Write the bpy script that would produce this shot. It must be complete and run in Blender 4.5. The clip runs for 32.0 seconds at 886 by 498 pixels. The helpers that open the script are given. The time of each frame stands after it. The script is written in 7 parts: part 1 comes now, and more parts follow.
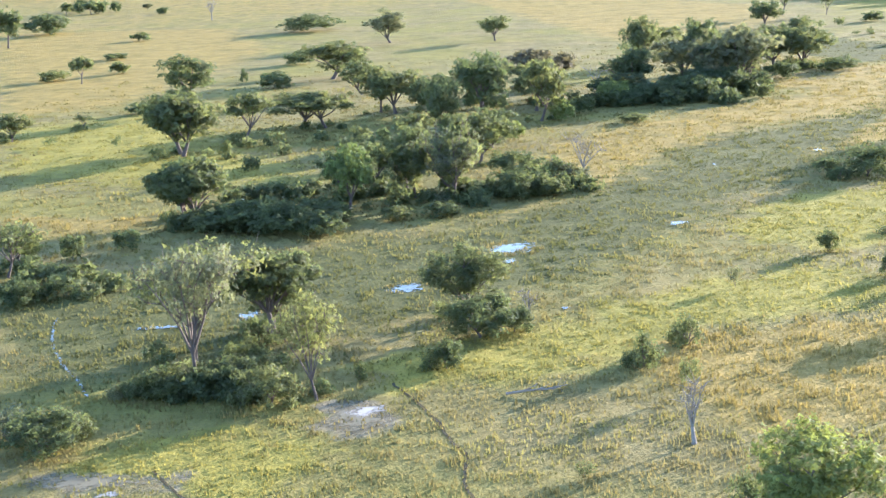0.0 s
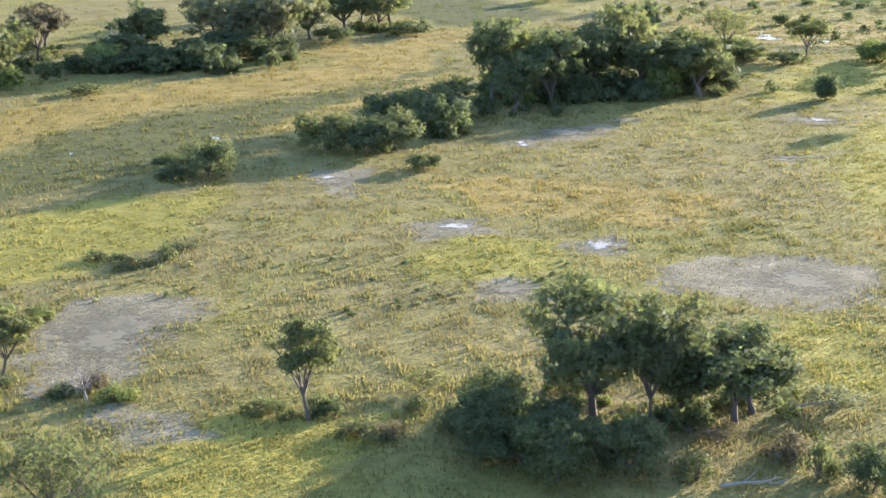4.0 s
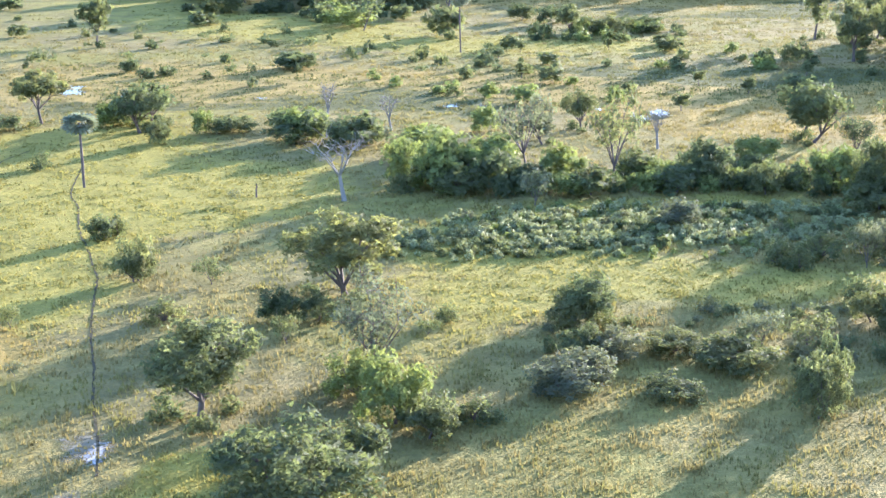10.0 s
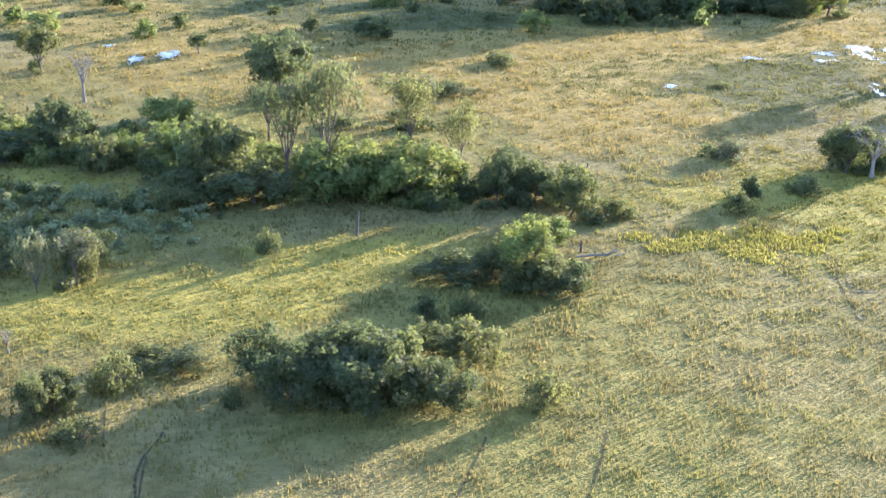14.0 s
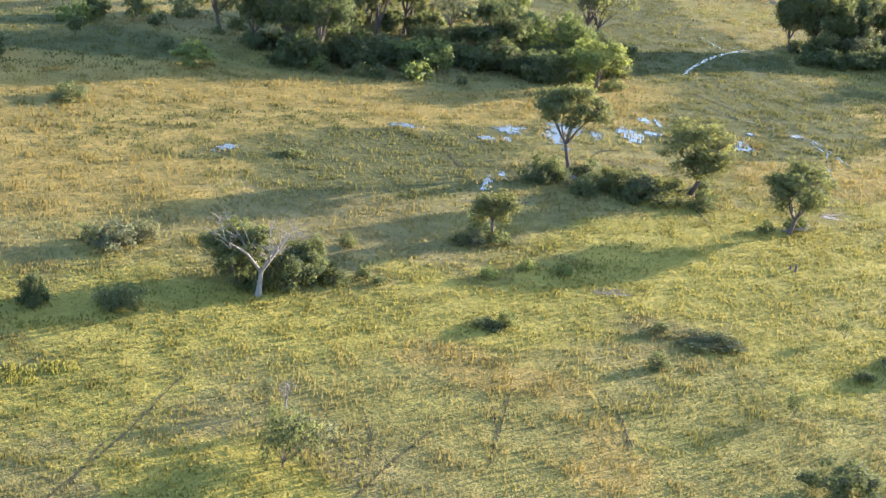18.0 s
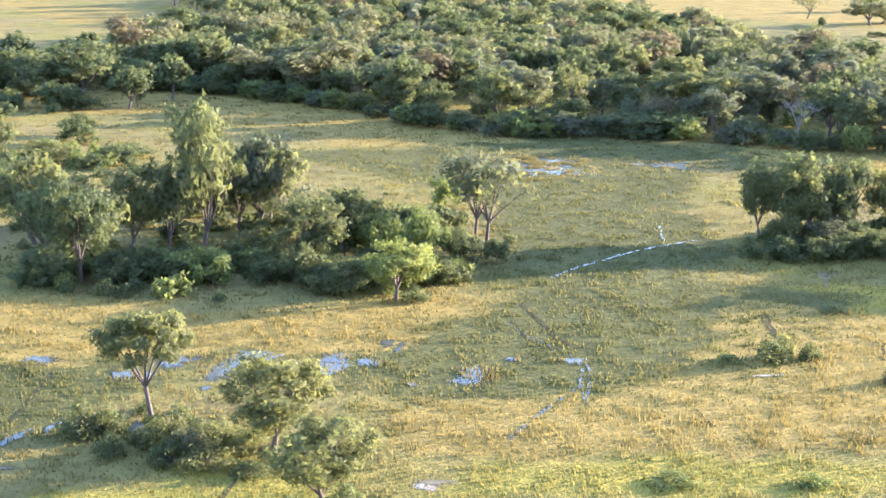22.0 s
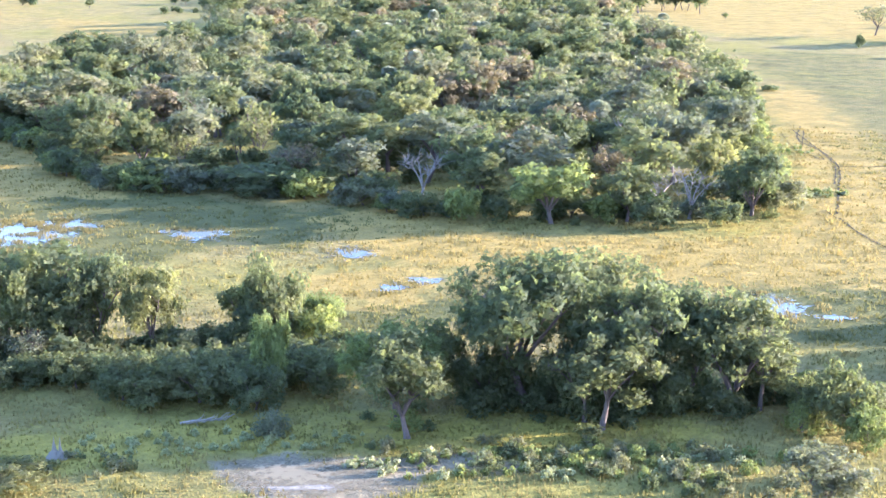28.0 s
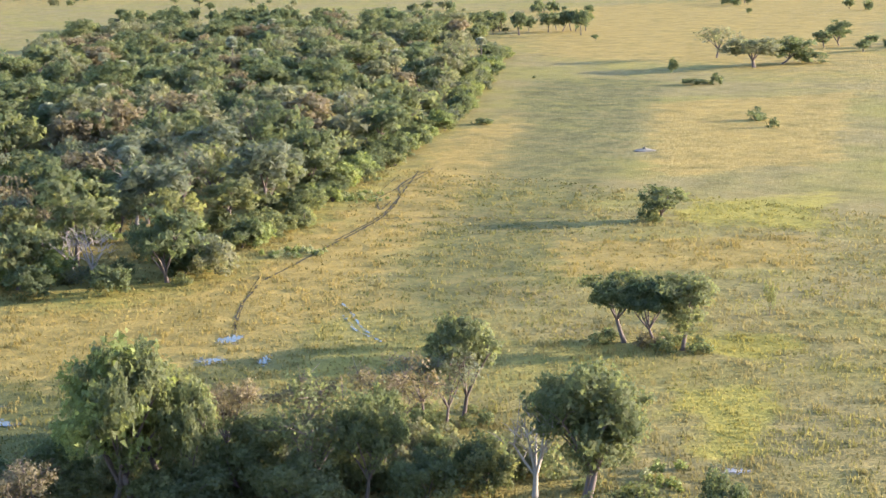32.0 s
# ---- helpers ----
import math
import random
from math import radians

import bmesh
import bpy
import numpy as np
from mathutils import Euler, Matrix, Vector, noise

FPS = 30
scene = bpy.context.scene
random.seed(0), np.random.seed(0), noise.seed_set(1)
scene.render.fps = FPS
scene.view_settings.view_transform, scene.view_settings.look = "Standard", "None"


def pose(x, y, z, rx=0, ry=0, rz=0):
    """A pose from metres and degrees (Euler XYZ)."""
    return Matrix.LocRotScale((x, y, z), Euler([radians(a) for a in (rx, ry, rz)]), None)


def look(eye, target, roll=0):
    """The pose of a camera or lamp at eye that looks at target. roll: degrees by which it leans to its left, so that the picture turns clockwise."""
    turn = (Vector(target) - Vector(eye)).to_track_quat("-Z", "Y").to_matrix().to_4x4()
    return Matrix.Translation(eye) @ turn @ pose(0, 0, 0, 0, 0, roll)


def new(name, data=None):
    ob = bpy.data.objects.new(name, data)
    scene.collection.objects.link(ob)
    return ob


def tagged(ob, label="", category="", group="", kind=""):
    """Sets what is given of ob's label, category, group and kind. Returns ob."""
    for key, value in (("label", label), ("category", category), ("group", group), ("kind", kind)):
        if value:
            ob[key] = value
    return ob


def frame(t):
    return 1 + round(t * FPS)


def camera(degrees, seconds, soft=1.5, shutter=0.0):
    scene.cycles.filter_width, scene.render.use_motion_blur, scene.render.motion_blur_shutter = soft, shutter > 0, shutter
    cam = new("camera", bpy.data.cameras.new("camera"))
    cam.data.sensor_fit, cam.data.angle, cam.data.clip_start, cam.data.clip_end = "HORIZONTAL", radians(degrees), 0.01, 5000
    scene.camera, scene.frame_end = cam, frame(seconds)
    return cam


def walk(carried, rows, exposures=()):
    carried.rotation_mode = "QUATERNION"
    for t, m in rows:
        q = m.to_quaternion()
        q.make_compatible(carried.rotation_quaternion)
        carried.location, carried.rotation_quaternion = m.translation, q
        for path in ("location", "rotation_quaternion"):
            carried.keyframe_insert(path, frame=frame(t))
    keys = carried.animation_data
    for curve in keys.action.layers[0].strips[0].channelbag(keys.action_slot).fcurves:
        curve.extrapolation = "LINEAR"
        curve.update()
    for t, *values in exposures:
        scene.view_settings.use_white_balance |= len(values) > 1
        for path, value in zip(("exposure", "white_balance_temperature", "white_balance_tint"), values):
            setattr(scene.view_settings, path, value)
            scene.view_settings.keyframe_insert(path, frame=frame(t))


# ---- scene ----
# The camera: a slow flight along the wetland, looking out to one side
FOV = 31.62
PATH = [
    (0, -208.04, -86.86, 55.76, -5.151, -12.379, -2.425),
    (0.5, -195.21, -80.02, 55.53, -4.245, -12.373, -1.602),
    (1, -182.47, -72.96, 55.49, -5.018, -13.284, -1.595),
    (1.5, -169.62, -66.00, 55.51, -4.931, -13.863, -1.015),
    (2, -156.76, -59.51, 55.70, -4.408, -14.249, -0.848),
    (2.5, -143.77, -53.25, 55.88, -3.486, -14.407, -0.846),
    (3, -130.76, -46.91, 56.02, -2.418, -14.581, 0.104),
    (3.5, -117.82, -40.33, 56.04, -1.495, -14.698, -0.177),
    (4, -105.24, -33.61, 55.99, -1.336, -14.901, -0.335),
    (4.5, -93.08, -27.04, 55.92, -2.016, -12.679, -0.649),
    (6.5, -41.26, -1.09, 55.26, 0.551, -6.879, -1.665),
    (7, -27.93, 4.47, 55.19, 1.151, -8.683, -0.650),
    (7.5, -14.71, 9.92, 55.33, 0.489, -11.526, -1.064),
    (8, -1.48, 15.18, 55.56, 0.730, -12.752, 0.086),
    (8.5, 11.54, 20.33, 55.87, 1.157, -13.483, 0.449),
    (9, 24.37, 25.31, 56.29, 1.693, -14.136, 0.087),
    (9.5, 37.18, 30.17, 56.82, 2.116, -14.763, -0.439),
    (10, 50.25, 34.98, 57.34, 2.133, -14.817, -1.022),
    (10.5, 63.67, 39.75, 57.81, 1.270, -14.864, -0.761),
    (11, 76.92, 44.50, 58.29, 1.315, -15.310, -1.101),
    (11.5, 89.95, 49.51, 58.65, 1.666, -15.240, 0.194),
    (12, 102.94, 54.87, 58.79, 1.817, -15.660, 0.681),
    (12.5, 116.00, 60.46, 58.76, 1.736, -16.480, 0.903),
    (13, 129.13, 66.29, 58.71, 1.307, -17.655, 1.211),
    (13.5, 142.46, 72.55, 58.71, 1.298, -18.196, 1.848),
    (15.5, 200.03, 105.16, 57.27, -3.039, -20.154, 1.969),
    (16, 212.32, 113.17, 56.97, -3.240, -20.669, 3.157),
    (16.5, 224.33, 121.00, 56.65, -3.842, -21.096, 4.455),
    (17, 236.16, 128.77, 56.33, -4.554, -21.451, 5.100),
    (17.5, 247.63, 136.55, 56.02, -6.806, -20.995, 6.147),
    (18, 258.90, 144.52, 55.86, -8.313, -17.884, 6.183),
    (18.5, 270.26, 152.87, 56.03, -10.350, -18.370, 6.405),
    (19, 281.72, 161.64, 56.30, -12.689, -18.606, 6.120),
    (19.5, 293.03, 170.85, 56.63, -14.236, -18.881, 4.985),
    (20, 304.06, 180.73, 56.84, -15.910, -18.703, 4.457),
    (20.5, 314.81, 191.32, 56.82, -17.909, -17.993, 3.411),
    (21, 325.34, 202.25, 56.56, -21.308, -14.922, 1.991),
    (21.5, 335.63, 212.99, 56.36, -23.629, -13.044, 1.385),
    (22, 345.94, 223.38, 56.45, -25.663, -12.333, 0.481),
    (22.5, 356.34, 233.48, 56.72, -27.805, -11.659, 0.347),
    (23, 366.87, 243.73, 57.05, -29.253, -12.529, 0.022),
    (23.5, 377.38, 254.53, 57.40, -30.379, -13.671, 0.291),
    (24, 387.58, 265.97, 57.72, -31.074, -14.333, -0.055),
    (24.5, 397.52, 277.86, 58.00, -33.318, -14.957, -0.525),
    (26.5, 433.81, 324.97, 57.81, -36.515, -13.452, -0.166),
    (27, 442.07, 337.75, 58.03, -37.215, -12.876, -0.169),
    (27.5, 450.34, 350.73, 58.30, -38.125, -12.529, -0.223),
    (28, 458.91, 364.33, 58.69, -38.831, -12.136, -0.777),
    (28.5, 467.74, 378.62, 58.93, -38.483, -11.124, -1.020),
    (29, 476.61, 393.19, 58.58, -39.094, -10.169, -1.472),
    (29.5, 485.45, 407.79, 58.01, -39.850, -9.300, -2.363),
    (30, 494.21, 422.05, 57.64, -40.517, -8.697, -2.116),
    (30.5, 503.04, 435.68, 57.26, -41.144, -10.204, -2.290),
    (31, 512.03, 448.74, 57.15, -41.701, -10.475, -2.620),
    (31.5, 521.23, 461.56, 57.40, -42.088, -10.939, -1.902),
    (32, 530.58, 474.36, 57.83, -42.424, -11.486, -1.654),
]


def gaze(row):
    t, x, y, z, yaw, pitch, roll = row
    a, p = radians(yaw), radians(pitch)
    eye = Vector((x, y, z))
    return t, look(eye, eye + Vector((math.sin(a) * math.cos(p), math.cos(a) * math.cos(p), math.sin(p))), roll)


cam = camera(FOV, 32.0, soft=1.45)
walk(cam, [gaze(row) for row in PATH], exposures=[(0, 2.66, 5460, 21), (2.5, 2.38, 5660, 20), (4.5, 2.41, 5760, 20), (6.3, 1.98, 5010, 19), (7.2, 2.03, 5010, 19), (8, 2.38, 5385, 25), (9, 2.64, 5360, 24), (11, 3.01, 5210, 27), (13, 2.83, 5410, 27), (16, 2.43, 5710, 21), (19, 2.46, 6010, 23), (21, 2.79, 5960, 26), (22, 3.07, 5860, 29), (24.5, 2.89, 5860, 27), (27, 3.32, 5360, 32), (28, 3.33, 5360, 33), (29.5, 2.89, 5410, 31), (32, 2.58, 6010, 26)])

# ---- sky and sun ----
SUN_AZ, SUN_EL = radians(48), radians(10.5)   # the sun stands over +x +y, low
world = bpy.data.worlds.new("sky")
scene.world = world
world.use_nodes = True
wn = world.node_tree
sky = wn.nodes.new("ShaderNodeTexSky")
sky.sky_type, sky.sun_disc = "NISHITA", False
sky.sun_elevation, sky.sun_rotation = SUN_EL, radians(90) - SUN_AZ
sky.dust_density, sky.air_density, sky.ozone_density = 0.7, 1.0, 2.2
wn.links.new(sky.outputs[0], wn.nodes["Background"].inputs[0])
wn.nodes["Background"].inputs[1].default_value = 0.138
sun = new("sun", bpy.data.lights.new("sun", "SUN"))
sun.data.energy, sun.data.angle, sun.data.color = 3.5, radians(0.6), (1.0, 0.875, 0.62)
sun.matrix_world = look((math.cos(SUN_AZ) * 50, math.sin(SUN_AZ) * 50, 50 * math.tan(SUN_EL)), (0, 0, 0))

# ---- materials ----


def material(name):
    m = bpy.data.materials.new(name)
    m.use_nodes = True
    nt = m.node_tree
    return m, nt, nt.nodes["Principled BSDF"]


def node(nt, kind, **inputs):
    n = nt.nodes.new(kind)
    for key, value in inputs.items():
        n.inputs[key.replace("_", " ")].default_value = value
    return n


def ramp(nt, source, stops):
    r = nt.nodes.new("ShaderNodeValToRGB")
    els = r.color_ramp.elements
    while len(els) < len(stops):
        els.new(0.5)
    for e, (p, c) in zip(els, stops):
        e.position, e.color = p, (*c, 1)
    nt.links.new(source, r.inputs[0])
    return r.outputs[0]


def mix(nt, fac, a, b, how="MIX"):
    m = nt.nodes.new("ShaderNodeMix")
    m.data_type, m.blend_type = "RGBA", how
    for socket, value in ((m.inputs[0], fac), (m.inputs[6], a), (m.inputs[7], b)):
        if hasattr(value, "is_linked"):
            nt.links.new(value, socket)
        elif isinstance(value, tuple):
            socket.default_value = (*value, 1)
        else:
            socket.default_value = value
    return m.outputs[2]


def noise_of(nt, scale, detail=4.0, rough=0.6, coords="world"):
    n = node(nt, "ShaderNodeTexNoise", Scale=scale, Detail=detail, Roughness=rough)
    if coords == "world":
        g = nt.nodes.new("ShaderNodeNewGeometry")
        nt.links.new(g.outputs["Position"], n.inputs["Vector"])
    else:
        g = nt.nodes.new("ShaderNodeTexCoord")
        nt.links.new(g.outputs["Object"], n.inputs["Vector"])
    return n.outputs["Fac"]


def leaf_material(name, dark, light, glow=0.35, airy=True):
    """Leaves: a matt green that varies from plant to plant and from clump to clump, letting some sun through."""
    m, nt, p = material(name)
    info = nt.nodes.new("ShaderNodeObjectInfo")
    geo = nt.nodes.new("ShaderNodeNewGeometry")
    clump = noise_of(nt, 0.55, 3.0, 0.7)
    base = mix(nt, clump, dark, light)
    per = ramp(nt, info.outputs["Random"], [(0, (0.8, 0.84, 0.84)), (0.5, (1.0, 1.0, 1.0)), (1, (1.18, 1.1, 0.96))])
    col = mix(nt, 1.0, base, per, "MULTIPLY")
    isl = ramp(nt, geo.outputs["Random Per Island"], [(0, (0.86, 0.86, 0.86)), (1, (1.14, 1.14, 1.14))])
    col = mix(nt, 1.0, col, isl, "MULTIPLY")
    nt.links.new(col, p.inputs["Base Color"])
    p.inputs["Roughness"].default_value = 0.7
    p.inputs["Specular IOR Level"].default_value = 0.15
    tr = nt.nodes.new("ShaderNodeBsdfTranslucent")
    nt.links.new(mix(nt, 1.0, col, (1.15, 1.15, 0.75), "MULTIPLY"), tr.inputs[0])
    ms = nt.nodes.new("ShaderNodeMixShader")
    ms.inputs[0].default_value = glow
    nt.links.new(p.outputs[0], ms.inputs[1])
    nt.links.new(tr.outputs[0], ms.inputs[2])
    if not airy:
        nt.links.new(ms.outputs[0], nt.nodes["Material Output"].inputs[0])
        return m
    # a spray is many small leaves with air between them
    gaps = nt.nodes.new("ShaderNodeMixShader")
    nt.links.new(ramp(nt, noise_of(nt, 6.5, 3.0, 0.75), [(0.445, (0, 0, 0)), (0.47, (1, 1, 1))]), gaps.inputs[0])
    nt.links.new(nt.nodes.new("ShaderNodeBsdfTransparent").outputs[0], gaps.inputs[1])
    nt.links.new(ms.outputs[0], gaps.inputs[2])
    nt.links.new(gaps.outputs[0], nt.nodes["Material Output"].inputs[0])
    return m


def bark_material(name, dark, light):
    m, nt, p = material(name)
    col = mix(nt, noise_of(nt, 3.0, 5.0, 0.7), dark, light)
    nt.links.new(col, p.inputs["Base Color"])
    p.inputs["Roughness"].default_value = 0.9
    b = node(nt, "ShaderNodeBump", Strength=0.5, Distance=0.05)
    nt.links.new(noise_of(nt, 9.0), b.inputs["Height"])
    nt.links.new(b.outputs[0], p.inputs["Normal"])
    return m


LEAF = {
    "dark": leaf_material("leaves_dark", (0.098, 0.124, 0.064), (0.146, 0.168, 0.087), 0.58),
    "olive": leaf_material("leaves_olive", (0.125, 0.144, 0.07), (0.178, 0.193, 0.096), 0.58),
    "bright": leaf_material("leaves_bright", (0.142, 0.182, 0.055), (0.222, 0.258, 0.105), 0.5),
    "grey": leaf_material("leaves_grey", (0.128, 0.143, 0.098), (0.178, 0.193, 0.13), 0.55),
    "sage": leaf_material("leaves_sage", (0.22, 0.245, 0.13), (0.34, 0.355, 0.19), 0.4),
    "rust": leaf_material("leaves_rust", (0.14, 0.12, 0.076), (0.2, 0.17, 0.108), 0.45),
}
FROND = leaf_material("palm_fronds", (0.17, 0.19, 0.14), (0.30, 0.32, 0.25), 0.35, False)
# haze of distance put into the leaf colour: bluer than the near leaves
HAZED_FARLEAF = leaf_material("leaves_distant_hazed", (0.07, 0.09, 0.074), (0.1, 0.122, 0.098), 0.25, False)
BARK = {
    "brown": bark_material("bark_brown", (0.05, 0.038, 0.025), (0.16, 0.12, 0.105)),
    "pale": bark_material("bark_pale", (0.16, 0.145, 0.12), (0.42, 0.39, 0.34)),
    "dead": bark_material("wood_bleached", (0.14, 0.122, 0.1), (0.32, 0.285, 0.24)),
}


def ground_material():
    """Dry and green grass, sedge, mud and white sand, mixed by the cover of the land and by noise."""
    m, nt, p = material("grassland")
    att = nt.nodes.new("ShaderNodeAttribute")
    att.attribute_name = "cover"
    sep = nt.nodes.new("ShaderNodeSeparateColor")
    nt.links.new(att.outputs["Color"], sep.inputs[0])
    wet, lush, sand = sep.outputs
    big, mid, fine = noise_of(nt, 0.02, 5.0, 0.65), noise_of(nt, 0.16, 5.0, 0.7), noise_of(nt, 1.4, 5.0, 0.75)
    dry = mix(nt, ramp(nt, mid, [(0.3, (0, 0, 0)), (0.7, (1, 1, 1))]), (0.165, 0.135, 0.043), (0.262, 0.21, 0.085))
    green = mix(nt, mid, (0.156, 0.14, 0.033), (0.265, 0.228, 0.06))
    lawn = mix(nt, mid, (0.2, 0.172, 0.034), (0.33, 0.277, 0.06))
    sedge = mix(nt, mid, (0.07, 0.076, 0.024), (0.135, 0.127, 0.042))
    gold = mix(nt, ramp(nt, mid, [(0.3, (0, 0, 0)), (0.7, (1, 1, 1))]), (0.224, 0.164, 0.043), (0.32, 0.234, 0.068))
    pan = mix(nt, ramp(nt, mid, [(0.42, (0, 0, 0)), (0.66, (1, 1, 1))]), (0.175, 0.148, 0.088), (0.26, 0.222, 0.142))

    def over(amount, noise_fac, width):
        # the cover's edge is broken up by noise
        s = nt.nodes.new("ShaderNodeMath")
        s.operation = "ADD"
        nt.links.new(amount, s.inputs[0])
        k = nt.nodes.new("ShaderNodeMath")
        k.operation = "MULTIPLY_ADD"
        k.inputs[1].default_value, k.inputs[2].default_value = width, -width / 2
        nt.links.new(noise_fac, k.inputs[0])
        nt.links.new(k.outputs[0], s.inputs[1])
        return ramp(nt, s.outputs[0], [(0.4, (0, 0, 0)), (0.62, (1, 1, 1))])

    col = mix(nt, ramp(nt, big, [(0.42, (0, 0, 0)), (0.62, (1, 1, 1))]), dry, green)
    col = mix(nt, over(lush, mid, 0.8), col, lawn)
    col = mix(nt, over(wet, mid, 0.9), col, sedge)
    col = mix(nt, over(att.outputs["Alpha"], mid, 0.9), col, gold)
    col = mix(nt, over(sand, mid, 0.9), col, pan)
    speck = ramp(nt, fine, [(0.28, (0.74, 0.75, 0.7)), (0.5, (1, 1, 1)), (0.75, (1.16, 1.14, 1.06))])
    col = mix(nt, 1.0, col, speck, "MULTIPLY")
    mottle = ramp(nt, noise_of(nt, 0.075, 6.0, 0.75), [(0.3, (0.62, 0.66, 0.6)), (0.5, (1, 1, 1)), (0.72, (1.2, 1.15, 1.05))])
    col = mix(nt, 1.0, col, mottle, "MULTIPLY")
    nt.links.new(col, p.inputs["Base Color"])
    p.inputs["Roughness"].default_value = 0.95
    p.inputs["Specular IOR Level"].default_value = 0.1
    # standing blades: the surface faces every way but mostly sideways
    geo = nt.nodes.new("ShaderNodeNewGeometry")
    lean = node(nt, "ShaderNodeTexNoise", Scale=5.5, Detail=4.0, Roughness=0.75)
    nt.links.new(geo.outputs["Position"], lean.inputs["Vector"])
    off = nt.nodes.new("ShaderNodeVectorMath")
    off.operation = "MULTIPLY_ADD"
    off.inputs[1].default_value, off.inputs[2].default_value = (3.2, 3.2, 0.0), (-1.6, -1.6, 0.5)
    clump = node(nt, "ShaderNodeTexNoise", Scale=1.1, Detail=3.0, Roughness=0.7)
    nt.links.new(geo.outputs["Position"], clump.inputs["Vector"])
    nt.links.new(mix(nt, 0.15, lean.outputs["Color"], clump.outputs["Color"]), off.inputs[0])
    unit = nt.nodes.new("ShaderNodeVectorMath")
    unit.operation = "NORMALIZE"
    nt.links.new(off.outputs[0], unit.inputs[0])
    nt.links.new(unit.outputs[0], p.inputs["Normal"])
    return m


def ragged(nt, shader, lo, hi, scale=0.6):
    """Let the ground show through where a patch thins out towards its rim."""
    att = nt.nodes.new("ShaderNodeAttribute")
    att.attribute_name = "rim"
    k = nt.nodes.new("ShaderNodeMath")
    k.operation = "MULTIPLY_ADD"
    k.inputs[1].default_value, k.inputs[2].default_value = -1.5, 1.25
    nt.links.new(att.outputs["Fac"], k.inputs[0])
    n = nt.nodes.new("ShaderNodeMath")
    n.operation = "MULTIPLY_ADD"
    n.inputs[1].default_value = 3.4
    nt.links.new(noise_of(nt, scale, 6.0, 0.78), n.inputs[0])
    n.inputs[2].default_value = -1.7
    s = nt.nodes.new("ShaderNodeMath")
    s.operation = "ADD"
    nt.links.new(k.outputs[0], s.inputs[0])
    nt.links.new(n.outputs[0], s.inputs[1])
    ms = nt.nodes.new("ShaderNodeMixShader")
    nt.links.new(ramp(nt, s.outputs[0], [(lo, (0, 0, 0)), (hi, (1, 1, 1))]), ms.inputs[0])
    nt.links.new(nt.nodes.new("ShaderNodeBsdfTransparent").outputs[0], ms.inputs[1])
    nt.links.new(shader, ms.inputs[2])
    nt.links.new(ms.outputs[0], nt.nodes["Material Output"].inputs[0])


def plain_material(name, dark, light, scale=0.8, rough=0.9, bump=0.3, broken=False):
    m, nt, p = material(name)
    nt.links.new(mix(nt, noise_of(nt, scale, 5.0, 0.7), dark, light), p.inputs["Base Color"])
    p.inputs["Roughness"].default_value = rough
    p.inputs["Specular IOR Level"].default_value = 0.08
    b = node(nt, "ShaderNodeBump", Strength=bump, Distance=0.1)
    nt.links.new(noise_of(nt, scale * 4), b.inputs["Height"])
    nt.links.new(b.outputs[0], p.inputs["Normal"])
    if broken:
        ragged(nt, p.outputs[0], 0.12, 0.85, 0.8)
    return m


GROUND = ground_material()
SAND = plain_material("white_sand", (0.34, 0.31, 0.26), (0.54, 0.50, 0.44), 0.5, broken=True)
GREYPAN = plain_material("grey_mud", (0.17, 0.145, 0.088), (0.255, 0.22, 0.142), 0.4, broken=True)
MUD = plain_material("dark_mud", (0.045, 0.04, 0.024), (0.10, 0.083, 0.045), 1.2, 0.9, broken=True)
MOUND = plain_material("termite_clay", (0.15, 0.135, 0.105), (0.25, 0.228, 0.18), 1.0)


def water_material():
    m, nt, p = material("still_water")
    p.inputs["Base Color"].default_value = (0.09, 0.092, 0.07, 1)
    p.inputs["Roughness"].default_value = 0.16
    p.inputs["IOR"].default_value = 1.33
    p.inputs["Specular Tint"].default_value = (0.9, 1.0, 0.83, 1)   # haze of the reflected sky put in as a tint, less blue
    b = node(nt, "ShaderNodeBump", Strength=0.07, Distance=0.08)
    nt.links.new(noise_of(nt, 1.2), b.inputs["Height"])
    nt.links.new(b.outputs[0], p.inputs["Normal"])
    ragged(nt, p.outputs[0], 0.4, 0.64, 0.8)
    return m


WATER = water_material()


def grass_material(name, low, high, glow=0.45):
    m, nt, p = material(name)
    geo = nt.nodes.new("ShaderNodeNewGeometry")
    patch = noise_of(nt, 0.05, 4.0, 0.6)
    col = mix(nt, ramp(nt, patch, [(0.35, (0, 0, 0)), (0.65, (1, 1, 1))]), low, high)
    isl = ramp(nt, geo.outputs["Random Per Island"], [(0, (0.9, 0.9, 0.9)), (1, (1.1, 1.09, 1.06))])
    col = mix(nt, 1.0, col, isl, "MULTIPLY")
    nt.links.new(col, p.inputs["Base Color"])
    p.inputs["Roughness"].default_value = 0.8
    p.inputs["Specular IOR Level"].default_value = 0.15
    tr = nt.nodes.new("ShaderNodeBsdfTranslucent")
    nt.links.new(col, tr.inputs[0])
    ms = nt.nodes.new("ShaderNodeMixShader")
    ms.inputs[0].default_value = glow
    nt.links.new(p.outputs[0], ms.inputs[1])
    nt.links.new(tr.outputs[0], ms.inputs[2])
    nt.links.new(ms.outputs[0], nt.nodes["Material Output"].inputs[0])
    return m


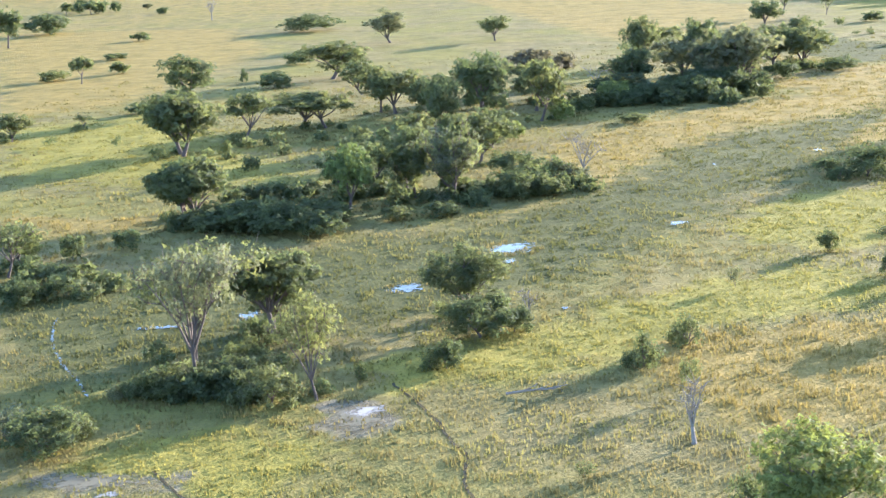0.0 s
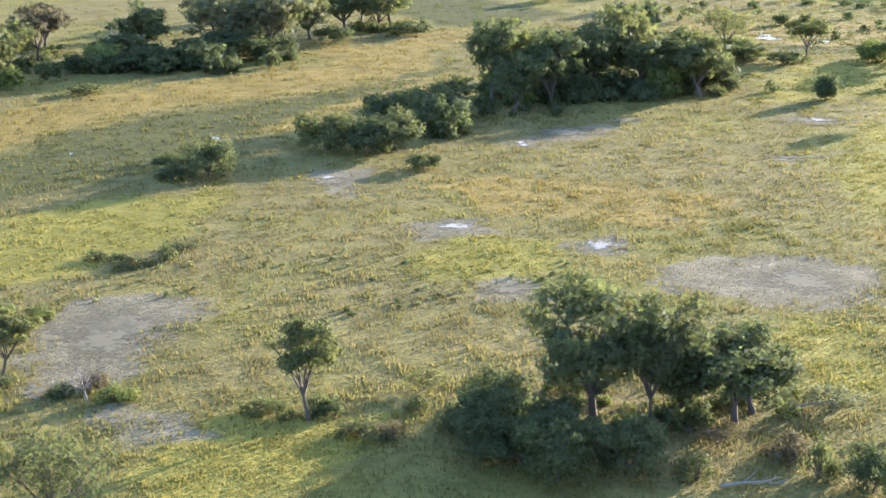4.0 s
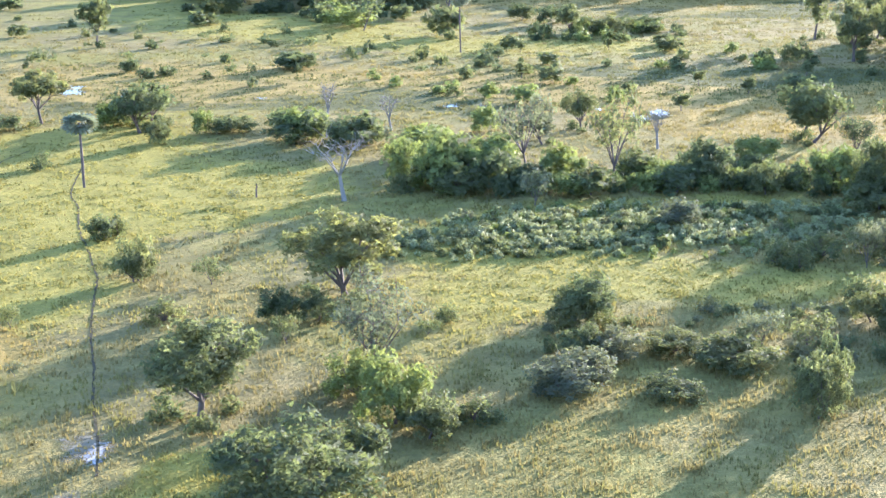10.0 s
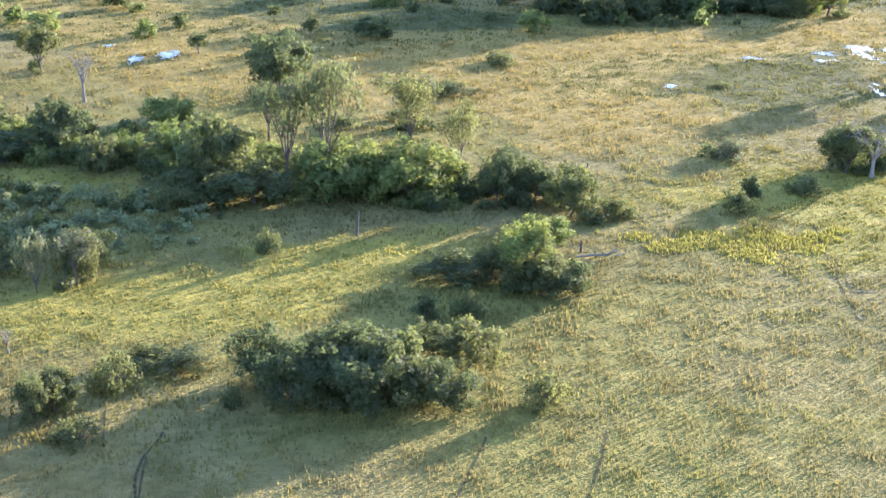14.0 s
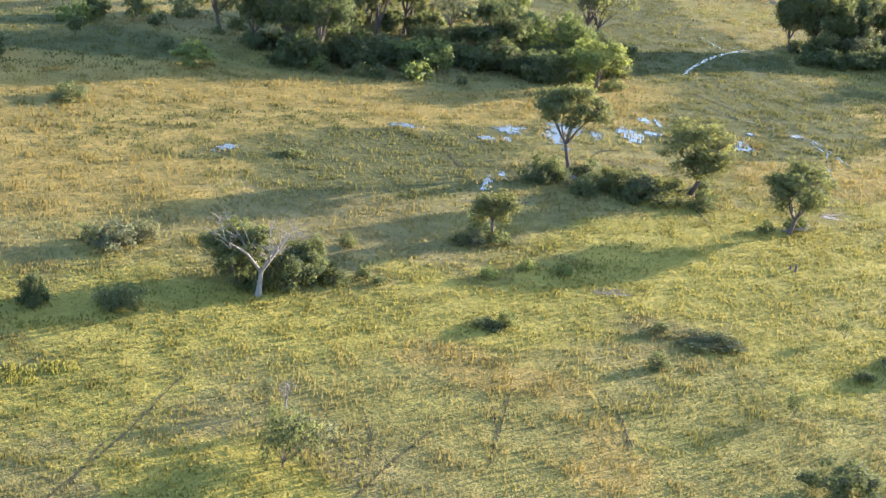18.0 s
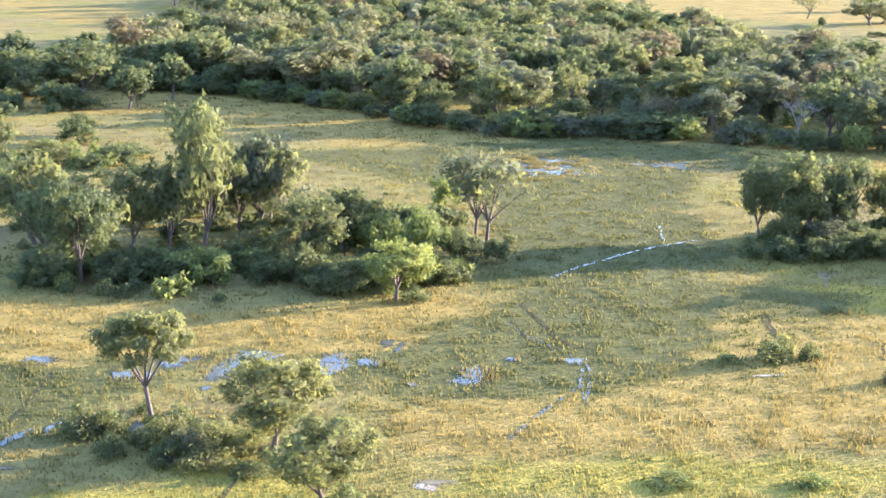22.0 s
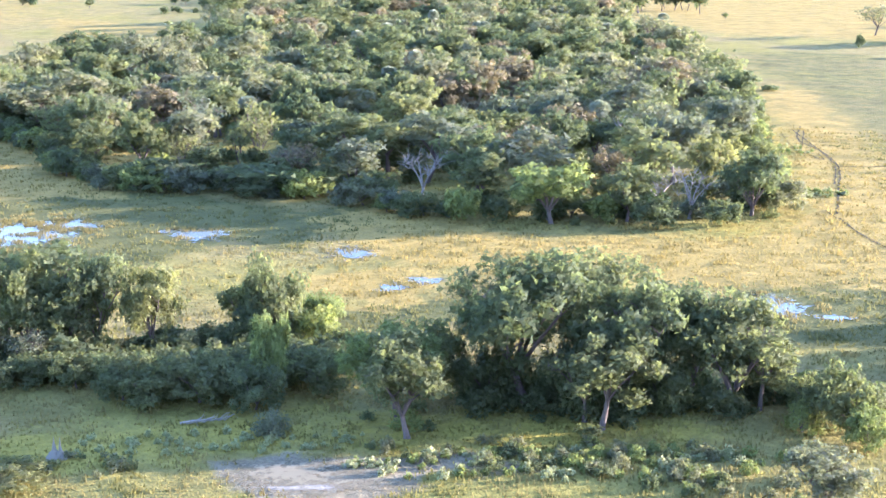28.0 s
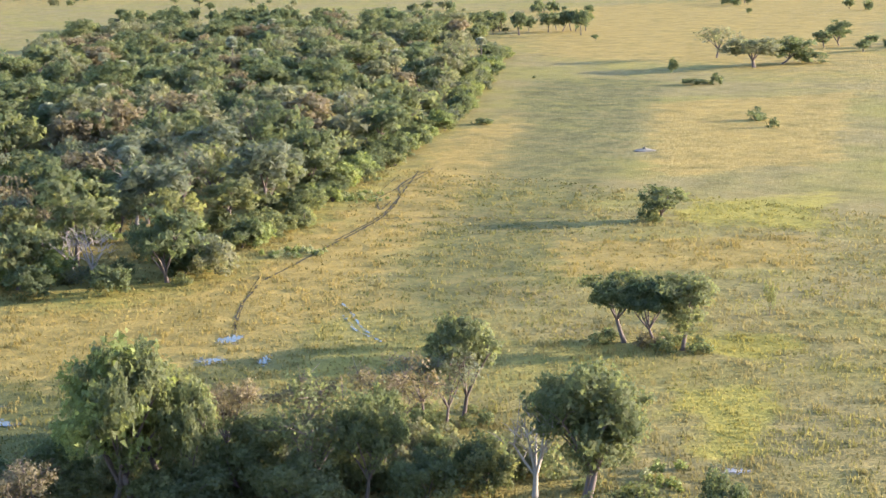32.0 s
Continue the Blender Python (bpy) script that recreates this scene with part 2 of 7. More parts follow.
GRASS = {
    "dry": grass_material("grass_dry", (0.16, 0.134, 0.046), (0.245, 0.202, 0.074), 0.5),
    "green": grass_material("grass_green", (0.15, 0.138, 0.04), (0.245, 0.216, 0.066), 0.5),
    "lawn": grass_material("grass_lawn", (0.165, 0.148, 0.036), (0.275, 0.24, 0.06), 0.5),
    "sedge": grass_material("sedge", (0.094, 0.098, 0.031), (0.172, 0.158, 0.053), 0.5),
    "gold": grass_material("grass_golden", (0.188, 0.146, 0.042), (0.262, 0.203, 0.062), 0.5),
    "yellow": grass_material("yellow_herbs", (0.26, 0.24, 0.05), (0.36, 0.325, 0.075), 0.5),
}

# ---- the land ----
rng = np.random.default_rng(7)
_w = [(rng.uniform(0, 6.28), rng.uniform(0, 6.28), s) for s in (90, 60, 41, 27, 18, 12, 8, 5.5) for _ in range(3)]


def wave(x, y, lo=0, hi=24):
    """Smooth noise over the plan, about -1 to 1."""
    v = 0
    for a, ph, s in _w[lo:hi]:
        v = v + np.sin((x * math.cos(a) + y * math.sin(a)) / s * 6.28 + ph + 1.7 * np.sin((y * math.cos(a) - x * math.sin(a)) / s * 3.1 + ph))
    return v / (hi - lo) ** 0.5


AREAS = {"wet": [], "lush": [], "sand": [], "gold": []}


def area(kind, *corners, peak=1.0):
    """A stretch of the plan with its own cover, as a polygon; peak: how close the cover stands at its middle."""
    AREAS[kind].append((np.array(corners, dtype=float), peak))


def cover(kind, x, y):
    """How much of a kind of cover lies at a place, 0 to 1; 0.5 at the edge of its areas."""
    best = np.full(x.shape, -1.0)
    wx, wy = x + 2.2 * wave(x, y, 9, 20), y + 2.2 * wave(y, x, 9, 20)
    for corners, peak in AREAS[kind]:
        lo, hi = corners.min(axis=0), corners.max(axis=0)
        soft = max(7.0, 0.24 * math.sqrt(np.prod(hi - lo))) if kind == "lush" else max(3.5, 0.1 * math.sqrt(np.prod(hi - lo)))
        near = np.nonzero((wx > lo[0] - soft) & (wx < hi[0] + soft) & (wy > lo[1] - soft) & (wy < hi[1] + soft))[0]
        px, py = wx[near], wy[near]
        dist, hit = np.full(px.shape, 1e9), np.zeros(px.shape, dtype=bool)
        for (ax, ay), (bx, by) in zip(corners, np.roll(corners, -1, axis=0)):
            ex, ey = bx - ax, by - ay
            k = np.clip(((px - ax) * ex + (py - ay) * ey) / max(ex * ex + ey * ey, 1e-6), 0, 1)
            dist = np.minimum(dist, np.hypot(px - ax - k * ex, py - ay - k * ey))
            hit ^= ((ay > py) != (by > py)) & (px < ex * (py - ay) / (ey if abs(ey) > 1e-9 else 1e-9) + ax)
        best[near] = np.maximum(best[near], np.clip(np.where(hit, dist, -dist) / soft, -1, peak))
    return 0.5 + best * 0.5


def mesh_of(name, verts, faces, mat):
    me = bpy.data.meshes.new(name)
    verts = np.asarray(verts, dtype=np.float32)
    faces = np.asarray(faces, dtype=np.int32)
    n, k = faces.shape
    me.vertices.add(len(verts))
    me.vertices.foreach_set("co", verts.ravel())
    me.loops.add(n * k)
    me.loops.foreach_set("vertex_index", faces.ravel())
    me.polygons.add(n)
    me.polygons.foreach_set("loop_start", np.arange(0, n * k, k, dtype=np.int32))
    me.update(calc_edges=True)
    me.materials.append(mat)
    return me


def rise(x, y):
    """The land's height: flat, with a slow rise far out towards the horizon."""
    far = np.hypot(x - 150, y - 350)
    return np.clip((far - 2600) / 2300, 0, 1) ** 1.3 * 46.0


area("wet", (-295, 135), (-282, 148), (-249, 174), (-225, 185), (-211, 211), (-193, 247), (-171, 289), (-130, 315), (-137, 282), (-167, 236), (-183, 196), (-200, 160), (-219, 132), (-238, 114), (-267, 98), (-279, 90))
area("gold", (-225, 190), (-206, 235), (-200, 290), (-166, 335), (-119, 375), (-129, 321), (-170, 294), (-193, 251), (-211, 214))
area("gold", (-322, 208), (-298, 202), (-287, 204), (-291, 178), (-313, 183))
area("lush", (-174, 200), (-150, 211), (-160, 160), (-174, 162))
area("lush", (-239, 102), (-221, 112), (-203, 122), (-187, 127), (-192, 110), (-217, 92), (-231, 92))
area("lush", (-369, 335), (-331, 362), (-255, 229), (-270, 232), (-308, 237), (-340, 256))
area("lush", (-271, 70), (-248, 76), (-234, 70), (-238, 55), (-249, 56))
area("gold", (-508, 715), (-384, 697), (-334, 557), (-349, 379), (-378, 360))
area("sand", (-241, 88), (-230, 88), (-229, 74), (-237, 74))
area("sand", (-265, 63), (-254, 64), (-247, 56), (-261, 56))
area("wet", (-231, 191), (-223, 195), (-208, 213), (-196, 233), (-186, 277), (-156, 299), (-137, 324), (-113, 364), (-112, 343), (-149, 272), (-164, 227), (-177, 208), (-189, 191), (-197, 165), (-207, 144), (-212, 136))
area("lush", (-184, 249), (-172, 259), (-163, 243), (-179, 232))
area("gold", (-215, 245), (-212, 285), (-178, 326), (-136, 365), (-117, 429), (-104, 428), (-121, 364), (-157, 307), (-186, 281), (-197, 236), (-206, 218))
area("gold", (-149, 276), (-137, 294), (-110, 353), (-110, 323), (-138, 272), (-145, 244))
area("lush", (-179, 191), (-168, 208), (-148, 212), (-148, 179), (-164, 168), (-182, 165))
area("lush", (-209, 126), (-185, 144), (-170, 150), (-159, 129), (-174, 122), (-205, 113))
area("lush", (-134, 114), (-122, 114), (-119, 93), (-130, 89), (-135, 93))
area("gold", (-203, 109), (-173, 118), (-156, 112), (-164, 96), (-176, 75), (-192, 75))
area("sand", (-159, 146), (-150, 157), (-137, 153), (-141, 137), (-142, 126), (-149, 118), (-155, 122))
area("sand", (-146, 114), (-137, 117), (-130, 108), (-137, 103))
area("sand", (-82, 169), (-68, 175), (-50, 172), (-56, 150), (-72, 151), (-83, 158))
area("sand", (-109, 163), (-97, 165), (-97, 152), (-104, 152))
area("sand", (-117, 190), (-104, 197), (-104, 186), (-114, 183))
area("sand", (-94, 183), (-84, 187), (-84, 175), (-92, 175))
area("sand", (-135, 231), (-123, 231), (-124, 205), (-132, 218))
area("sand", (-100, 257), (-71, 287), (-77, 271), (-98, 248))
area("lush", (-179, 198), (-165, 198), (-147, 220), (-144, 209), (-154, 184), (-167, 161))
area("lush", (-43, 235), (-33, 240), (-45, 191), (-49, 198))
area("lush", (-114, 184), (-93, 184), (-95, 161), (-112, 163))
area("lush", (-139, 100), (-123, 109), (-110, 112), (-116, 103), (-122, 93), (-137, 93))
area("lush", (-68, 146), (-56, 146), (-64, 116), (-72, 119))
area("gold", (-113, 222), (-91, 226), (-65, 209), (-76, 187), (-101, 198))
area("wet", (-150, 538), (-109, 527), (-75, 470), (-98, 436), (-118, 440), (-136, 485))
area("wet", (-31, 458), (15, 447), (43, 427), (53, 400), (-7, 392), (-31, 403))
area("wet", (71, 651), (108, 637), (97, 588), (62, 576))
area("gold", (-275, 859), (-175, 818), (-107, 718), (-120, 611), (-175, 564), (-192, 550))
area("gold", (-150, 393), (-125, 397), (-116, 351), (-126, 330), (-134, 332))
area("lush", (-48, 203), (-38, 255), (-15, 304), (8, 306), (-4, 259), (-3, 212), (-18, 191), (-46, 194))
area("lush", (-30, 350), (6, 379), (17, 326), (-14, 310), (-48, 297))
area("lush", (-81, 708), (-12, 834), (-10, 599), (64, 532), (71, 477), (-14, 518), (-42, 545))
area("gold", (-387, 1888), (-145, 2636), (221, 2344), (223, 1626), (27, 1274), (-157, 1694))
area("gold", (624, 5937), (1439, 5013), (353, 1333), (248, 1601), (243, 2537))
area("lush", (-49, 207), (-41, 226), (-31, 239), (-6, 271), (12, 250), (14, 220), (-5, 209), (-24, 212))
area("lush", (-31, 337), (16, 330), (42, 311), (38, 279), (3, 266), (-14, 280))
area("lush", (22, 170), (33, 181), (51, 185), (42, 154), (34, 157), (28, 167))
area("gold", (-29, 212), (2, 223), (9, 209), (-8, 188), (-32, 195))
area("gold", (-51, 190), (-24, 188), (8, 180), (19, 167), (-10, 166), (-46, 171))
area("sand", (-44, 164), (-10, 162), (1, 163), (3, 155), (-42, 155))
area("sand", (7, 155), (12, 158), (22, 169), (26, 165), (28, 154))
area("sand", (16, 183), (23, 184), (22, 176), (16, 178))
area("wet", (-41, 423), (-6, 413), (20, 408), (65, 418), (113, 434), (106, 375), (63, 367), (19, 379), (-26, 375))
area("gold", (-51, 453), (-7, 456), (39, 438), (96, 419), (157, 360), (145, 323), (102, 335), (89, 363), (53, 407), (15, 384), (-38, 396))
area("lush", (-7, 307), (32, 316), (47, 295), (38, 276), (18, 264), (12, 245), (-4, 250), (-15, 298))
area("lush", (50, 267), (69, 272), (108, 284), (119, 283), (101, 255), (67, 240), (55, 244))
area("lush", (51, 236), (71, 239), (90, 240), (112, 235), (118, 237), (112, 219), (73, 223), (58, 211))
area("lush", (-40, 571), (55, 507), (135, 479), (131, 455), (69, 454), (-15, 520))
area("lush", (50, 259), (62, 277), (90, 284), (120, 278), (95, 257), (89, 244), (110, 235), (77, 226), (59, 219))
area("lush", (113, 235), (132, 247), (154, 263), (161, 258), (147, 231), (132, 225), (116, 223))
area("gold", (103, 401), (139, 388), (215, 405), (183, 300), (172, 300), (163, 336), (134, 340), (103, 361))
area("lush", (112, 226), (127, 236), (148, 252), (166, 263), (165, 258), (154, 244), (141, 232), (130, 221))
area("wet", (60, 381), (101, 414), (138, 428), (175, 412), (173, 386), (139, 372), (107, 367), (64, 367))
area("wet", (182, 364), (211, 374), (239, 390), (231, 361), (197, 333), (184, 345))
area("lush", (185, 277), (196, 288), (206, 297), (223, 294), (237, 302), (257, 307), (254, 293), (229, 277), (219, 271), (216, 252), (203, 253), (205, 272))
area("lush", (216, 253), (233, 261), (238, 253), (240, 248), (222, 242))
area("wet", (175, 357), (202, 378), (226, 377), (238, 356), (229, 336), (208, 330), (191, 339), (179, 339))
area("gold", (151, 346), (171, 356), (179, 332), (208, 327), (194, 309), (177, 300), (170, 317), (155, 329))
area("gold", (238, 289), (253, 284), (251, 277), (242, 280))
area("wet", (179, 357), (203, 357), (229, 374), (238, 372), (236, 354), (217, 336), (202, 333))
area("wet", (248, 418), (268, 443), (297, 453), (291, 394), (281, 404), (263, 405))
area("gold", (160, 356), (175, 363), (203, 389), (233, 411), (235, 382), (200, 367), (180, 362))
area("gold", (172, 331), (186, 336), (208, 340), (197, 325), (180, 314))
area("lush", (220, 297), (242, 314), (275, 341), (287, 342), (285, 323), (271, 303), (256, 303), (239, 295), (227, 282))
area("gold", (232, 286), (240, 288), (252, 283), (258, 273), (261, 261), (256, 259), (251, 276), (237, 279))
area("wet", (253, 423), (277, 454), (303, 457), (305, 400), (286, 385), (274, 384), (260, 388))
area("gold", (183, 371), (207, 395), (223, 400), (231, 384), (212, 366), (191, 358))
area("gold", (236, 407), (253, 423), (255, 403), (244, 392))
area("gold", (275, 379), (293, 389), (305, 392), (306, 380), (288, 370), (278, 364))
area("lush", (282, 362), (298, 373), (306, 370), (295, 360), (285, 356))
area("lush", (242, 322), (252, 344), (269, 354), (290, 348), (278, 317), (263, 312), (250, 315))
area("lush", (266, 303), (284, 317), (308, 320), (309, 301), (272, 284))
area("gold", (242, 285), (252, 284), (257, 277), (252, 274))
area("wet", (253, 440), (278, 449), (290, 422), (290, 399), (287, 388), (276, 387), (257, 380), (249, 389), (257, 402), (260, 420))
area("wet", (172, 545), (190, 587), (240, 592), (249, 559), (260, 505), (235, 486), (219, 518))
area("gold", (198, 388), (220, 401), (249, 429), (258, 425), (256, 405), (247, 391), (231, 389), (219, 380), (206, 379))
area("gold", (22, 589), (125, 648), (173, 589), (157, 557), (103, 589), (49, 558))
area("gold", (285, 448), (309, 446), (316, 408), (299, 402), (289, 389), (290, 422))
area("gold", (264, 376), (276, 387), (316, 410), (320, 389), (295, 375), (272, 365))
area("lush", (286, 366), (300, 377), (321, 384), (322, 374), (289, 357))
area("lush", (290, 416), (303, 426), (305, 418), (294, 410))
area("lush", (250, 356), (254, 367), (262, 358), (260, 342))
area("wet", (136, 535), (182, 552), (211, 570), (235, 566), (253, 526), (225, 503), (158, 529))
area("wet", (222, 495), (262, 507), (278, 482), (278, 450), (249, 436), (244, 462))
area("gold", (230, 411), (251, 425), (259, 416), (251, 400), (245, 396))
area("gold", (39, 615), (94, 640), (156, 625), (188, 575), (163, 560), (102, 568))
area("gold", (265, 377), (284, 392), (310, 408), (322, 411), (334, 407), (338, 396), (310, 386), (277, 366))
area("gold", (310, 435), (338, 457), (344, 433), (331, 423), (318, 424))
area("lush", (291, 415), (300, 426), (305, 417), (294, 410))
area("lush", (289, 457), (313, 471), (332, 478), (333, 473), (304, 443), (294, 446))
area("lush", (280, 363), (293, 372), (309, 377), (310, 376), (283, 360))
area("wet", (170, 541), (218, 576), (251, 604), (267, 581), (260, 576), (267, 561), (237, 566), (252, 526), (256, 503), (263, 470))
area("gold", (96, 598), (128, 609), (199, 579), (161, 548))
area("gold", (249, 583), (253, 602), (301, 593), (312, 570), (294, 568), (282, 568), (260, 580))
area("wet", (295, 526), (314, 555), (322, 542), (309, 515))
area("lush", (291, 449), (317, 470), (333, 494), (372, 523), (377, 510), (357, 495), (335, 481), (314, 463), (296, 445))
area("gold", (310, 434), (345, 467), (385, 490), (389, 479), (320, 427))
area("sand", (334, 477), (341, 483), (363, 498), (361, 488), (363, 476), (371, 465), (368, 463), (359, 473), (345, 471))
area("lush", (300, 597), (318, 606), (325, 628), (320, 656), (296, 698), (266, 743), (262, 758), (295, 716), (317, 676), (332, 644), (337, 613), (326, 596), (314, 588))
area("gold", (312, 582), (328, 593), (339, 612), (335, 642), (307, 704), (265, 766), (278, 761), (348, 654), (361, 650), (360, 609), (357, 589), (339, 578), (321, 579))
area("wet", (340, 576), (358, 596), (372, 614), (381, 586), (378, 561), (363, 551))
area("gold", (278, 546), (293, 565), (312, 544), (304, 535))
area("gold", (-219, 1447), (-26, 1564), (190, 1064), (102, 1031), (-18, 1159))
area("gold", (-325, 961), (-162, 932), (-93, 825), (-119, 814))
area("wet", (142, 957), (188, 975), (255, 866), (338, 723), (367, 676), (375, 638), (362, 643), (328, 694), (271, 778), peak=0.08)
area("gold", (337, 626), (328, 662), (310, 698), (261, 772), (211, 861), (288, 755), (326, 693), (348, 653), (368, 614), (341, 611), (334, 576), (311, 591))
area("gold", (-112, 1266), (22, 1478), (224, 1068), (164, 1048), (73, 1048))
area("gold", (232, 907), (274, 966), (346, 819), (323, 775))
area("lush", (408, 657), (420, 669), (427, 655), (411, 650))
area("lush", (423, 635), (432, 645), (445, 620), (439, 615))
area("lush", (347, 752), (366, 780), (387, 738), (359, 735))
area("gold", (353, 703), (388, 735), (401, 709), (391, 703), (370, 678))
area("gold", (246, 587), (289, 582), (307, 607), (327, 619), (321, 649), (300, 693), (267, 751), (215, 837), (229, 843), (293, 743), (338, 665), (361, 613), (362, 590), (336, 585), (312, 570), (281, 563))
area("lush", (326, 629), (313, 663), (279, 726), (253, 774), (280, 736), (312, 676), (328, 641), (335, 621))
area("wet", (255, 389), (258, 401), (260, 413), (266, 417), (273, 410), (281, 391), (278, 385), (266, 382))


def lay_ground():
    def steps(a, b, step, reach):
        mid = np.arange(a, b + step, step)
        out, d = [], step
        while (out[-1] if out else 0) < reach:
            d *= 1.22
            out.append((out[-1] if out else 0) + d)
        out = np.array(out)
        return np.concatenate([a - out[::-1], mid, mid[-1] + out])
    xs, ys = steps(-420, 640, 3.8, 4600), steps(20, 900, 3.8, 4400)
    gx, gy = np.meshgrid(xs, ys)
    x, y = gx.ravel(), gy.ravel()
    z = rise(x, y) + np.where(np.hypot(x - 150, y - 350) < 900, 0.018 * wave(x, y, 9, 21) - 0.25, 0)
    nx, ny = len(xs), len(ys)
    i = (np.arange(ny - 1)[:, None] * nx + np.arange(nx - 1)[None, :]).ravel()
    me = mesh_of("ground", np.stack([x, y, z], 1), np.stack([i, i + 1, i + nx + 1, i + nx], 1), GROUND)
    rgba = np.ones((len(x), 4), dtype=np.float32)
    rgba[:, 0], rgba[:, 1], rgba[:, 2] = cover("wet", x, y), cover("lush", x, y), cover("sand", x, y)
    far = np.clip((np.hypot(x - 150, y - 300) - 420) / 350, 0, 1) * np.clip(0.62 + 0.28 * np.sin(x / 130 + 2 * np.sin(y / 170)), 0, 1)
    rgba[:, 3] = np.maximum(cover("gold", x, y), far * 0.62)
    me.attributes.new("cover", "FLOAT_COLOR", "POINT").data.foreach_set("color", rgba.ravel())
    me.polygons.foreach_set("use_smooth", np.ones(len(me.polygons), dtype=bool))
    tagged(new("ground", me), "flat savanna floodplain of dry and green grass", "ground", kind="structure")


lay_ground()

# ---- plants ----


def tube(points, radii, sides=6):
    """A tapered limb through points."""
    pts = [Vector(p) for p in points]
    vs, fs = [], []
    for i, p in enumerate(pts):
        d = (pts[min(i + 1, len(pts) - 1)] - pts[max(i - 1, 0)]).normalized()
        u = d.orthogonal().normalized()
        w = d.cross(u)
        for k in range(sides):
            a = 6.2832 * k / sides
            vs.append(p + (u * math.cos(a) + w * math.sin(a)) * radii[i])
    for i in range(len(pts) - 1):
        for k in range(sides):
            a, b = i * sides + k, i * sides + (k + 1) % sides
            fs.append((a, b, b + sides, a + sides))
    return vs, fs


def gather(pieces):
    vs, fs, n = [], [], 0
    for v, f in pieces:
        vs += [tuple(p) for p in v]
        fs += [tuple(i + n for i in q) for q in f]
        n += len(v)
    return np.array(vs), np.array(fs)


def leaves(centres, sizes, count, leaf, rnd, flat=0.8):
    """Clumps of leaf sprays: small pointed leaves scattered through each clump, more towards its skin.
    Returns corners, faces and the way that each spray faces: outwards from its clump."""
    count *= 2
    leaf *= 0.95
    c, s = np.array(centres), np.array(sizes)
    pick = rnd.choice(len(c), count, p=s ** 2 / (s ** 2).sum())
    d = rnd.normal(size=(count, 3))
    d /= np.linalg.norm(d, axis=1)[:, None]
    rad = rnd.uniform(0.2, 1.0, count) ** 0.6 * (1 + 0.3 * np.abs(rnd.normal(size=count)))
    pos = c[pick] + d * (rad * s[pick])[:, None] * np.array([1, 1, flat])
    whole = pos - pos.mean(axis=0)
    whole /= np.linalg.norm(whole, axis=1)[:, None] + 1e-6
    face = d * 0.6 + whole * 0.5 + rnd.normal(size=(count, 3)) * 0.5 + np.array([0, 0, 0.2])
    face /= np.linalg.norm(face, axis=1)[:, None]
    nor = face + rnd.normal(size=(count, 3)) * 0.5
    nor /= np.linalg.norm(nor, axis=1)[:, None]
    nor *= np.where((nor * face).sum(axis=1) < 0, -1, 1)[:, None]
    u = np.cross(nor, rnd.normal(size=(count, 3)))
    u /= np.linalg.norm(u, axis=1)[:, None]
    w = np.cross(nor, u)
    L = leaf * rnd.uniform(0.6, 1.4, count)[:, None]
    a, b = u * L, w * L * rnd.uniform(0.55, 0.95, count)[:, None]
    vs = np.stack([pos - a * 0.8, pos - b + a * 0.9, pos + b + a * 0.3], 1).reshape(-1, 3)
    return vs, np.arange(count * 3).reshape(-1, 3), np.repeat(face, 3, axis=0)


def face_out(me, ways):
    """Let a mesh of leaf sprays shade as soft clumps: each corner faces the way given."""
    me.attributes.new("custom_normal", "FLOAT_VECTOR", "POINT").data.foreach_set("vector", np.asarray(ways, dtype=np.float32).ravel())
    FACING[me.name] = ways
    return me


FACING = {}


def limbs_of(rnd, h, r, fork, count, thick, droop=0.0, top=0.86):
    """A trunk that forks into bent limbs with side branches; returns tubes and the twig ends."""
    lean = rnd.normal(size=2) * 0.04 * h
    base = Vector((0, 0, -0.3))
    knee = Vector((lean[0] * 0.5, lean[1] * 0.5, fork * 0.5))
    crotch = Vector((lean[0], lean[1], fork))
    tubes = [tube([base, (0, 0, 0.25), knee, crotch], [thick * 1.5, thick * 1.12, thick * 0.9, thick * 0.8], 7)]
    ends = []
    for k in range(count):
        a = 6.2832 * (k + rnd.uniform(-0.3, 0.3)) / count
        reach = r * rnd.uniform(0.45, 0.95)
        z = fork + (h * top - fork) * rnd.uniform(0.55, 1.0) * (1.15 - 0.45 * reach / r)
        end = Vector((crotch.x + math.cos(a) * reach, crotch.y + math.sin(a) * reach, z))
        p1 = crotch.lerp(end, 0.35) + Vector((rnd.normal() * 0.03 * r, rnd.normal() * 0.03 * r, 0.03 * h))
        p2 = crotch.lerp(end, 0.7) + Vector((rnd.normal() * 0.05 * r, rnd.normal() * 0.05 * r, 0.05 * h))
        tubes.append(tube([crotch - Vector((0, 0, 0.1)), p1, p2, end], [thick * 0.62, thick * 0.42, thick * 0.25, thick * 0.08], 4))
        ends.append(end)
        for q, at in ((p1, 0.3), (p2, 0.22), (p2, 0.2)):
            b = rnd.uniform(0, 6.28)
            tip = q + Vector((math.cos(b) * r * 0.38, math.sin(b) * r * 0.38, h * rnd.uniform(0.04, 0.15) - droop * h * 0.1))
            m = q.lerp(tip, 0.5) + Vector((0, 0, 0.03 * h))
            tubes.append(tube([q, m, tip], [thick * at, thick * at * 0.65, thick * 0.05], 3))
            ends.append(tip)
    return tubes, ends


MESHES = {}


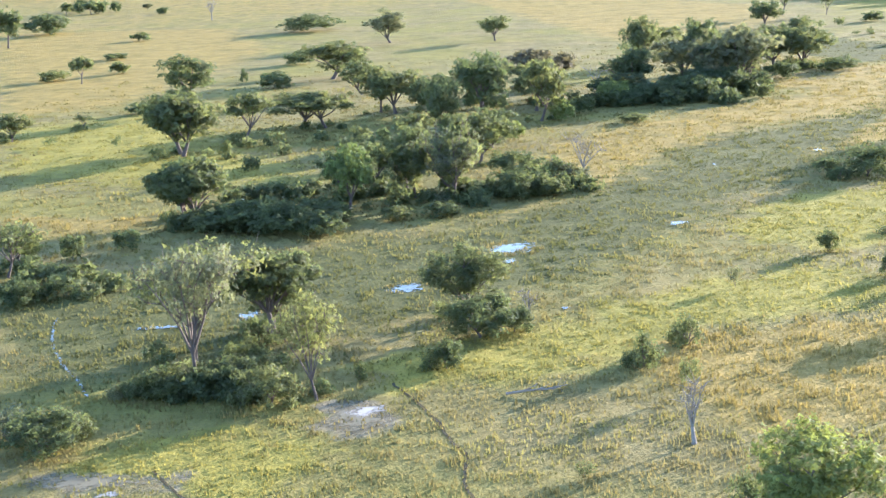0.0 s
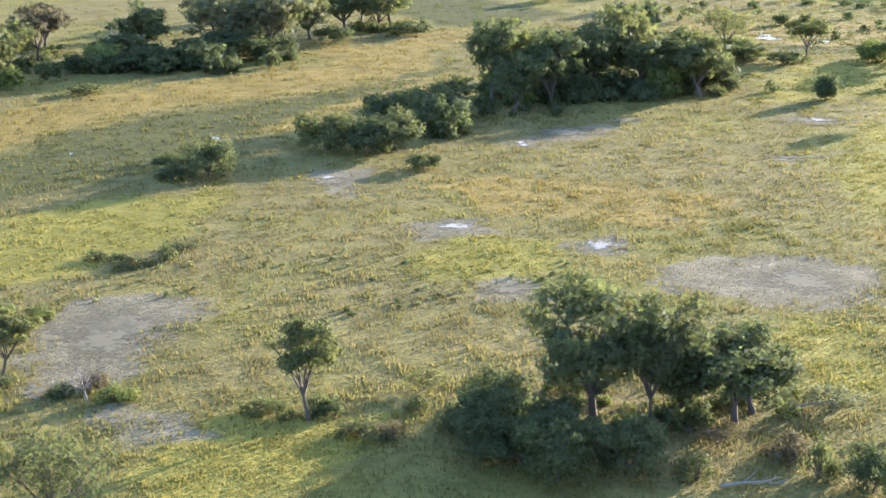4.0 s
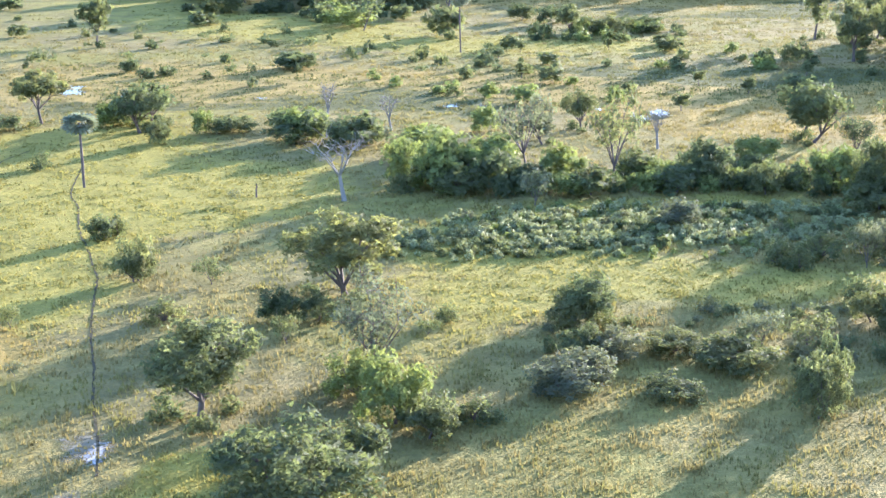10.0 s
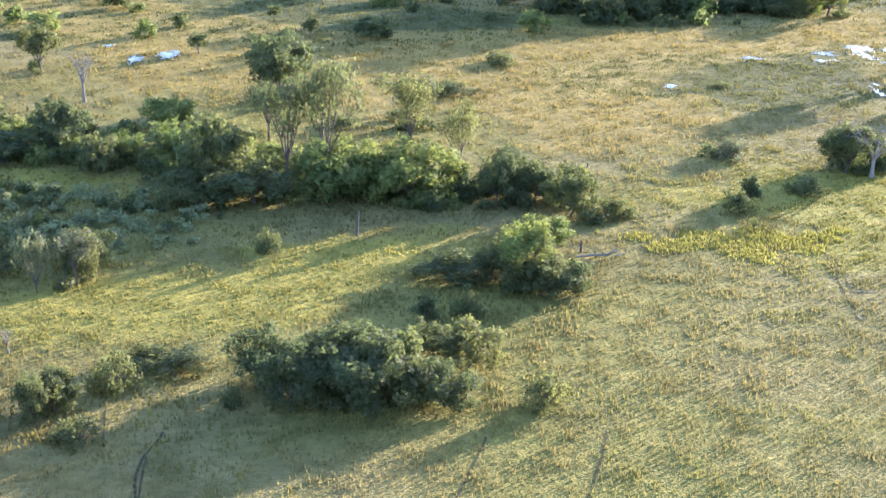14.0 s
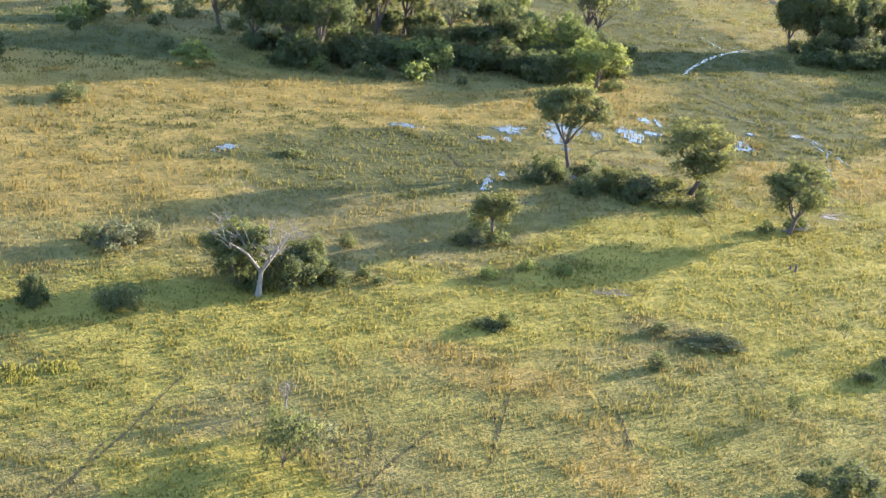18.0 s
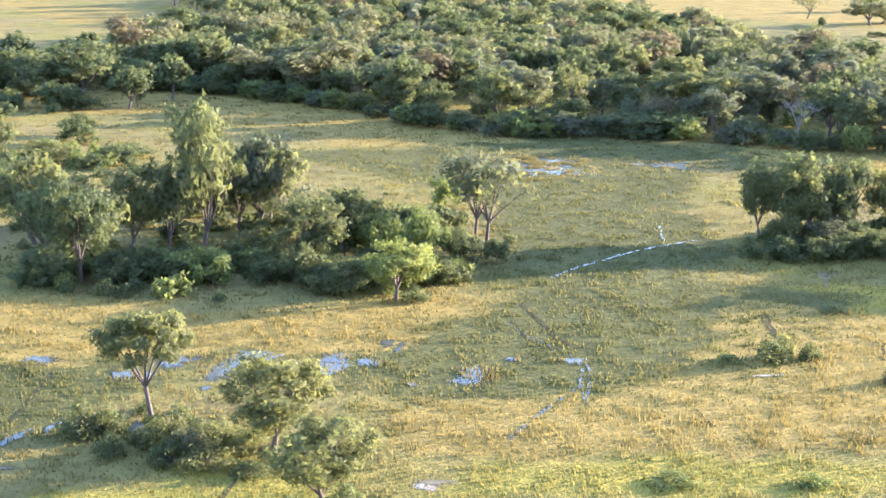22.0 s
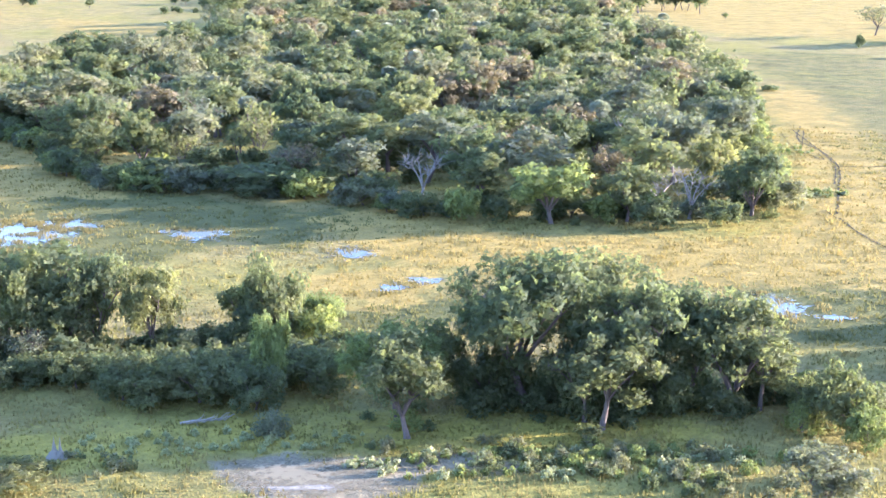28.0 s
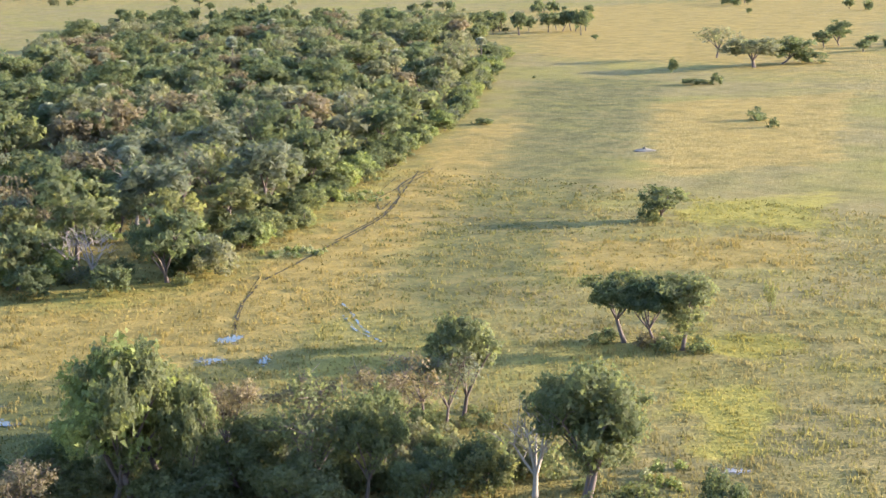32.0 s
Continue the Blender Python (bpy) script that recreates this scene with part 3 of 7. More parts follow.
def tree_meshes(form, variant, tone, fine):
    """Trunk and crown of one tree 12 m high and 5 m in radius (bushes 3 m by 2.5 m), cached."""
    key = (form, variant, tone, fine)
    if key in MESHES:
        return MESHES[key]
    rnd = np.random.default_rng(variant * 131 + len(form) * 17 + ord(form[0]))
    bark = BARK["brown"]
    n = {-1: 0.07, 0: 0.16, 1: 0.52, 2: 1.55}[fine]
    leaf = {-1: 1.5, 0: 1.0, 1: 0.52, 2: 0.32}[fine]
    if form == "tree":            # rounded spreading crown
        tubes, ends = limbs_of(rnd, 12, 5, rnd.uniform(1.3, 2.4), 6, 0.30)
        cs = [e + Vector((rnd.normal() * 0.4, rnd.normal() * 0.4, 0.3)) for e in ends]
        skew = rnd.uniform(0, 6.28)
        for _ in range(44):
            a, q = rnd.uniform(0, 6.28), rnd.uniform(0.0, 1.0) ** 0.5
            wide = 4.1 * (1 + 0.18 * math.cos(2 * a + skew) + 0.12 * math.cos(3 * a))
            cs.append(Vector((math.cos(a) * q * wide, math.sin(a) * q * wide, 6.3 + 4.7 * math.sqrt(max(0, 1 - q * q * 0.95)) * rnd.uniform(-0.75, 1.0))))
        ss = rnd.uniform(0.45, 1.35, len(cs))
        crown = leaves(cs, ss, int(1700 * n), leaf, rnd, 0.75)
    elif form == "flat":          # umbrella crown over bare limbs
        tubes, ends = limbs_of(rnd, 12, 5, rnd.uniform(2.2, 3.6), 6, 0.27, top=0.82)
        cs = [Vector((e.x, e.y, max(e.z, 6.0) + 0.3)) for e in ends]
        for _ in range(22):
            a, q = rnd.uniform(0, 6.28), rnd.uniform(0, 1) ** 0.5
            cs.append(Vector((math.cos(a) * q * 4.4, math.sin(a) * q * 4.4, 10.5 - 3.4 * q * q - abs(rnd.normal()) * 1.1)))
        crown = leaves(cs, rnd.uniform(0.5, 1.3, len(cs)), int(1500 * n), leaf, rnd, 0.6)
    elif form == "tall":          # narrow, tiered crown
        tubes, ends = limbs_of(rnd, 12, 3.6, rnd.uniform(3.2, 4.5), 5, 0.30, top=0.9)
        cs = list(ends)
        for _ in range(20):
            a, z = rnd.uniform(0, 6.28), rnd.uniform(3.4, 11.2)
            q = 3.6 * math.sqrt(max(0.1, 1 - ((z - 7.2) / 4.8) ** 2)) * rnd.uniform(0.4, 1)
            cs.append(Vector((math.cos(a) * q, math.sin(a) * q, z)))
        crown = leaves([c * 1.0 for c in cs], rnd.uniform(0.5, 1.35, len(cs)), int(1300 * n), leaf, rnd, 0.8)
        crown = (crown[0] * np.array([1.25, 1.25, 1]), crown[1], crown[2])
    elif form == "thin":          # half-bare tree, twigs show
        tubes, ends = limbs_of(rnd, 12, 5, rnd.uniform(1.8, 3.2), 7, 0.22, top=0.9)
        more = []
        for e in ends:
            for _ in range(3):
                tip = e + Vector((rnd.normal() * 0.8, rnd.normal() * 0.8, abs(rnd.normal()) * 0.9))
                more.append(tube([e, tip], [0.045, 0.015], 4))
        tubes += more
        crown = leaves([e + Vector((0, 0, 0.2)) for e in ends], rnd.uniform(0.9, 1.6, len(ends)), int(620 * n), leaf * 0.85, rnd, 0.8)
    elif form == "bush":          # dense shrub down to the ground
        tubes = []
        cs, ss = [], []
        for k in range(13):
            a, q = rnd.uniform(0, 6.28), rnd.uniform(0.05, 0.85)
            z = rnd.uniform(0.45, 2.45) * (1.15 - 0.7 * q)
            e = Vector((math.cos(a) * q * 2.5, math.sin(a) * q * 2.5, z))
            cs.append(e)
            ss.append(rnd.uniform(0.35, 0.95))
            tubes.append(tube([(0, 0, -0.15), e * 0.55 + Vector((0, 0, 0.15)), e], [0.07, 0.05, 0.02], 5))
        for k in range(5):
            a = rnd.uniform(0, 6.28)
            cs.append(Vector((math.cos(a) * 1.6, math.sin(a) * 1.6, 0.55)))
            ss.append(0.7)
        crown = leaves(cs, ss, int(400 * n), leaf * 0.66, rnd, 0.85)
    elif form == "mass":          # high dense shrubbery, leafy to the ground
        tubes, ends = limbs_of(rnd, 8, 4.6, 0.9, 6, 0.16, top=0.85)
        cs = [e * 0.95 for e in ends]
        for _ in range(30):
            a, q = rnd.uniform(0, 6.28), rnd.uniform(0, 1) ** 0.5
            cs.append(Vector((math.cos(a) * q * 4.0, math.sin(a) * q * 4.0, 1.0 + 5.9 * math.sqrt(max(0, 1 - q * q * 0.85)) * rnd.uniform(0.0, 1.0))))
        crown = leaves(cs, rnd.uniform(0.55, 1.3, len(cs)), int(1300 * n), leaf, rnd, 0.8)
    elif form == "scrub":         # airy thorn bush
        tubes, ends = limbs_of(rnd, 3, 2.4, 0.35, 7, 0.06, top=0.95)
        crown = leaves([e * 1.0 for e in ends], rnd.uniform(0.35, 0.65, len(ends)), int(330 * n), leaf * 0.5, rnd, 0.8)
    if fine < 1:
        tubes = [tubes[0]] + tubes[1::8]
    elif fine == 1:
        tubes = [q for i, q in enumerate(tubes) if i % 4 or not i]
    wood = mesh_of(form + "_wood", *gather(tubes), bark)
    leafy = face_out(mesh_of(form + "_leaves", *crown[:2], LEAF[tone]), crown[2])
    MESHES[key] = wood, leafy
    return wood, leafy


WORDS = {
    "tree": ("tree", "tree", "round-crowned {} savanna tree with forked brown trunk"),
    "flat": ("tree", "tree", "umbrella-shaped {} thorn tree with bare lower limbs"),
    "tall": ("tree", "tree", "tall narrow {} tree in the floodplain grass"),
    "thin": ("tree", "tree", "half-bare {} tree with thin foliage and open twigs"),
    "bush": ("shrub", "shrub", "dense rounded {} shrub growing down to the grass"),
    "mass": ("tall_shrub", "shrub", "high dense {} shrubbery leafy to the ground"),
    "scrub": ("shrub", "shrub", "airy {} thorn shrub in the grass"),
}
TONES = {"dark": "dark green", "olive": "olive green", "bright": "fresh yellow-green", "grey": "grey-green", "rust": "rust-brown", "sage": "pale sage-green"}
NATIVE = {"tree": (12, 5.2), "flat": (12, 5.2), "tall": (12, 4.6), "thin": (12, 5.2), "bush": (2.7, 2.5), "mass": (8, 5.0), "scrub": (3, 2.7)}
count_of = {}


FAR = {}
# the line of the flight over the plan
LINE = [(-208, -87), (-120, -45), (-41, 0), (50, 35), (142, 73), (212, 113), (282, 162), (345, 223), (398, 278), (459, 364), (495, 422), (530, 474)]


def far_plant(form, tone, x, y, h, r, fine=0):
    """A plant too far off or too small to be told apart: it joins the woods of its colour."""
    if form == "bush" and h > 4.0:
        form = "mass"
    if fine == 0 and h > 1.7 and (r > 6.5 or min(math.hypot(x - a, y - b) for a, b in LINE) < 235):
        fine = 1
    k = count_of["far"] = count_of.get("far", 0) + 1
    nh, nr = NATIVE[form]
    m = np.array(Matrix.Translation((x, y, float(rise(x, y)) - 0.2)) @ Matrix.Rotation(k * 2.4, 4, "Z") @ Matrix.Diagonal((r / nr, r / nr, h / nh, 1)))
    for me, key in list(zip(tree_meshes(form, k % 5, tone, fine), ("wood", tone)))[form in ("bush", "mass", "scrub"):]:
        co = np.empty(len(me.vertices) * 3, dtype=np.float32)
        me.vertices.foreach_get("co", co)
        ix = np.empty(len(me.loops), dtype=np.int32)
        me.loops.foreach_get("vertex_index", ix)
        c, s = math.cos(k * 2.4), math.sin(k * 2.4)
        ways = None if key == "wood" else FACING[me.name] @ np.array([[c, s, 0], [-s, c, 0], [0, 0, 1]])
        FAR.setdefault(key, []).append((co.reshape(-1, 3) @ m[:3, :3].T + m[:3, 3], ix.reshape(-1, 4 if key == "wood" else 3), ways))


def join_far():
    for key, parts in FAR.items():
        vs = np.concatenate([p[0] for p in parts])
        at = np.cumsum([0] + [len(p[0]) for p in parts[:-1]])
        fs = np.concatenate([p[1] + a for p, a in zip(parts, at)])
        mat = BARK["brown"] if key == "wood" else LEAF[key]
        words = "trunks and limbs of the woods and scrub farther off" if key == "wood" else "woods and scrub farther off in " + TONES[key] + " leaf"
        me = mesh_of("woodland", vs, fs, mat)
        if key != "wood":
            face_out(me, np.concatenate([p[2] for p in parts]))
        tagged(new("woodland", me), words, "woodland", kind="stuff")


def plant(form, tone, x, y, h, r, fine=1, group=""):
    """One tree or shrub of height h and crown radius r at (x, y)."""
    if form == "bush" and (h > 4.0 or r > 3.6):
        form = "mass"
    if fine in (0, 3):
        return far_plant(form, tone, x, y, h, r, fine // 3)
    k = count_of[form] = count_of.get(form, 0) + 1
    wood, leafy = tree_meshes(form, k % (5 if fine < 2 else 4), tone, fine)
    name, cat, words = WORDS[form]
    size = "" if h < 13 or form in ("bush", "mass", "scrub") else "very high "
    root = tagged(new(name), size + words.format(TONES[tone]), cat, group)
    nh, nr = NATIVE[form]
    root.matrix_basis = Matrix.Translation((x, y, float(rise(x, y)) - 0.2)) @ Matrix.Rotation(k * 2.4, 4, "Z") @ Matrix.Diagonal((r / nr, r / nr, h / nh, 1))
    for part_name, me in (("trunk", wood), ("crown", leafy)):
        new(part_name, me).parent = root
    if form in ("tree", "tall", "flat", "thin") and not group:
        for i in range(1 + k % 3):
            a, b = k * 1.9 + i * 2.2, 1.1 + 1.5 * ((k * 0.37 + i * 0.61) % 1)
            far_plant("bush", ("olive", "dark", tone)[(k + i) % 3], x + math.cos(a) * r * 0.6, y + math.sin(a) * r * 0.6, b, b * 0.95, 1)
    return root


def one_mesh(name, pieces, mat):
    return mesh_of(name, *gather(pieces), mat)


def dead_tree(x, y, h, r, tone="dead", lean=0.0):
    """A bare tree: trunk, limbs and twigs of bleached wood."""
    k = count_of["dead"] = count_of.get("dead", 0) + 1
    rnd = np.random.default_rng(500 + k)
    thick = 0.026 * h + 0.04
    tubes, ends = limbs_of(rnd, h, r, h * rnd.uniform(0.2, 0.35), 5, thick, top=0.95)
    twigs = []
    for e in ends:
        for _ in range(4):
            tip = e + Vector((rnd.normal() * 0.11 * h, rnd.normal() * 0.11 * h, abs(rnd.normal()) * 0.1 * h))
            twigs.append(tube([e - Vector((0, 0, 0.04 * h)), e.lerp(tip, 0.5), tip], [thick * 0.16, thick * 0.1, thick * 0.04], 4))
    root = tagged(new("dead_tree"), "leafless dead tree with pale bleached branches", "dead tree")
    root.matrix_basis = Matrix.Translation((x, y, -0.2)) @ Matrix.Rotation(lean, 4, "Y")
    new("trunk", one_mesh("dead_trunk", tubes[:1], BARK[tone])).parent = root
    for q in range(5):
        part_of = tubes[1 + 4 * q:5 + 4 * q] + twigs[16 * q:16 * q + 16]
        new("branch", one_mesh("dead_branch", part_of, BARK[tone])).parent = root
    return root


def palm(x, y, h, r=2.0, fine=1):
    """A fan palm: ringed slender trunk and a head of stiff fans."""
    key = "palm", fine
    if key not in MESHES:
        rnd = np.random.default_rng(77)
        trunk = one_mesh("palm_trunk", [tube([(0, 0, -0.3), (0.05, 0, 3), (0.12, 0.03, 6.5), (0.05, 0, 10.3)], [0.17, 0.12, 0.14, 0.1], 8)], BARK["brown"])
        vs, fs = [], []
        for k in range(70 if fine else 30):
            a, e = k * 2.4, math.asin(rnd.uniform(-0.95, 0.98))
            d = Vector((math.cos(a) * math.cos(e), math.sin(a) * math.cos(e), math.sin(e)))
            side = d.cross(Vector((0, 0, 1))).normalized()
            side = Matrix.Rotation(rnd.uniform(-1.4, 1.4), 3, d) @ side
            up = side.cross(d)
            c = Vector((0.05, 0, 10.3)) + d * 0.8
            i = len(vs)
            vs += [tuple(Vector((0.05, 0, 10.3))), tuple(Vector((0.05, 0, 10.3)) + side * 0.05)]
            fs.append((i, i + 1, i + 2, i + 2))
            vs.append(tuple(c))
            for b in range(7):
                t = (b - 3) / 3 * 1.35
                tip = c + (d * math.cos(t) + side * math.sin(t)) * 1.15 + up * (0.12 - 0.1 * abs(t)) - Vector((0, 0, 0.14))
                m1 = c + (d * math.cos(t - 0.16) + side * math.sin(t - 0.16)) * 0.75
                m2 = c + (d * math.cos(t + 0.16) + side * math.sin(t + 0.16)) * 0.75
                j = len(vs)
                vs += [tuple(c), tuple(m1), tuple(tip), tuple(m2)]
                fs.append((j, j + 1, j + 2, j + 3))
        fs = [f for f in fs if len(set(f)) == 4]
        MESHES[key] = trunk, mesh_of("palm_fans", vs, fs, FROND)
    root = tagged(new("palm_tree"), "slender fan palm with grey-green head of stiff fronds", "palm tree")
    root.matrix_basis = Matrix.Translation((x, y, float(rise(x, y)) - 0.2)) @ Matrix.Rotation(x, 4, "Z") @ Matrix.Diagonal((max(r, 2.0) / 1.65, max(r, 2.0) / 1.65, h / 11.8, 1))
    for part_name, me in zip(("trunk", "fronds"), MESHES[key]):
        new(part_name, me).parent = root
    # the head keeps its round shape whatever the height of the trunk
    even = max(r, 2.0) / 1.65 / (h / 11.8)
    root.children[1].matrix_basis = Matrix.Translation((0, 0, 10.3)) @ Matrix.Diagonal((1, 1, even, 1)) @ Matrix.Translation((0, 0, -10.3))


def lump(rnd, r, h, power=1.6, rings=9, sides=18, rough=0.12, tip=0.0):
    """A worn cone or dome."""
    vs, fs = [], []
    for i in range(rings):
        q = i / (rings - 1)
        for k in range(sides):
            a = 6.2832 * k / sides
            wob = 1 + rough * math.sin(3 * a + 5 * q) + rough * rnd.normal() * 0.5
            rr = r * (1 - q) ** power * wob + tip * (1 - q) + 0.001
            vs.append((math.cos(a) * rr, math.sin(a) * rr, h * q - 0.25 * (i == 0)))
    for i in range(rings - 1):
        for k in range(sides):
            a, b = i * sides + k, i * sides + (k + 1) % sides
            fs.append((a, b, b + sides, a + sides))
    return vs, fs


def mound(x, y, r, h, spire=0.0):
    """A grassy termite mound with a clay spire."""
    rnd = np.random.default_rng(int(abs(x * 7 + y)))
    root = tagged(new("termite_mound"), "grey clay termite mound with pointed spire in the grass", "termite mound")
    root.matrix_basis = Matrix.Translation((x, y, -0.2))
    base = mesh_of("mound_base", *gather([lump(rnd, r, h, 0.8)]), MOUND)
    new("base", base).parent = root
    if spire:
        new("spire", mesh_of("mound_spire", *gather([lump(rnd, r * 0.3, spire, 1.1, tip=0.1)]), MOUND)).parent = root
    return root


def stump(x, y, h, r=0.14, lean=0.05, tone="brown"):
    rnd = np.random.default_rng(int(abs(x * 3 + y)))
    t = [tube([(0, 0, -0.2), (0.02, 0, h * 0.5), (lean * h, 0.03, h)], [r * 1.3, r, r * 0.75], 8)]
    t.append(tube([(0.01, 0, h * 0.55), (r * 1.6, r, h * 0.72), (r * 2.2, r * 1.5, h * 0.92)], [r * 0.5, r * 0.35, r * 0.15], 6))
    root = tagged(new("tree_stump", one_mesh("stump_wood", t, BARK[tone])), "broken bare tree stump standing in the grass", "tree stump")
    root.matrix_basis = Matrix.Translation((x, y, -0.15))


def log(x, y, length, turn):
    """A fallen branch with side arms."""
    k = count_of["log"] = count_of.get("log", 0) + 1
    rnd = np.random.default_rng(900 + k)
    L = length / 2
    t = [tube([(-L, 0, 0.15), (-L * 0.3, 0.1, 0.4), (L * 0.4, -0.1, 0.6), (L, 0.2, 0.9)], [0.17, 0.14, 0.1, 0.04], 7)]
    for q in range(7):
        s = rnd.uniform(-0.6, 0.9) * L
        b = rnd.uniform(-1, 1)
        t.append(tube([(s, 0, 0.4), (s + 0.4 * L, b * 0.8, rnd.uniform(0.4, 1.2)), (s + 0.55 * L, b * 1.5, rnd.uniform(0.2, 1.9))], [0.07, 0.05, 0.02], 5))
    root = tagged(new("fallen_branch", one_mesh("log_wood", t, BARK["dead"])), "grey fallen dead branch lying in the grass", "fallen branch")
    root.matrix_basis = Matrix.Translation((x, y, -0.15)) @ Matrix.Rotation(radians(turn), 4, "Z")


def blob(name, label, category, mat, x, y, rx, ry, turn=0.0, z=0.02, seed=0):
    """A flat patch with a ragged outline, lying just above the ground."""
    rnd = np.random.default_rng(int(abs(x * 13 + y * 7)) + seed)
    n, a0 = 64, rnd.uniform(0, 6.28, 6)
    count_of["blob"] = count_of.get("blob", 0) + 1
    z += 0.00025 * count_of["blob"]
    vs, fs = [(0, 0, 0)], []
    for ring in (0.34, 0.67, 1.0):
        for k in range(n):
            a = 6.2832 * k / n
            w = 1 + 0.14 * math.sin(2 * a + a0[0]) + 0.1 * math.sin(3 * a + a0[1]) + 0.06 * math.sin(5 * a + a0[2]) + 0.08 * math.sin(8 * a + a0[3]) + 0.05 * math.sin(15 * a + a0[4]) + 0.025 * rnd.normal()
            vs.append((math.cos(a) * rx * w * ring, math.sin(a) * ry * w * ring, 0))
    for k in range(n):
        j = (k + 1) % n
        fs += [(0, 1 + k, 1 + j, 1 + j), (1 + k, 1 + n + k, 1 + n + j, 1 + j), (1 + n + k, 1 + 2 * n + k, 1 + 2 * n + j, 1 + n + j)]
    bm = bmesh.new()
    bv = [bm.verts.new(v) for v in vs]
    for f in fs:
        bm.faces.new([bv[i] for i in dict.fromkeys(f)])
    me = bpy.data.meshes.new(name)
    bm.to_mesh(me)
    bm.free()
    me.materials.append(mat)
    me.attributes.new("rim", "FLOAT", "POINT").data.foreach_set("value", [0.0] + [0.34] * n + [0.67] * n + [1.0] * n)
    ob = tagged(new(name, me), label, category, kind="structure")
    ob.matrix_basis = Matrix.Translation((x, y, z)) @ Matrix.Rotation(radians(turn), 4, "Z")


def sand(x, y, rx, ry, turn=0.0, white=True):
    blob("sand_patch", "bare patch of white salty sand" if white else "bare grey mud pan in the grass", "sand patch", SAND if white else GREYPAN, x, y, rx, ry, turn, -0.205)


POOLS = []
TRACKS = []


def pool(x, y, rx, ry, turn=0.0):
    """Open water between the sedges."""
    POOLS.append((x, y, rx, ry, radians(turn)))
    blob("pool", "shallow still water between the sedges", "water", WATER, x, y, rx, ry, turn, -0.195)


def track(name, label, mat, width, points, z=-0.198):
    """A worn animal path or ditch as a winding ribbon."""
    pts = [Vector((*p, 0)) for p in points]
    count_of["track"] = count_of.get("track", 0) + 1
    z += 0.00025 * count_of["track"]
    rnd = np.random.default_rng(int(abs(points[0][0] * 5 + points[0][1])))
    fine = []
    for i in range(len(pts) - 1):
        p0, p1, p2, p3 = pts[max(i - 1, 0)], pts[i], pts[i + 1], pts[min(i + 2, len(pts) - 1)]
        n = max(2, int((p2 - p1).length / 1.5))
        for k in range(n):
            t = k / n
            fine.append(0.5 * ((2 * p1) + (p2 - p0) * t + (2 * p0 - 5 * p1 + 4 * p2 - p3) * t * t + (3 * p1 - p0 - 3 * p2 + p3) * t ** 3))
    fine.append(pts[-1])
    vs, fs = [], []
    for i, p in enumerate(fine):
        d = (fine[min(i + 1, len(fine) - 1)] - fine[max(i - 1, 0)]).normalized()
        s = Vector((-d.y, d.x, 0))
        jog = rnd.normal() * width * 0.18
        for e in (-1, 1):
            q = p + s * (e * width / 2 * rnd.uniform(0.6, 1.3) + jog)
            vs.append((q.x, q.y, z))
    for i in range(len(fine) - 1):
        fs.append((2 * i, 2 * i + 1, 2 * i + 3, 2 * i + 2))
    TRACKS.extend((p.x, p.y, width) for p in fine)
    me = mesh_of(name, vs, fs, mat)
    me.attributes.new("rim", "FLOAT", "POINT").data.foreach_set("value", [0.5 if mat is WATER else 0.3] * len(vs))
    tagged(new(name, me), label, "path", kind="structure")


def path(*points, width=1.0):
    track("animal_path", "narrow dark animal path worn through the grass", MUD, width * 0.7, points)


def ditch(*points, width=1.6):
    track("water_channel", "narrow winding channel of open water", WATER, width * 0.45, points, -0.188)


def thicket(x, y, rx, ry, turn, n, mix_of, h=(2.0, 4.0), fine=1, seed=0, group=""):
    """Plants strewn over an ellipse of the plan; mix_of: (form, tone) choices."""
    rnd = np.random.default_rng(int(abs(x * 11 + y * 3)) + seed)
    a = radians(turn)
    for k in range(n):
        q, b = rnd.uniform(0, 1) ** 0.5, rnd.uniform(0, 6.28)
        u, v = q * math.cos(b) * rx, q * math.sin(b) * ry
        form, tone = mix_of[rnd.integers(len(mix_of))]
        hh = rnd.uniform(*h)
        r = hh * (rnd.uniform(0.33, 0.5) if form in ("tree", "flat", "thin") else rnd.uniform(0.25, 0.33) if form == "tall" else rnd.uniform(0.6, 0.95))
        far_plant(form, tone, x + u * math.cos(a) - v * math.sin(a), y + u * math.sin(a) + v * math.cos(a), hh, r, fine)


plant("tall", "dark", -468.4, 618.0, 20.1, 6.5, 0)
plant("bush", "dark", -476.1, 692.5, 11.8, 12.9, 0)
plant("bush", "dark", -450.8, 829.1, 5.2, 4.2, 0)
plant("bush", "dark", -410.2, 633.6, 4.6, 5.3, 0)
plant("flat", "olive", -381.1, 449.7, 10.8, 4.5, 0)
plant("bush", "dark", -395.3, 540.7, 3.1, 5.8, 0)
plant("bush", "olive", -377.1, 481.6, 5.4, 4.2, 0)
plant("bush", "olive", -395.6, 462.7, 4.8, 7.1, 0)
plant("tree", "olive", -356.4, 310.1, 8.4, 5.2, 1)
plant("scrub", "olive", -341.6, 297.6, 3.0, 2.2, 3)
plant("scrub", "olive", -321.9, 289.4, 4.3, 1.4, 3)
plant("thin", "olive", -342.5, 328.0, 5.6, 2.3, 1)
plant("bush", "dark", -334.7, 361.1, 3.8, 5.0, 0)
dead_tree(-406.1, 762.8, 11.2, 3.1)
plant("tree", "olive", -302.1, 277.1, 17.4, 9.1, 1)
plant("tall", "dark", -322.1, 358.2, 16.9, 7.4, 0)
plant("tree", "dark", -282.6, 197.7, 13.2, 6.9, 1)
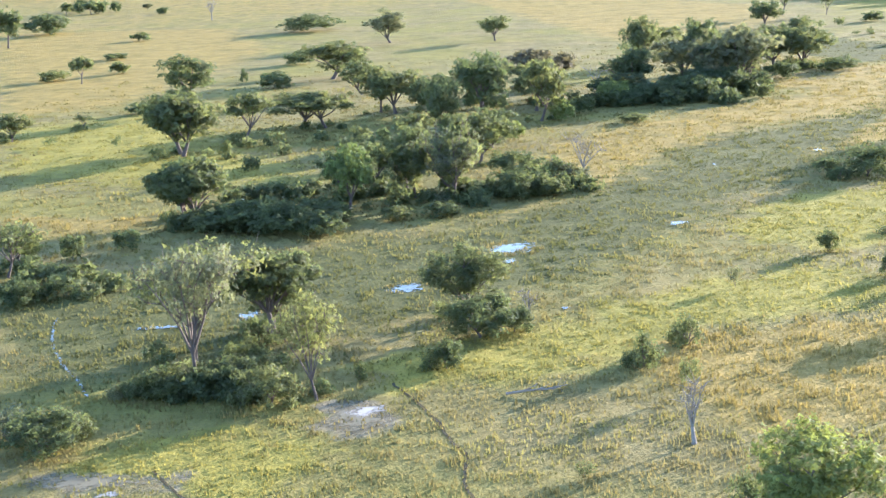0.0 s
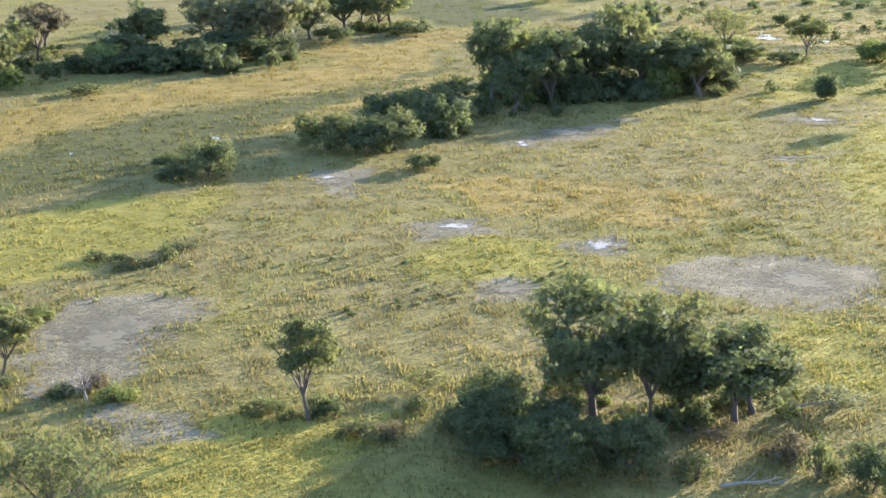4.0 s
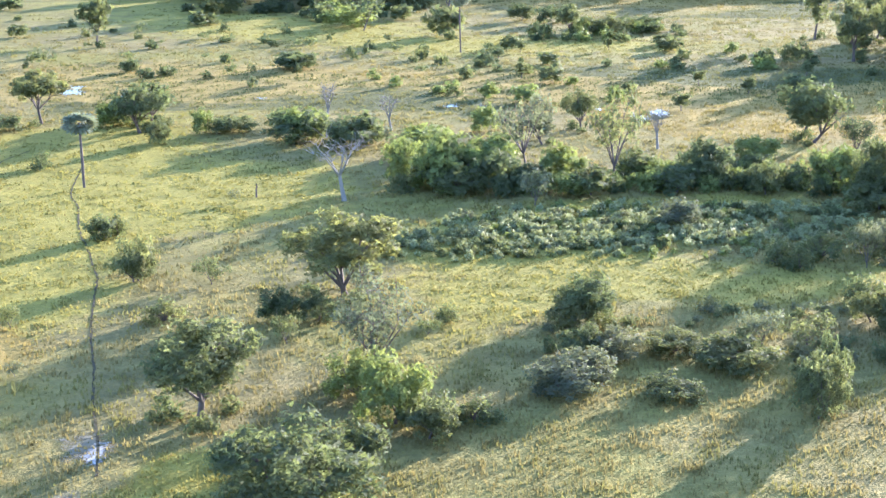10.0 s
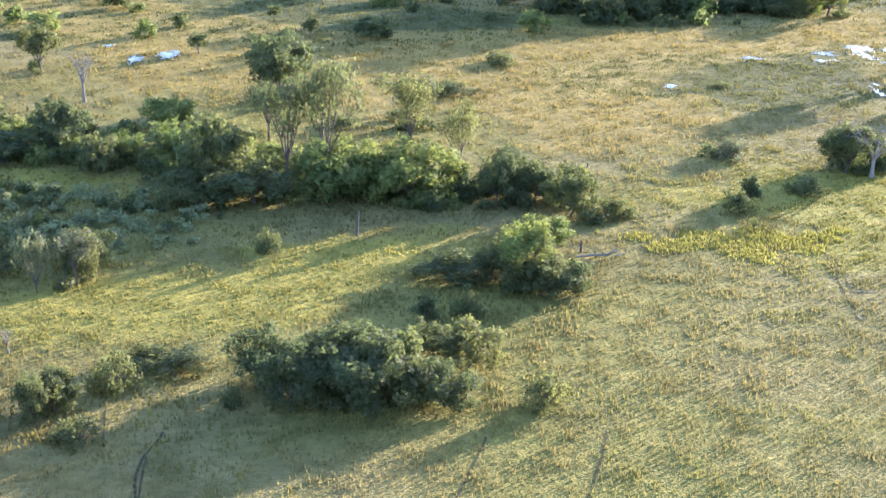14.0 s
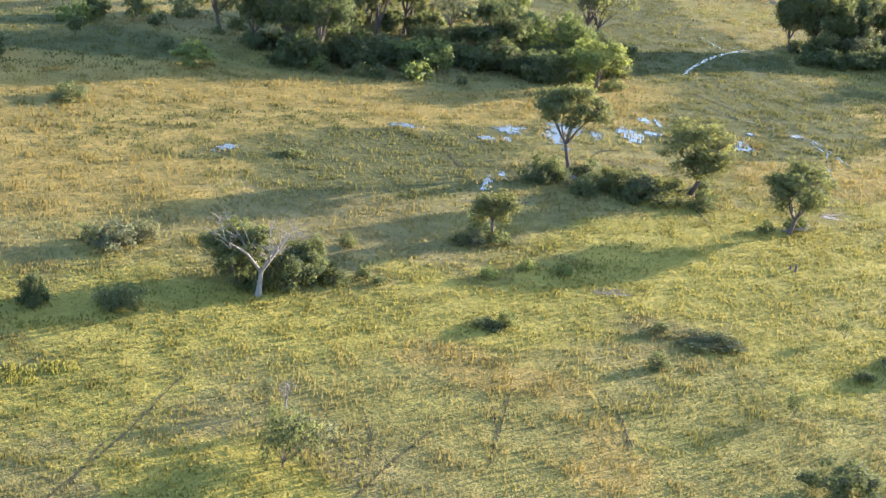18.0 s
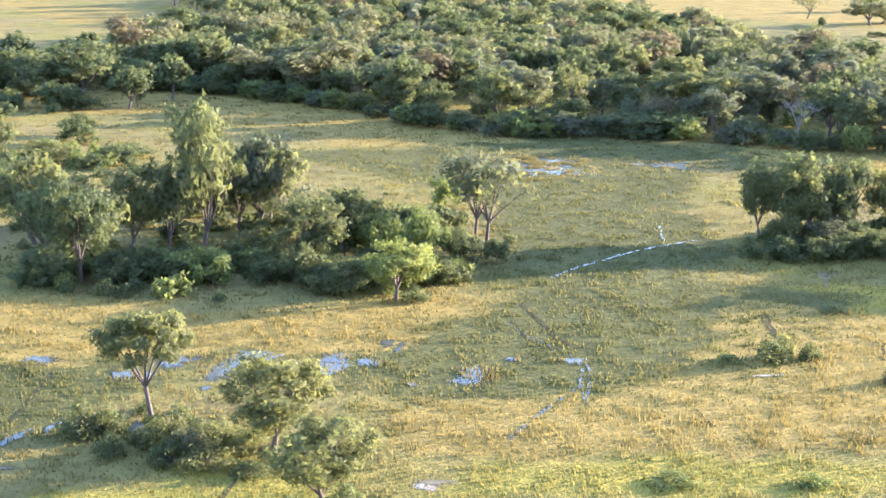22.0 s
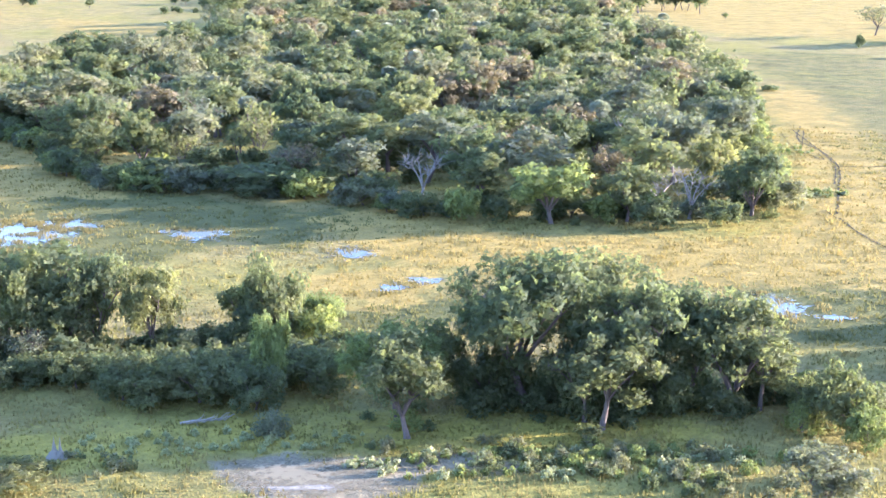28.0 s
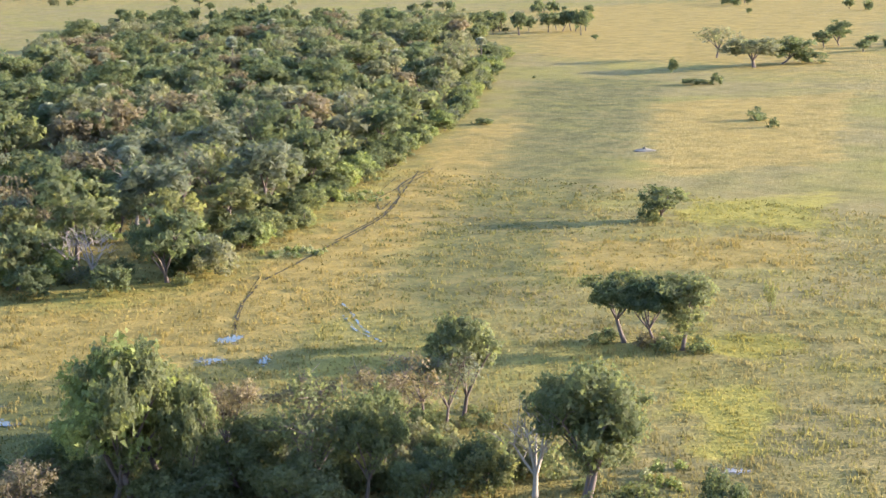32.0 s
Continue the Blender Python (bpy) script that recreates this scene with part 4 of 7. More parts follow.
plant("flat", "olive", -291.7, 299.5, 14.4, 6.4, 1)
plant("bush", "dark", -305.6, 417.1, 5.7, 5.5, 0)
plant("bush", "dark", -280.9, 253.4, 3.9, 2.5, 3)
plant("thin", "olive", -300.4, 152.9, 10.4, 5.5, 1)
plant("tree", "dark", -300.9, 161.0, 7.8, 4.2, 1)
plant("bush", "dark", -293.3, 164.4, 5.7, 2.4, 1)
plant("bush", "dark", -290.9, 148.2, 4.2, 4.0, 1)
plant("bush", "dark", -292.3, 134.1, 5.2, 3.8, 2)
plant("bush", "olive", -290.8, 137.4, 2.7, 2.6, 3)
plant("bush", "dark", -286.3, 172.5, 4.5, 2.9, 3)
plant("bush", "dark", -274.4, 190.4, 5.4, 4.7, 3)
plant("bush", "dark", -267.4, 184.6, 6.8, 5.1, 3)
plant("bush", "dark", -260.7, 181.3, 7.7, 6.0, 3)
plant("bush", "dark", -253.4, 180.5, 5.1, 5.5, 3)
plant("flat", "olive", -248.9, 112.6, 14.1, 7.6, 2)
plant("thin", "grey", -254.4, 90.5, 21.4, 6.5, 2)
plant("thin", "olive", -239.3, 86.5, 16.0, 4.3, 2)
plant("bush", "dark", -257.4, 88.5, 4.2, 4.0, 2)
plant("bush", "dark", -250.9, 90.4, 4.9, 4.8, 2)
plant("bush", "dark", -248.8, 97.2, 4.3, 4.6, 2)
plant("bush", "olive", -244.3, 84.7, 5.4, 3.9, 2)
plant("bush", "olive", -247.7, 84.8, 3.4, 2.3, 2)
plant("bush", "dark", -266.7, 69.1, 5.7, 4.9, 2)
plant("bush", "grey", -271.2, 72.9, 3.9, 3.1, 2)
plant("bush", "olive", -264.7, 74.6, 3.2, 2.8, 2)
plant("bush", "dark", -235.0, 94.1, 2.1, 1.0, 2)
plant("tree", "olive", -223.5, 122.5, 11.7, 5.9, 2)
plant("bush", "dark", -221.5, 112.2, 7.3, 5.6, 2)
plant("bush", "dark", -217.1, 114.7, 4.3, 3.0, 2)
plant("bush", "dark", -224.9, 98.3, 4.7, 2.1, 2)
plant("bush", "dark", -227.0, 98.4, 2.5, 1.8, 2)
dead_tree(-215.4, 121.3, 5.0, 1.6)
plant("tree", "bright", -188.1, 44.7, 11.8, 6.0, 2)
plant("bush", "dark", -193.3, 51.4, 3.8, 1.6, 2)
plant("scrub", "olive", -208.1, 60.6, 1.4, 1.4, 2)
log(-213.5, 87.5, 7.2, 5)
path((-231.0, 92.7), (-227.2, 84.9), (-224.3, 77.7), (-222.2, 71.1), (-220.4, 67.6), (-220.1, 59.4), (-218.8, 54.5), width=0.60)
ditch((-283.9, 126.9), (-280.5, 114.7), (-275.5, 103.6), (-270.4, 94.8), (-267.5, 89.0), width=0.96)
path((-252.8, 63.5), (-249.7, 58.6), (-247.2, 55.2), width=0.48)
sand(-233.7, 80.1, 6.1, 6.5, 5, white=False)
sand(-233.0, 82.1, 3.2, 2.7, 5)
sand(-259.0, 60.5, 8.7, 4.1, 5, white=False)
sand(-255.6, 56.9, 1.7, 1.3, 5)
pool(-179.4, 244.8, 0.6, 1.9, 4)
pool(-155.8, 260.1, 2.1, 3.4, 4)
plant("flat", "olive", -280.9, 321.1, 10.9, 10.6, 1)
plant("flat", "olive", -262.8, 346.1, 14.6, 7.5, 1)
plant("tall", "dark", -232.5, 304.4, 21.3, 6.7, 1)
plant("tree", "olive", -217.3, 319.6, 18.6, 6.3, 1)
plant("flat", "rust", -216.0, 355.7, 17.2, 7.6, 1)
plant("tree", "olive", -240.9, 293.5, 16.8, 5.2, 1)
plant("thin", "olive", -232.4, 209.8, 18.2, 5.0, 1)
plant("tree", "dark", -241.6, 214.8, 16.5, 5.7, 1)
plant("tree", "dark", -252.5, 217.4, 12.4, 5.2, 1)
plant("tree", "bright", -251.6, 202.4, 14.3, 5.4, 1)
plant("tree", "olive", -235.3, 256.1, 12.7, 4.7, 1)
plant("bush", "dark", -221.2, 234.1, 6.8, 6.5, 3)
plant("bush", "dark", -213.4, 228.3, 6.1, 4.8, 3)
plant("bush", "olive", -220.1, 209.8, 5.2, 4.0, 3)
plant("bush", "olive", -213.7, 213.4, 4.8, 4.1, 3)
plant("bush", "grey", -209.1, 228.3, 4.4, 3.7, 3)
dead_tree(-206.3, 229.5, 10.8, 4.3)
plant("bush", "bright", -222.9, 289.1, 5.3, 2.6, 3)
plant("bush", "bright", -211.7, 319.4, 6.4, 3.5, 3)
plant("bush", "olive", -193.6, 312.5, 2.7, 4.1, 3)
plant("bush", "dark", -243.0, 207.3, 3.1, 3.0, 3)
plant("bush", "dark", -227.1, 204.9, 3.6, 3.5, 3)
plant("bush", "dark", -233.5, 195.6, 3.5, 4.3, 1)
plant("bush", "olive", -241.6, 193.3, 3.0, 3.8, 3)
plant("bush", "dark", -311.7, 494.4, 5.2, 6.1, 0)
plant("bush", "dark", -311.1, 440.8, 3.8, 5.5, 0)
plant("bush", "dark", -321.6, 441.4, 3.8, 1.8, 0)
plant("bush", "dark", -169.0, 158.9, 4.4, 2.0, 2)
plant("bush", "dark", -162.2, 141.9, 4.1, 2.3, 2)
plant("flat", "olive", -156.1, 123.5, 8.9, 4.0, 2)
plant("bush", "olive", -158.2, 114.0, 3.4, 1.6, 2)
plant("scrub", "grey", -185.8, 136.7, 3.6, 1.5, 2)
plant("bush", "olive", -194.9, 107.0, 3.8, 2.7, 2)
plant("bush", "olive", -200.7, 98.2, 4.0, 3.1, 2)
plant("scrub", "olive", -195.9, 86.3, 5.0, 1.7, 2)
dead_tree(-196.7, 70.0, 7.8, 1.3)
plant("bush", "olive", -150.2, 98.0, 4.1, 2.7, 2)
plant("bush", "dark", -154.3, 170.9, 1.4, 1.7, 3)
plant("bush", "olive", -148.2, 173.9, 1.1, 1.7, 3)
dead_tree(-145.5, 116.9, 3.8, 2.3)
plant("bush", "bright", -142.9, 117.0, 1.7, 2.0, 2)
plant("thin", "olive", -138.5, 81.6, 12.5, 4.8, 2)
plant("tree", "olive", -137.8, 60.4, 8.8, 7.6, 2)
plant("scrub", "olive", -165.2, 73.6, 2.1, 1.3, 2)
sand(-147.8, 141.7, 9.7, 11.8, 4, white=False)
sand(-130.3, 221.8, 6.1, 4.2, 4, white=False)
sand(-108.7, 190.7, 3.2, 2.8, 1)
sand(-88.2, 180.1, 3.6, 3.2, 1)
sand(-63.9, 162.8, 4.4, 4.4, 1)
sand(-63.4, 161.4, 9.5, 7.0, 1, white=False)
sand(-97.4, 255.4, 1.6, 1.7, 1)
sand(-101.4, 157.5, 5.7, 2.6, 1, white=False)
sand(-148.5, 136.6, 7.1, 8.5, 1, white=False)
sand(-36.6, 278.9, 2.8, 2.6, 1)
sand(-151.6, 119.6, 3.5, 4.4, 1, white=False)
sand(-130.7, 224.6, 1.5, 2.3, 1)
sand(-76.1, 194.8, 1.9, 1.8, 1, white=False)
plant("flat", "olive", -122.1, 111.9, 12.0, 3.9, 2)
plant("tree", "dark", -93.9, 111.8, 16.5, 7.6, 2)
plant("thin", "dark", -88.5, 110.3, 11.7, 4.1, 2)
plant("tree", "dark", -80.1, 111.1, 10.6, 6.4, 2)
plant("tree", "olive", -85.3, 113.4, 7.6, 4.2, 2)
plant("bush", "dark", -103.4, 107.2, 7.3, 4.6, 2)
plant("bush", "dark", -97.7, 103.0, 6.5, 4.5, 2)
plant("bush", "dark", -101.4, 100.3, 5.3, 3.9, 2)
plant("bush", "dark", -96.2, 119.9, 4.5, 2.6, 2)
plant("bush", "olive", -107.8, 108.7, 3.4, 1.9, 2)
plant("bush", "dark", -74.6, 97.9, 3.7, 2.0, 2)
log(-81.1, 95.3, 5.5, 1)
log(-71.5, 115.1, 4.0, 1)
dead_tree(-145.7, 119.6, 2.7, 2.1)
plant("bush", "bright", -158.9, 136.5, 4.0, 2.0, 2)
plant("bush", "bright", -157.4, 144.1, 1.4, 1.7, 2)
plant("bush", "rust", -113.7, 107.1, 2.0, 1.6, 2)
plant("bush", "dark", -148.2, 117.9, 1.5, 1.8, 2)
plant("scrub", "olive", -125.4, 113.1, 1.7, 1.7, 2)
plant("bush", "olive", -111.3, 114.8, 1.5, 1.7, 2)
plant("tall", "olive", -132.0, 444.3, 15.0, 6.8, 0)
plant("tall", "olive", -141.4, 452.2, 13.4, 5.2, 0)
plant("bush", "dark", -125.8, 416.8, 5.0, 7.3, 0)
plant("tree", "olive", -152.6, 405.8, 14.6, 7.1, 0)
plant("tree", "dark", -170.3, 389.1, 22.7, 7.6, 1)
plant("tree", "olive", -187.0, 426.7, 20.5, 6.6, 0)
plant("tree", "olive", -161.0, 388.7, 16.4, 6.8, 1)
plant("flat", "rust", -222.3, 386.0, 14.8, 7.6, 1)
dead_tree(-202.9, 385.1, 8.6, 4.5)
plant("bush", "bright", -197.9, 349.5, 8.6, 5.5, 3)
plant("bush", "dark", -186.7, 349.0, 7.8, 7.6, 3)
plant("bush", "dark", -176.4, 353.3, 8.6, 8.4, 3)
plant("bush", "dark", -164.9, 367.5, 8.9, 9.4, 3)
plant("bush", "dark", -157.0, 372.3, 6.8, 5.8, 3)
plant("bush", "dark", -206.6, 332.0, 6.1, 4.0, 3)
plant("bush", "dark", -145.6, 399.4, 6.4, 6.2, 3)
plant("tree", "olive", -241.7, 568.9, 12.3, 7.0, 0)
plant("bush", "olive", -192.4, 319.2, 1.7, 3.2, 3)
plant("tall", "dark", -102.4, 297.7, 19.6, 5.4, 1)
plant("tree", "dark", -98.1, 287.4, 13.7, 5.8, 1)
plant("tree", "dark", -89.4, 297.2, 18.3, 7.1, 1)
plant("tree", "dark", -79.9, 311.5, 17.8, 6.8, 1)
plant("tree", "olive", -73.4, 319.0, 21.4, 7.6, 1)
plant("tree", "dark", -68.9, 311.1, 15.2, 7.4, 1)
plant("tree", "dark", -61.5, 318.6, 15.6, 6.9, 1)
plant("tree", "olive", -56.0, 310.7, 15.8, 5.5, 1)
plant("bush", "bright", -64.9, 307.2, 9.4, 4.9, 3)
plant("bush", "dark", -84.4, 304.2, 8.7, 5.4, 3)
plant("bush", "dark", -75.8, 307.6, 6.9, 5.5, 3)
plant("bush", "bright", -40.1, 366.9, 6.6, 4.3, 3)
plant("bush", "dark", -50.9, 318.2, 10.3, 3.8, 3)
plant("bush", "bright", -94.7, 295.3, 4.3, 2.1, 3)
plant("bush", "dark", -88.9, 283.8, 3.5, 2.0, 3)
plant("bush", "dark", -103.1, 281.1, 5.2, 2.8, 3)
plant("bush", "olive", -94.1, 304.5, 6.2, 3.6, 3)
plant("tree", "olive", -92.9, 304.5, 12.5, 5.5, 1)
plant("bush", "dark", -125.2, 245.1, 7.8, 5.5, 3)
plant("bush", "dark", -112.2, 263.4, 8.8, 6.4, 3)
plant("bush", "dark", -124.4, 278.5, 7.0, 5.6, 3)
plant("bush", "dark", -119.7, 298.2, 4.3, 5.4, 3)
plant("bush", "dark", -110.5, 305.1, 6.3, 4.3, 3)
plant("bush", "dark", -156.8, 222.7, 3.4, 2.8, 1)
plant("bush", "dark", -30.7, 302.4, 6.2, 3.0, 3)
plant("bush", "bright", -5.1, 365.3, 5.8, 5.7, 3)
plant("scrub", "olive", -39.0, 310.1, 2.3, 1.8, 3)
plant("bush", "olive", -147.7, 171.3, 2.3, 1.5, 3)
plant("tree", "dark", -129.0, 585.0, 14.0, 7.4, 0)
plant("flat", "olive", -112.8, 652.3, 16.3, 7.1, 0)
plant("thin", "olive", -93.9, 645.8, 12.6, 4.7, 0)
plant("tree", "olive", -42.4, 628.2, 11.0, 6.8, 0)
plant("tree", "olive", -33.9, 503.7, 15.1, 5.0, 0)
plant("bush", "dark", -81.3, 601.6, 5.2, 4.9, 0)
plant("bush", "dark", -133.1, 514.1, 4.8, 3.7, 0)
plant("bush", "grey", -80.4, 508.1, 7.6, 4.6, 0)
plant("bush", "olive", -60.4, 519.8, 4.9, 3.8, 0)
plant("scrub", "olive", -98.9, 575.8, 4.7, 3.1, 0)
plant("scrub", "olive", -40.0, 452.2, 5.1, 4.9, 0)
plant("bush", "bright", -37.2, 367.9, 5.6, 6.1, 3)
plant("bush", "dark", -44.0, 376.7, 5.3, 6.9, 3)
plant("bush", "dark", -28.9, 357.3, 4.0, 5.2, 3)
plant("flat", "olive", -21.9, 364.7, 13.1, 6.0, 1)
plant("bush", "dark", -14.5, 439.1, 4.1, 3.2, 0)
pool(-9.6, 399.8, 2.2, 3.2, -1)
plant("tree", "dark", 0.6, 351.4, 11.0, 5.8, 1)
plant("bush", "bright", -5.5, 361.3, 6.1, 4.6, 3)
palm(-1.5, 300.6, 12.9, 3.0)
plant("bush", "dark", -30.2, 302.4, 5.7, 2.5, 3)
plant("bush", "dark", -12.1, 319.0, 2.7, 1.8, 3)
plant("bush", "bright", 13.7, 348.7, 6.6, 2.6, 3)
plant("scrub", "olive", -14.3, 251.2, 2.7, 1.6, 3)
plant("scrub", "olive", -23.4, 255.2, 2.3, 0.7, 3)
plant("scrub", "olive", -20.5, 252.5, 3.1, 0.8, 1)
plant("scrub", "grey", -7.4, 232.2, 2.7, 0.8, 3)
mound(-14.3, 224.8, 1.5, 1.0, 2.2)
plant("bush", "grey", -18.7, 222.9, 1.7, 2.5, 3)
plant("bush", "dark", 7.7, 263.1, 4.5, 2.4, 1)
plant("scrub", "olive", 16.0, 239.6, 5.5, 4.0, 1)
plant("bush", "olive", 28.5, 441.7, 5.0, 5.6, 0)
palm(72.0, 461.9, 17.1, 2.9)
plant("thin", "dark", 45.1, 516.6, 11.6, 5.6, 0)
plant("bush", "olive", 69.8, 500.2, 10.4, 6.4, 0)
plant("bush", "bright", 40.2, 527.5, 7.9, 9.6, 0)
plant("bush", "olive", -6.9, 541.8, 5.1, 5.9, 0)
plant("bush", "olive", 5.5, 496.1, 2.4, 2.7, 0)
plant("bush", "olive", -48.4, 315.3, 3.6, 2.9, 3)
plant("bush", "olive", -40.3, 313.9, 3.0, 1.7, 3)
plant("bush", "olive", -56.6, 316.8, 6.0, 3.5, 3)
sand(-38.6, 275.4, 8.1, 5.2, -1, white=False)
sand(-37.6, 277.8, 3.1, 2.6, -1)
sand(-87.7, 265.7, 11.7, 5.8, -1, white=False)
sand(-96.8, 252.7, 1.9, 1.8, -1)
sand(-51.6, 239.1, 4.4, 3.1, -1, white=False)
path((-18.7, 310.0), (-21.2, 324.3), (-18.0, 334.8), width=0.42)
thicket(34, 634, 69.1, 70.0, -1, 46, (("tree", "dark"), ("tree", "olive"), ("tall", "dark"), ("bush", "dark"), ("bush", "olive"), ("tall", "olive")), (9, 15), 0)
thicket(117, 732, 69.1, 110.0, -1, 60, (("tree", "dark"), ("tree", "olive"), ("tall", "dark"), ("bush", "dark"), ("tree", "grey")), (9, 15), 0)
thicket(24, 916, 99.4, 60.0, -1, 40, (("tree", "dark"), ("tree", "olive"), ("tall", "dark"), ("flat", "olive")), (9, 14), 0)
thicket(-127, 1175, 135.6, 40.0, -1, 36, (("tree", "dark"), ("tree", "olive"), ("tall", "dark"), ("flat", "dark")), (9, 15), 0)
thicket(-281, 1142, 82.3, 40.0, -1, 40, (("tree", "dark"), ("tall", "dark"), ("bush", "dark")), (9, 15), 0)
thicket(39, 559, 26.4, 22.0, -1, 18, (("bush", "dark"), ("bush", "bright"), ("bush", "olive")), (3, 6), 0)
thicket(-0, 463, 67.6, 40.0, -1, 22, (("bush", "olive"), ("scrub", "olive"), ("bush", "dark")), (1.5, 3), 0)
thicket(-62, 529, 67.4, 50.0, -1, 18, (("bush", "olive"), ("scrub", "olive"), ("bush", "dark")), (1.5, 3), 0)
palm(75.0, 870.0, 16.0, 2.5)
palm(20.0, 905.0, 17.0, 2.5)
palm(-70.0, 880.0, 15.0, 2.5)
palm(130.0, 760.0, 15.0, 2.4)
plant("tree", "olive", 44.7, 229.9, 12.8, 8.0, 2)
plant("tree", "olive", 30.7, 186.6, 12.2, 6.5, 2)
plant("thin", "grey", 48.1, 193.5, 15.0, 5.4, 2)
plant("bush", "olive", 16.6, 240.1, 5.2, 2.9, 2)
plant("bush", "dark", 25.0, 205.2, 3.5, 2.1, 2)
plant("scrub", "grey", 8.2, 264.4, 3.2, 2.3, 1)
plant("bush", "dark", -29.6, 304.7, 5.5, 2.4, 3)
plant("bush", "dark", -12.5, 316.3, 2.8, 1.7, 3)
plant("scrub", "olive", -13.6, 248.6, 3.7, 1.7, 2)
plant("scrub", "olive", -20.3, 252.4, 2.4, 0.9, 3)
plant("scrub", "olive", -23.1, 254.0, 2.6, 0.7, 3)
stump(28.9, 289.4, 2.2)
plant("scrub", "grey", 25.7, 285.9, 2.4, 1.5, 3)
plant("scrub", "grey", -0.7, 208.4, 2.2, 2.2, 3)
plant("scrub", "grey", 8.4, 202.0, 1.8, 1.4, 2)
plant("bush", "olive", -45.3, 175.8, 0.9, 1.5, 2)
log(-17.4, 177.1, 5.5, -1)
plant("bush", "bright", 58.2, 320.9, 7.2, 6.2, 3)
plant("bush", "bright", 70.6, 342.3, 6.8, 3.6, 3)
plant("bush", "bright", 70.5, 315.9, 5.7, 5.5, 3)
plant("bush", "dark", 60.2, 293.3, 7.4, 6.2, 3)
plant("bush", "dark", 69.2, 288.1, 8.3, 5.0, 3)
plant("tree", "grey", 80.4, 328.6, 7.7, 3.5, 1)
plant("tree", "olive", 89.8, 342.3, 9.3, 3.6, 1)
plant("bush", "bright", 35.8, 342.5, 6.8, 4.8, 3)
plant("bush", "bright", 29.5, 353.6, 4.5, 3.7, 3)
plant("bush", "olive", 20.6, 349.8, 3.8, 4.9, 3)
plant("bush", "olive", 43.2, 335.4, 5.4, 4.7, 3)
plant("scrub", "olive", -7.1, 231.8, 2.5, 0.6, 3)
plant("scrub", "olive", 38.2, 210.8, 3.8, 2.2, 2)
path((-5.0, 319.3), (-3.0, 296.3), (0.1, 286.0), (3.3, 269.6), (7.4, 255.0), (10.8, 241.9), width=0.45)
path((10.8, 241.9), (12.5, 228.5), (13.8, 219.4), (15.7, 209.6), (17.2, 202.0), (18.6, 192.6), (20.2, 186.1), (21.6, 179.0), (22.5, 172.5), width=0.45)
sand(20.4, 180.0, 4.4, 5.1, -1, white=False)
sand(21.4, 178.1, 1.7, 3.8, -1)
sand(23.2, 161.6, 1.8, 5.4, -1)
sand(12.0, 155.4, 10.2, 3.2, -1)
sand(-3.1, 157.6, 7.6, 3.0, -1)
sand(-26.2, 159.0, 17.6, 5.2, -1, white=False)
sand(-4.2, 156.5, 9.8, 3.5, -1, white=False)
sand(-38.4, 278.9, 12.6, 5.2, -1, white=False)
sand(-36.9, 278.9, 2.9, 2.9, -1)
sand(-48.5, 241.6, 9.2, 2.5, -1, white=False)
plant("bush", "rust", -23.9, 158.2, 0.7, 1.6, 2)
plant("bush", "olive", -33.0, 155.8, 1.2, 1.3, 2)
plant("tree", "dark", 41.7, 155.3, 12.5, 7.1, 2)
plant("bush", "bright", 50.7, 183.8, 9.1, 4.6, 2)
plant("bush", "dark", 37.1, 219.0, 5.3, 2.9, 2)
plant("bush", "dark", 41.5, 218.9, 4.5, 2.6, 2)
plant("bush", "olive", 72.4, 213.0, 5.9, 3.9, 2)
plant("bush", "dark", 72.2, 203.6, 4.2, 3.1, 2)
plant("tree", "dark", 74.8, 213.2, 6.6, 3.5, 2)
plant("bush", "grey", 70.6, 194.1, 4.5, 4.0, 2)
plant("bush", "olive", 57.4, 217.6, 2.7, 2.0, 2)
plant("bush", "olive", 110.6, 206.4, 4.8, 3.4, 2)
plant("bush", "olive", 128.8, 210.7, 4.0, 2.6, 2)
plant("scrub", "grey", 115.1, 236.5, 7.1, 2.9, 2)
plant("bush", "dark", 110.2, 242.2, 3.8, 3.4, 2)
plant("bush", "olive", 104.0, 240.1, 3.4, 3.0, 2)
dead_tree(43.5, 285.1, 12.4, 5.8)
plant("bush", "bright", 60.4, 291.7, 11.1, 6.4, 1)
plant("bush", "bright", 53.5, 297.7, 8.7, 4.2, 1)
plant("bush", "bright", 67.6, 296.2, 9.1, 6.1, 1)
plant("thin", "grey", 75.1, 302.6, 16.5, 4.8, 1)
plant("thin", "olive", 88.9, 293.9, 18.1, 5.1, 1)
plant("bush", "bright", 80.6, 294.8, 8.1, 4.6, 1)
plant("bush", "olive", 93.8, 297.5, 5.8, 4.2, 1)
plant("bush", "dark", 104.5, 292.2, 9.0, 5.1, 1)
plant("bush", "olive", 112.2, 281.6, 6.4, 3.3, 1)
plant("bush", "bright", 117.1, 308.1, 5.5, 4.9, 3)
plant("tree", "dark", 131.8, 323.5, 12.8, 5.7, 1)
plant("bush", "bright", 123.9, 282.3, 9.6, 5.3, 1)
plant("bush", "dark", 129.3, 274.4, 12.9, 5.6, 2)
plant("thin", "dark", 138.2, 275.3, 18.7, 4.8, 2)
plant("bush", "bright", 143.6, 272.9, 9.3, 6.4, 2)
plant("bush", "dark", 134.4, 270.3, 6.5, 6.4, 2)
dead_tree(38.4, 357.3, 10.6, 1.7)
dead_tree(51.8, 346.8, 8.6, 2.2)
dead_tree(101.6, 321.9, 8.4, 2.0)
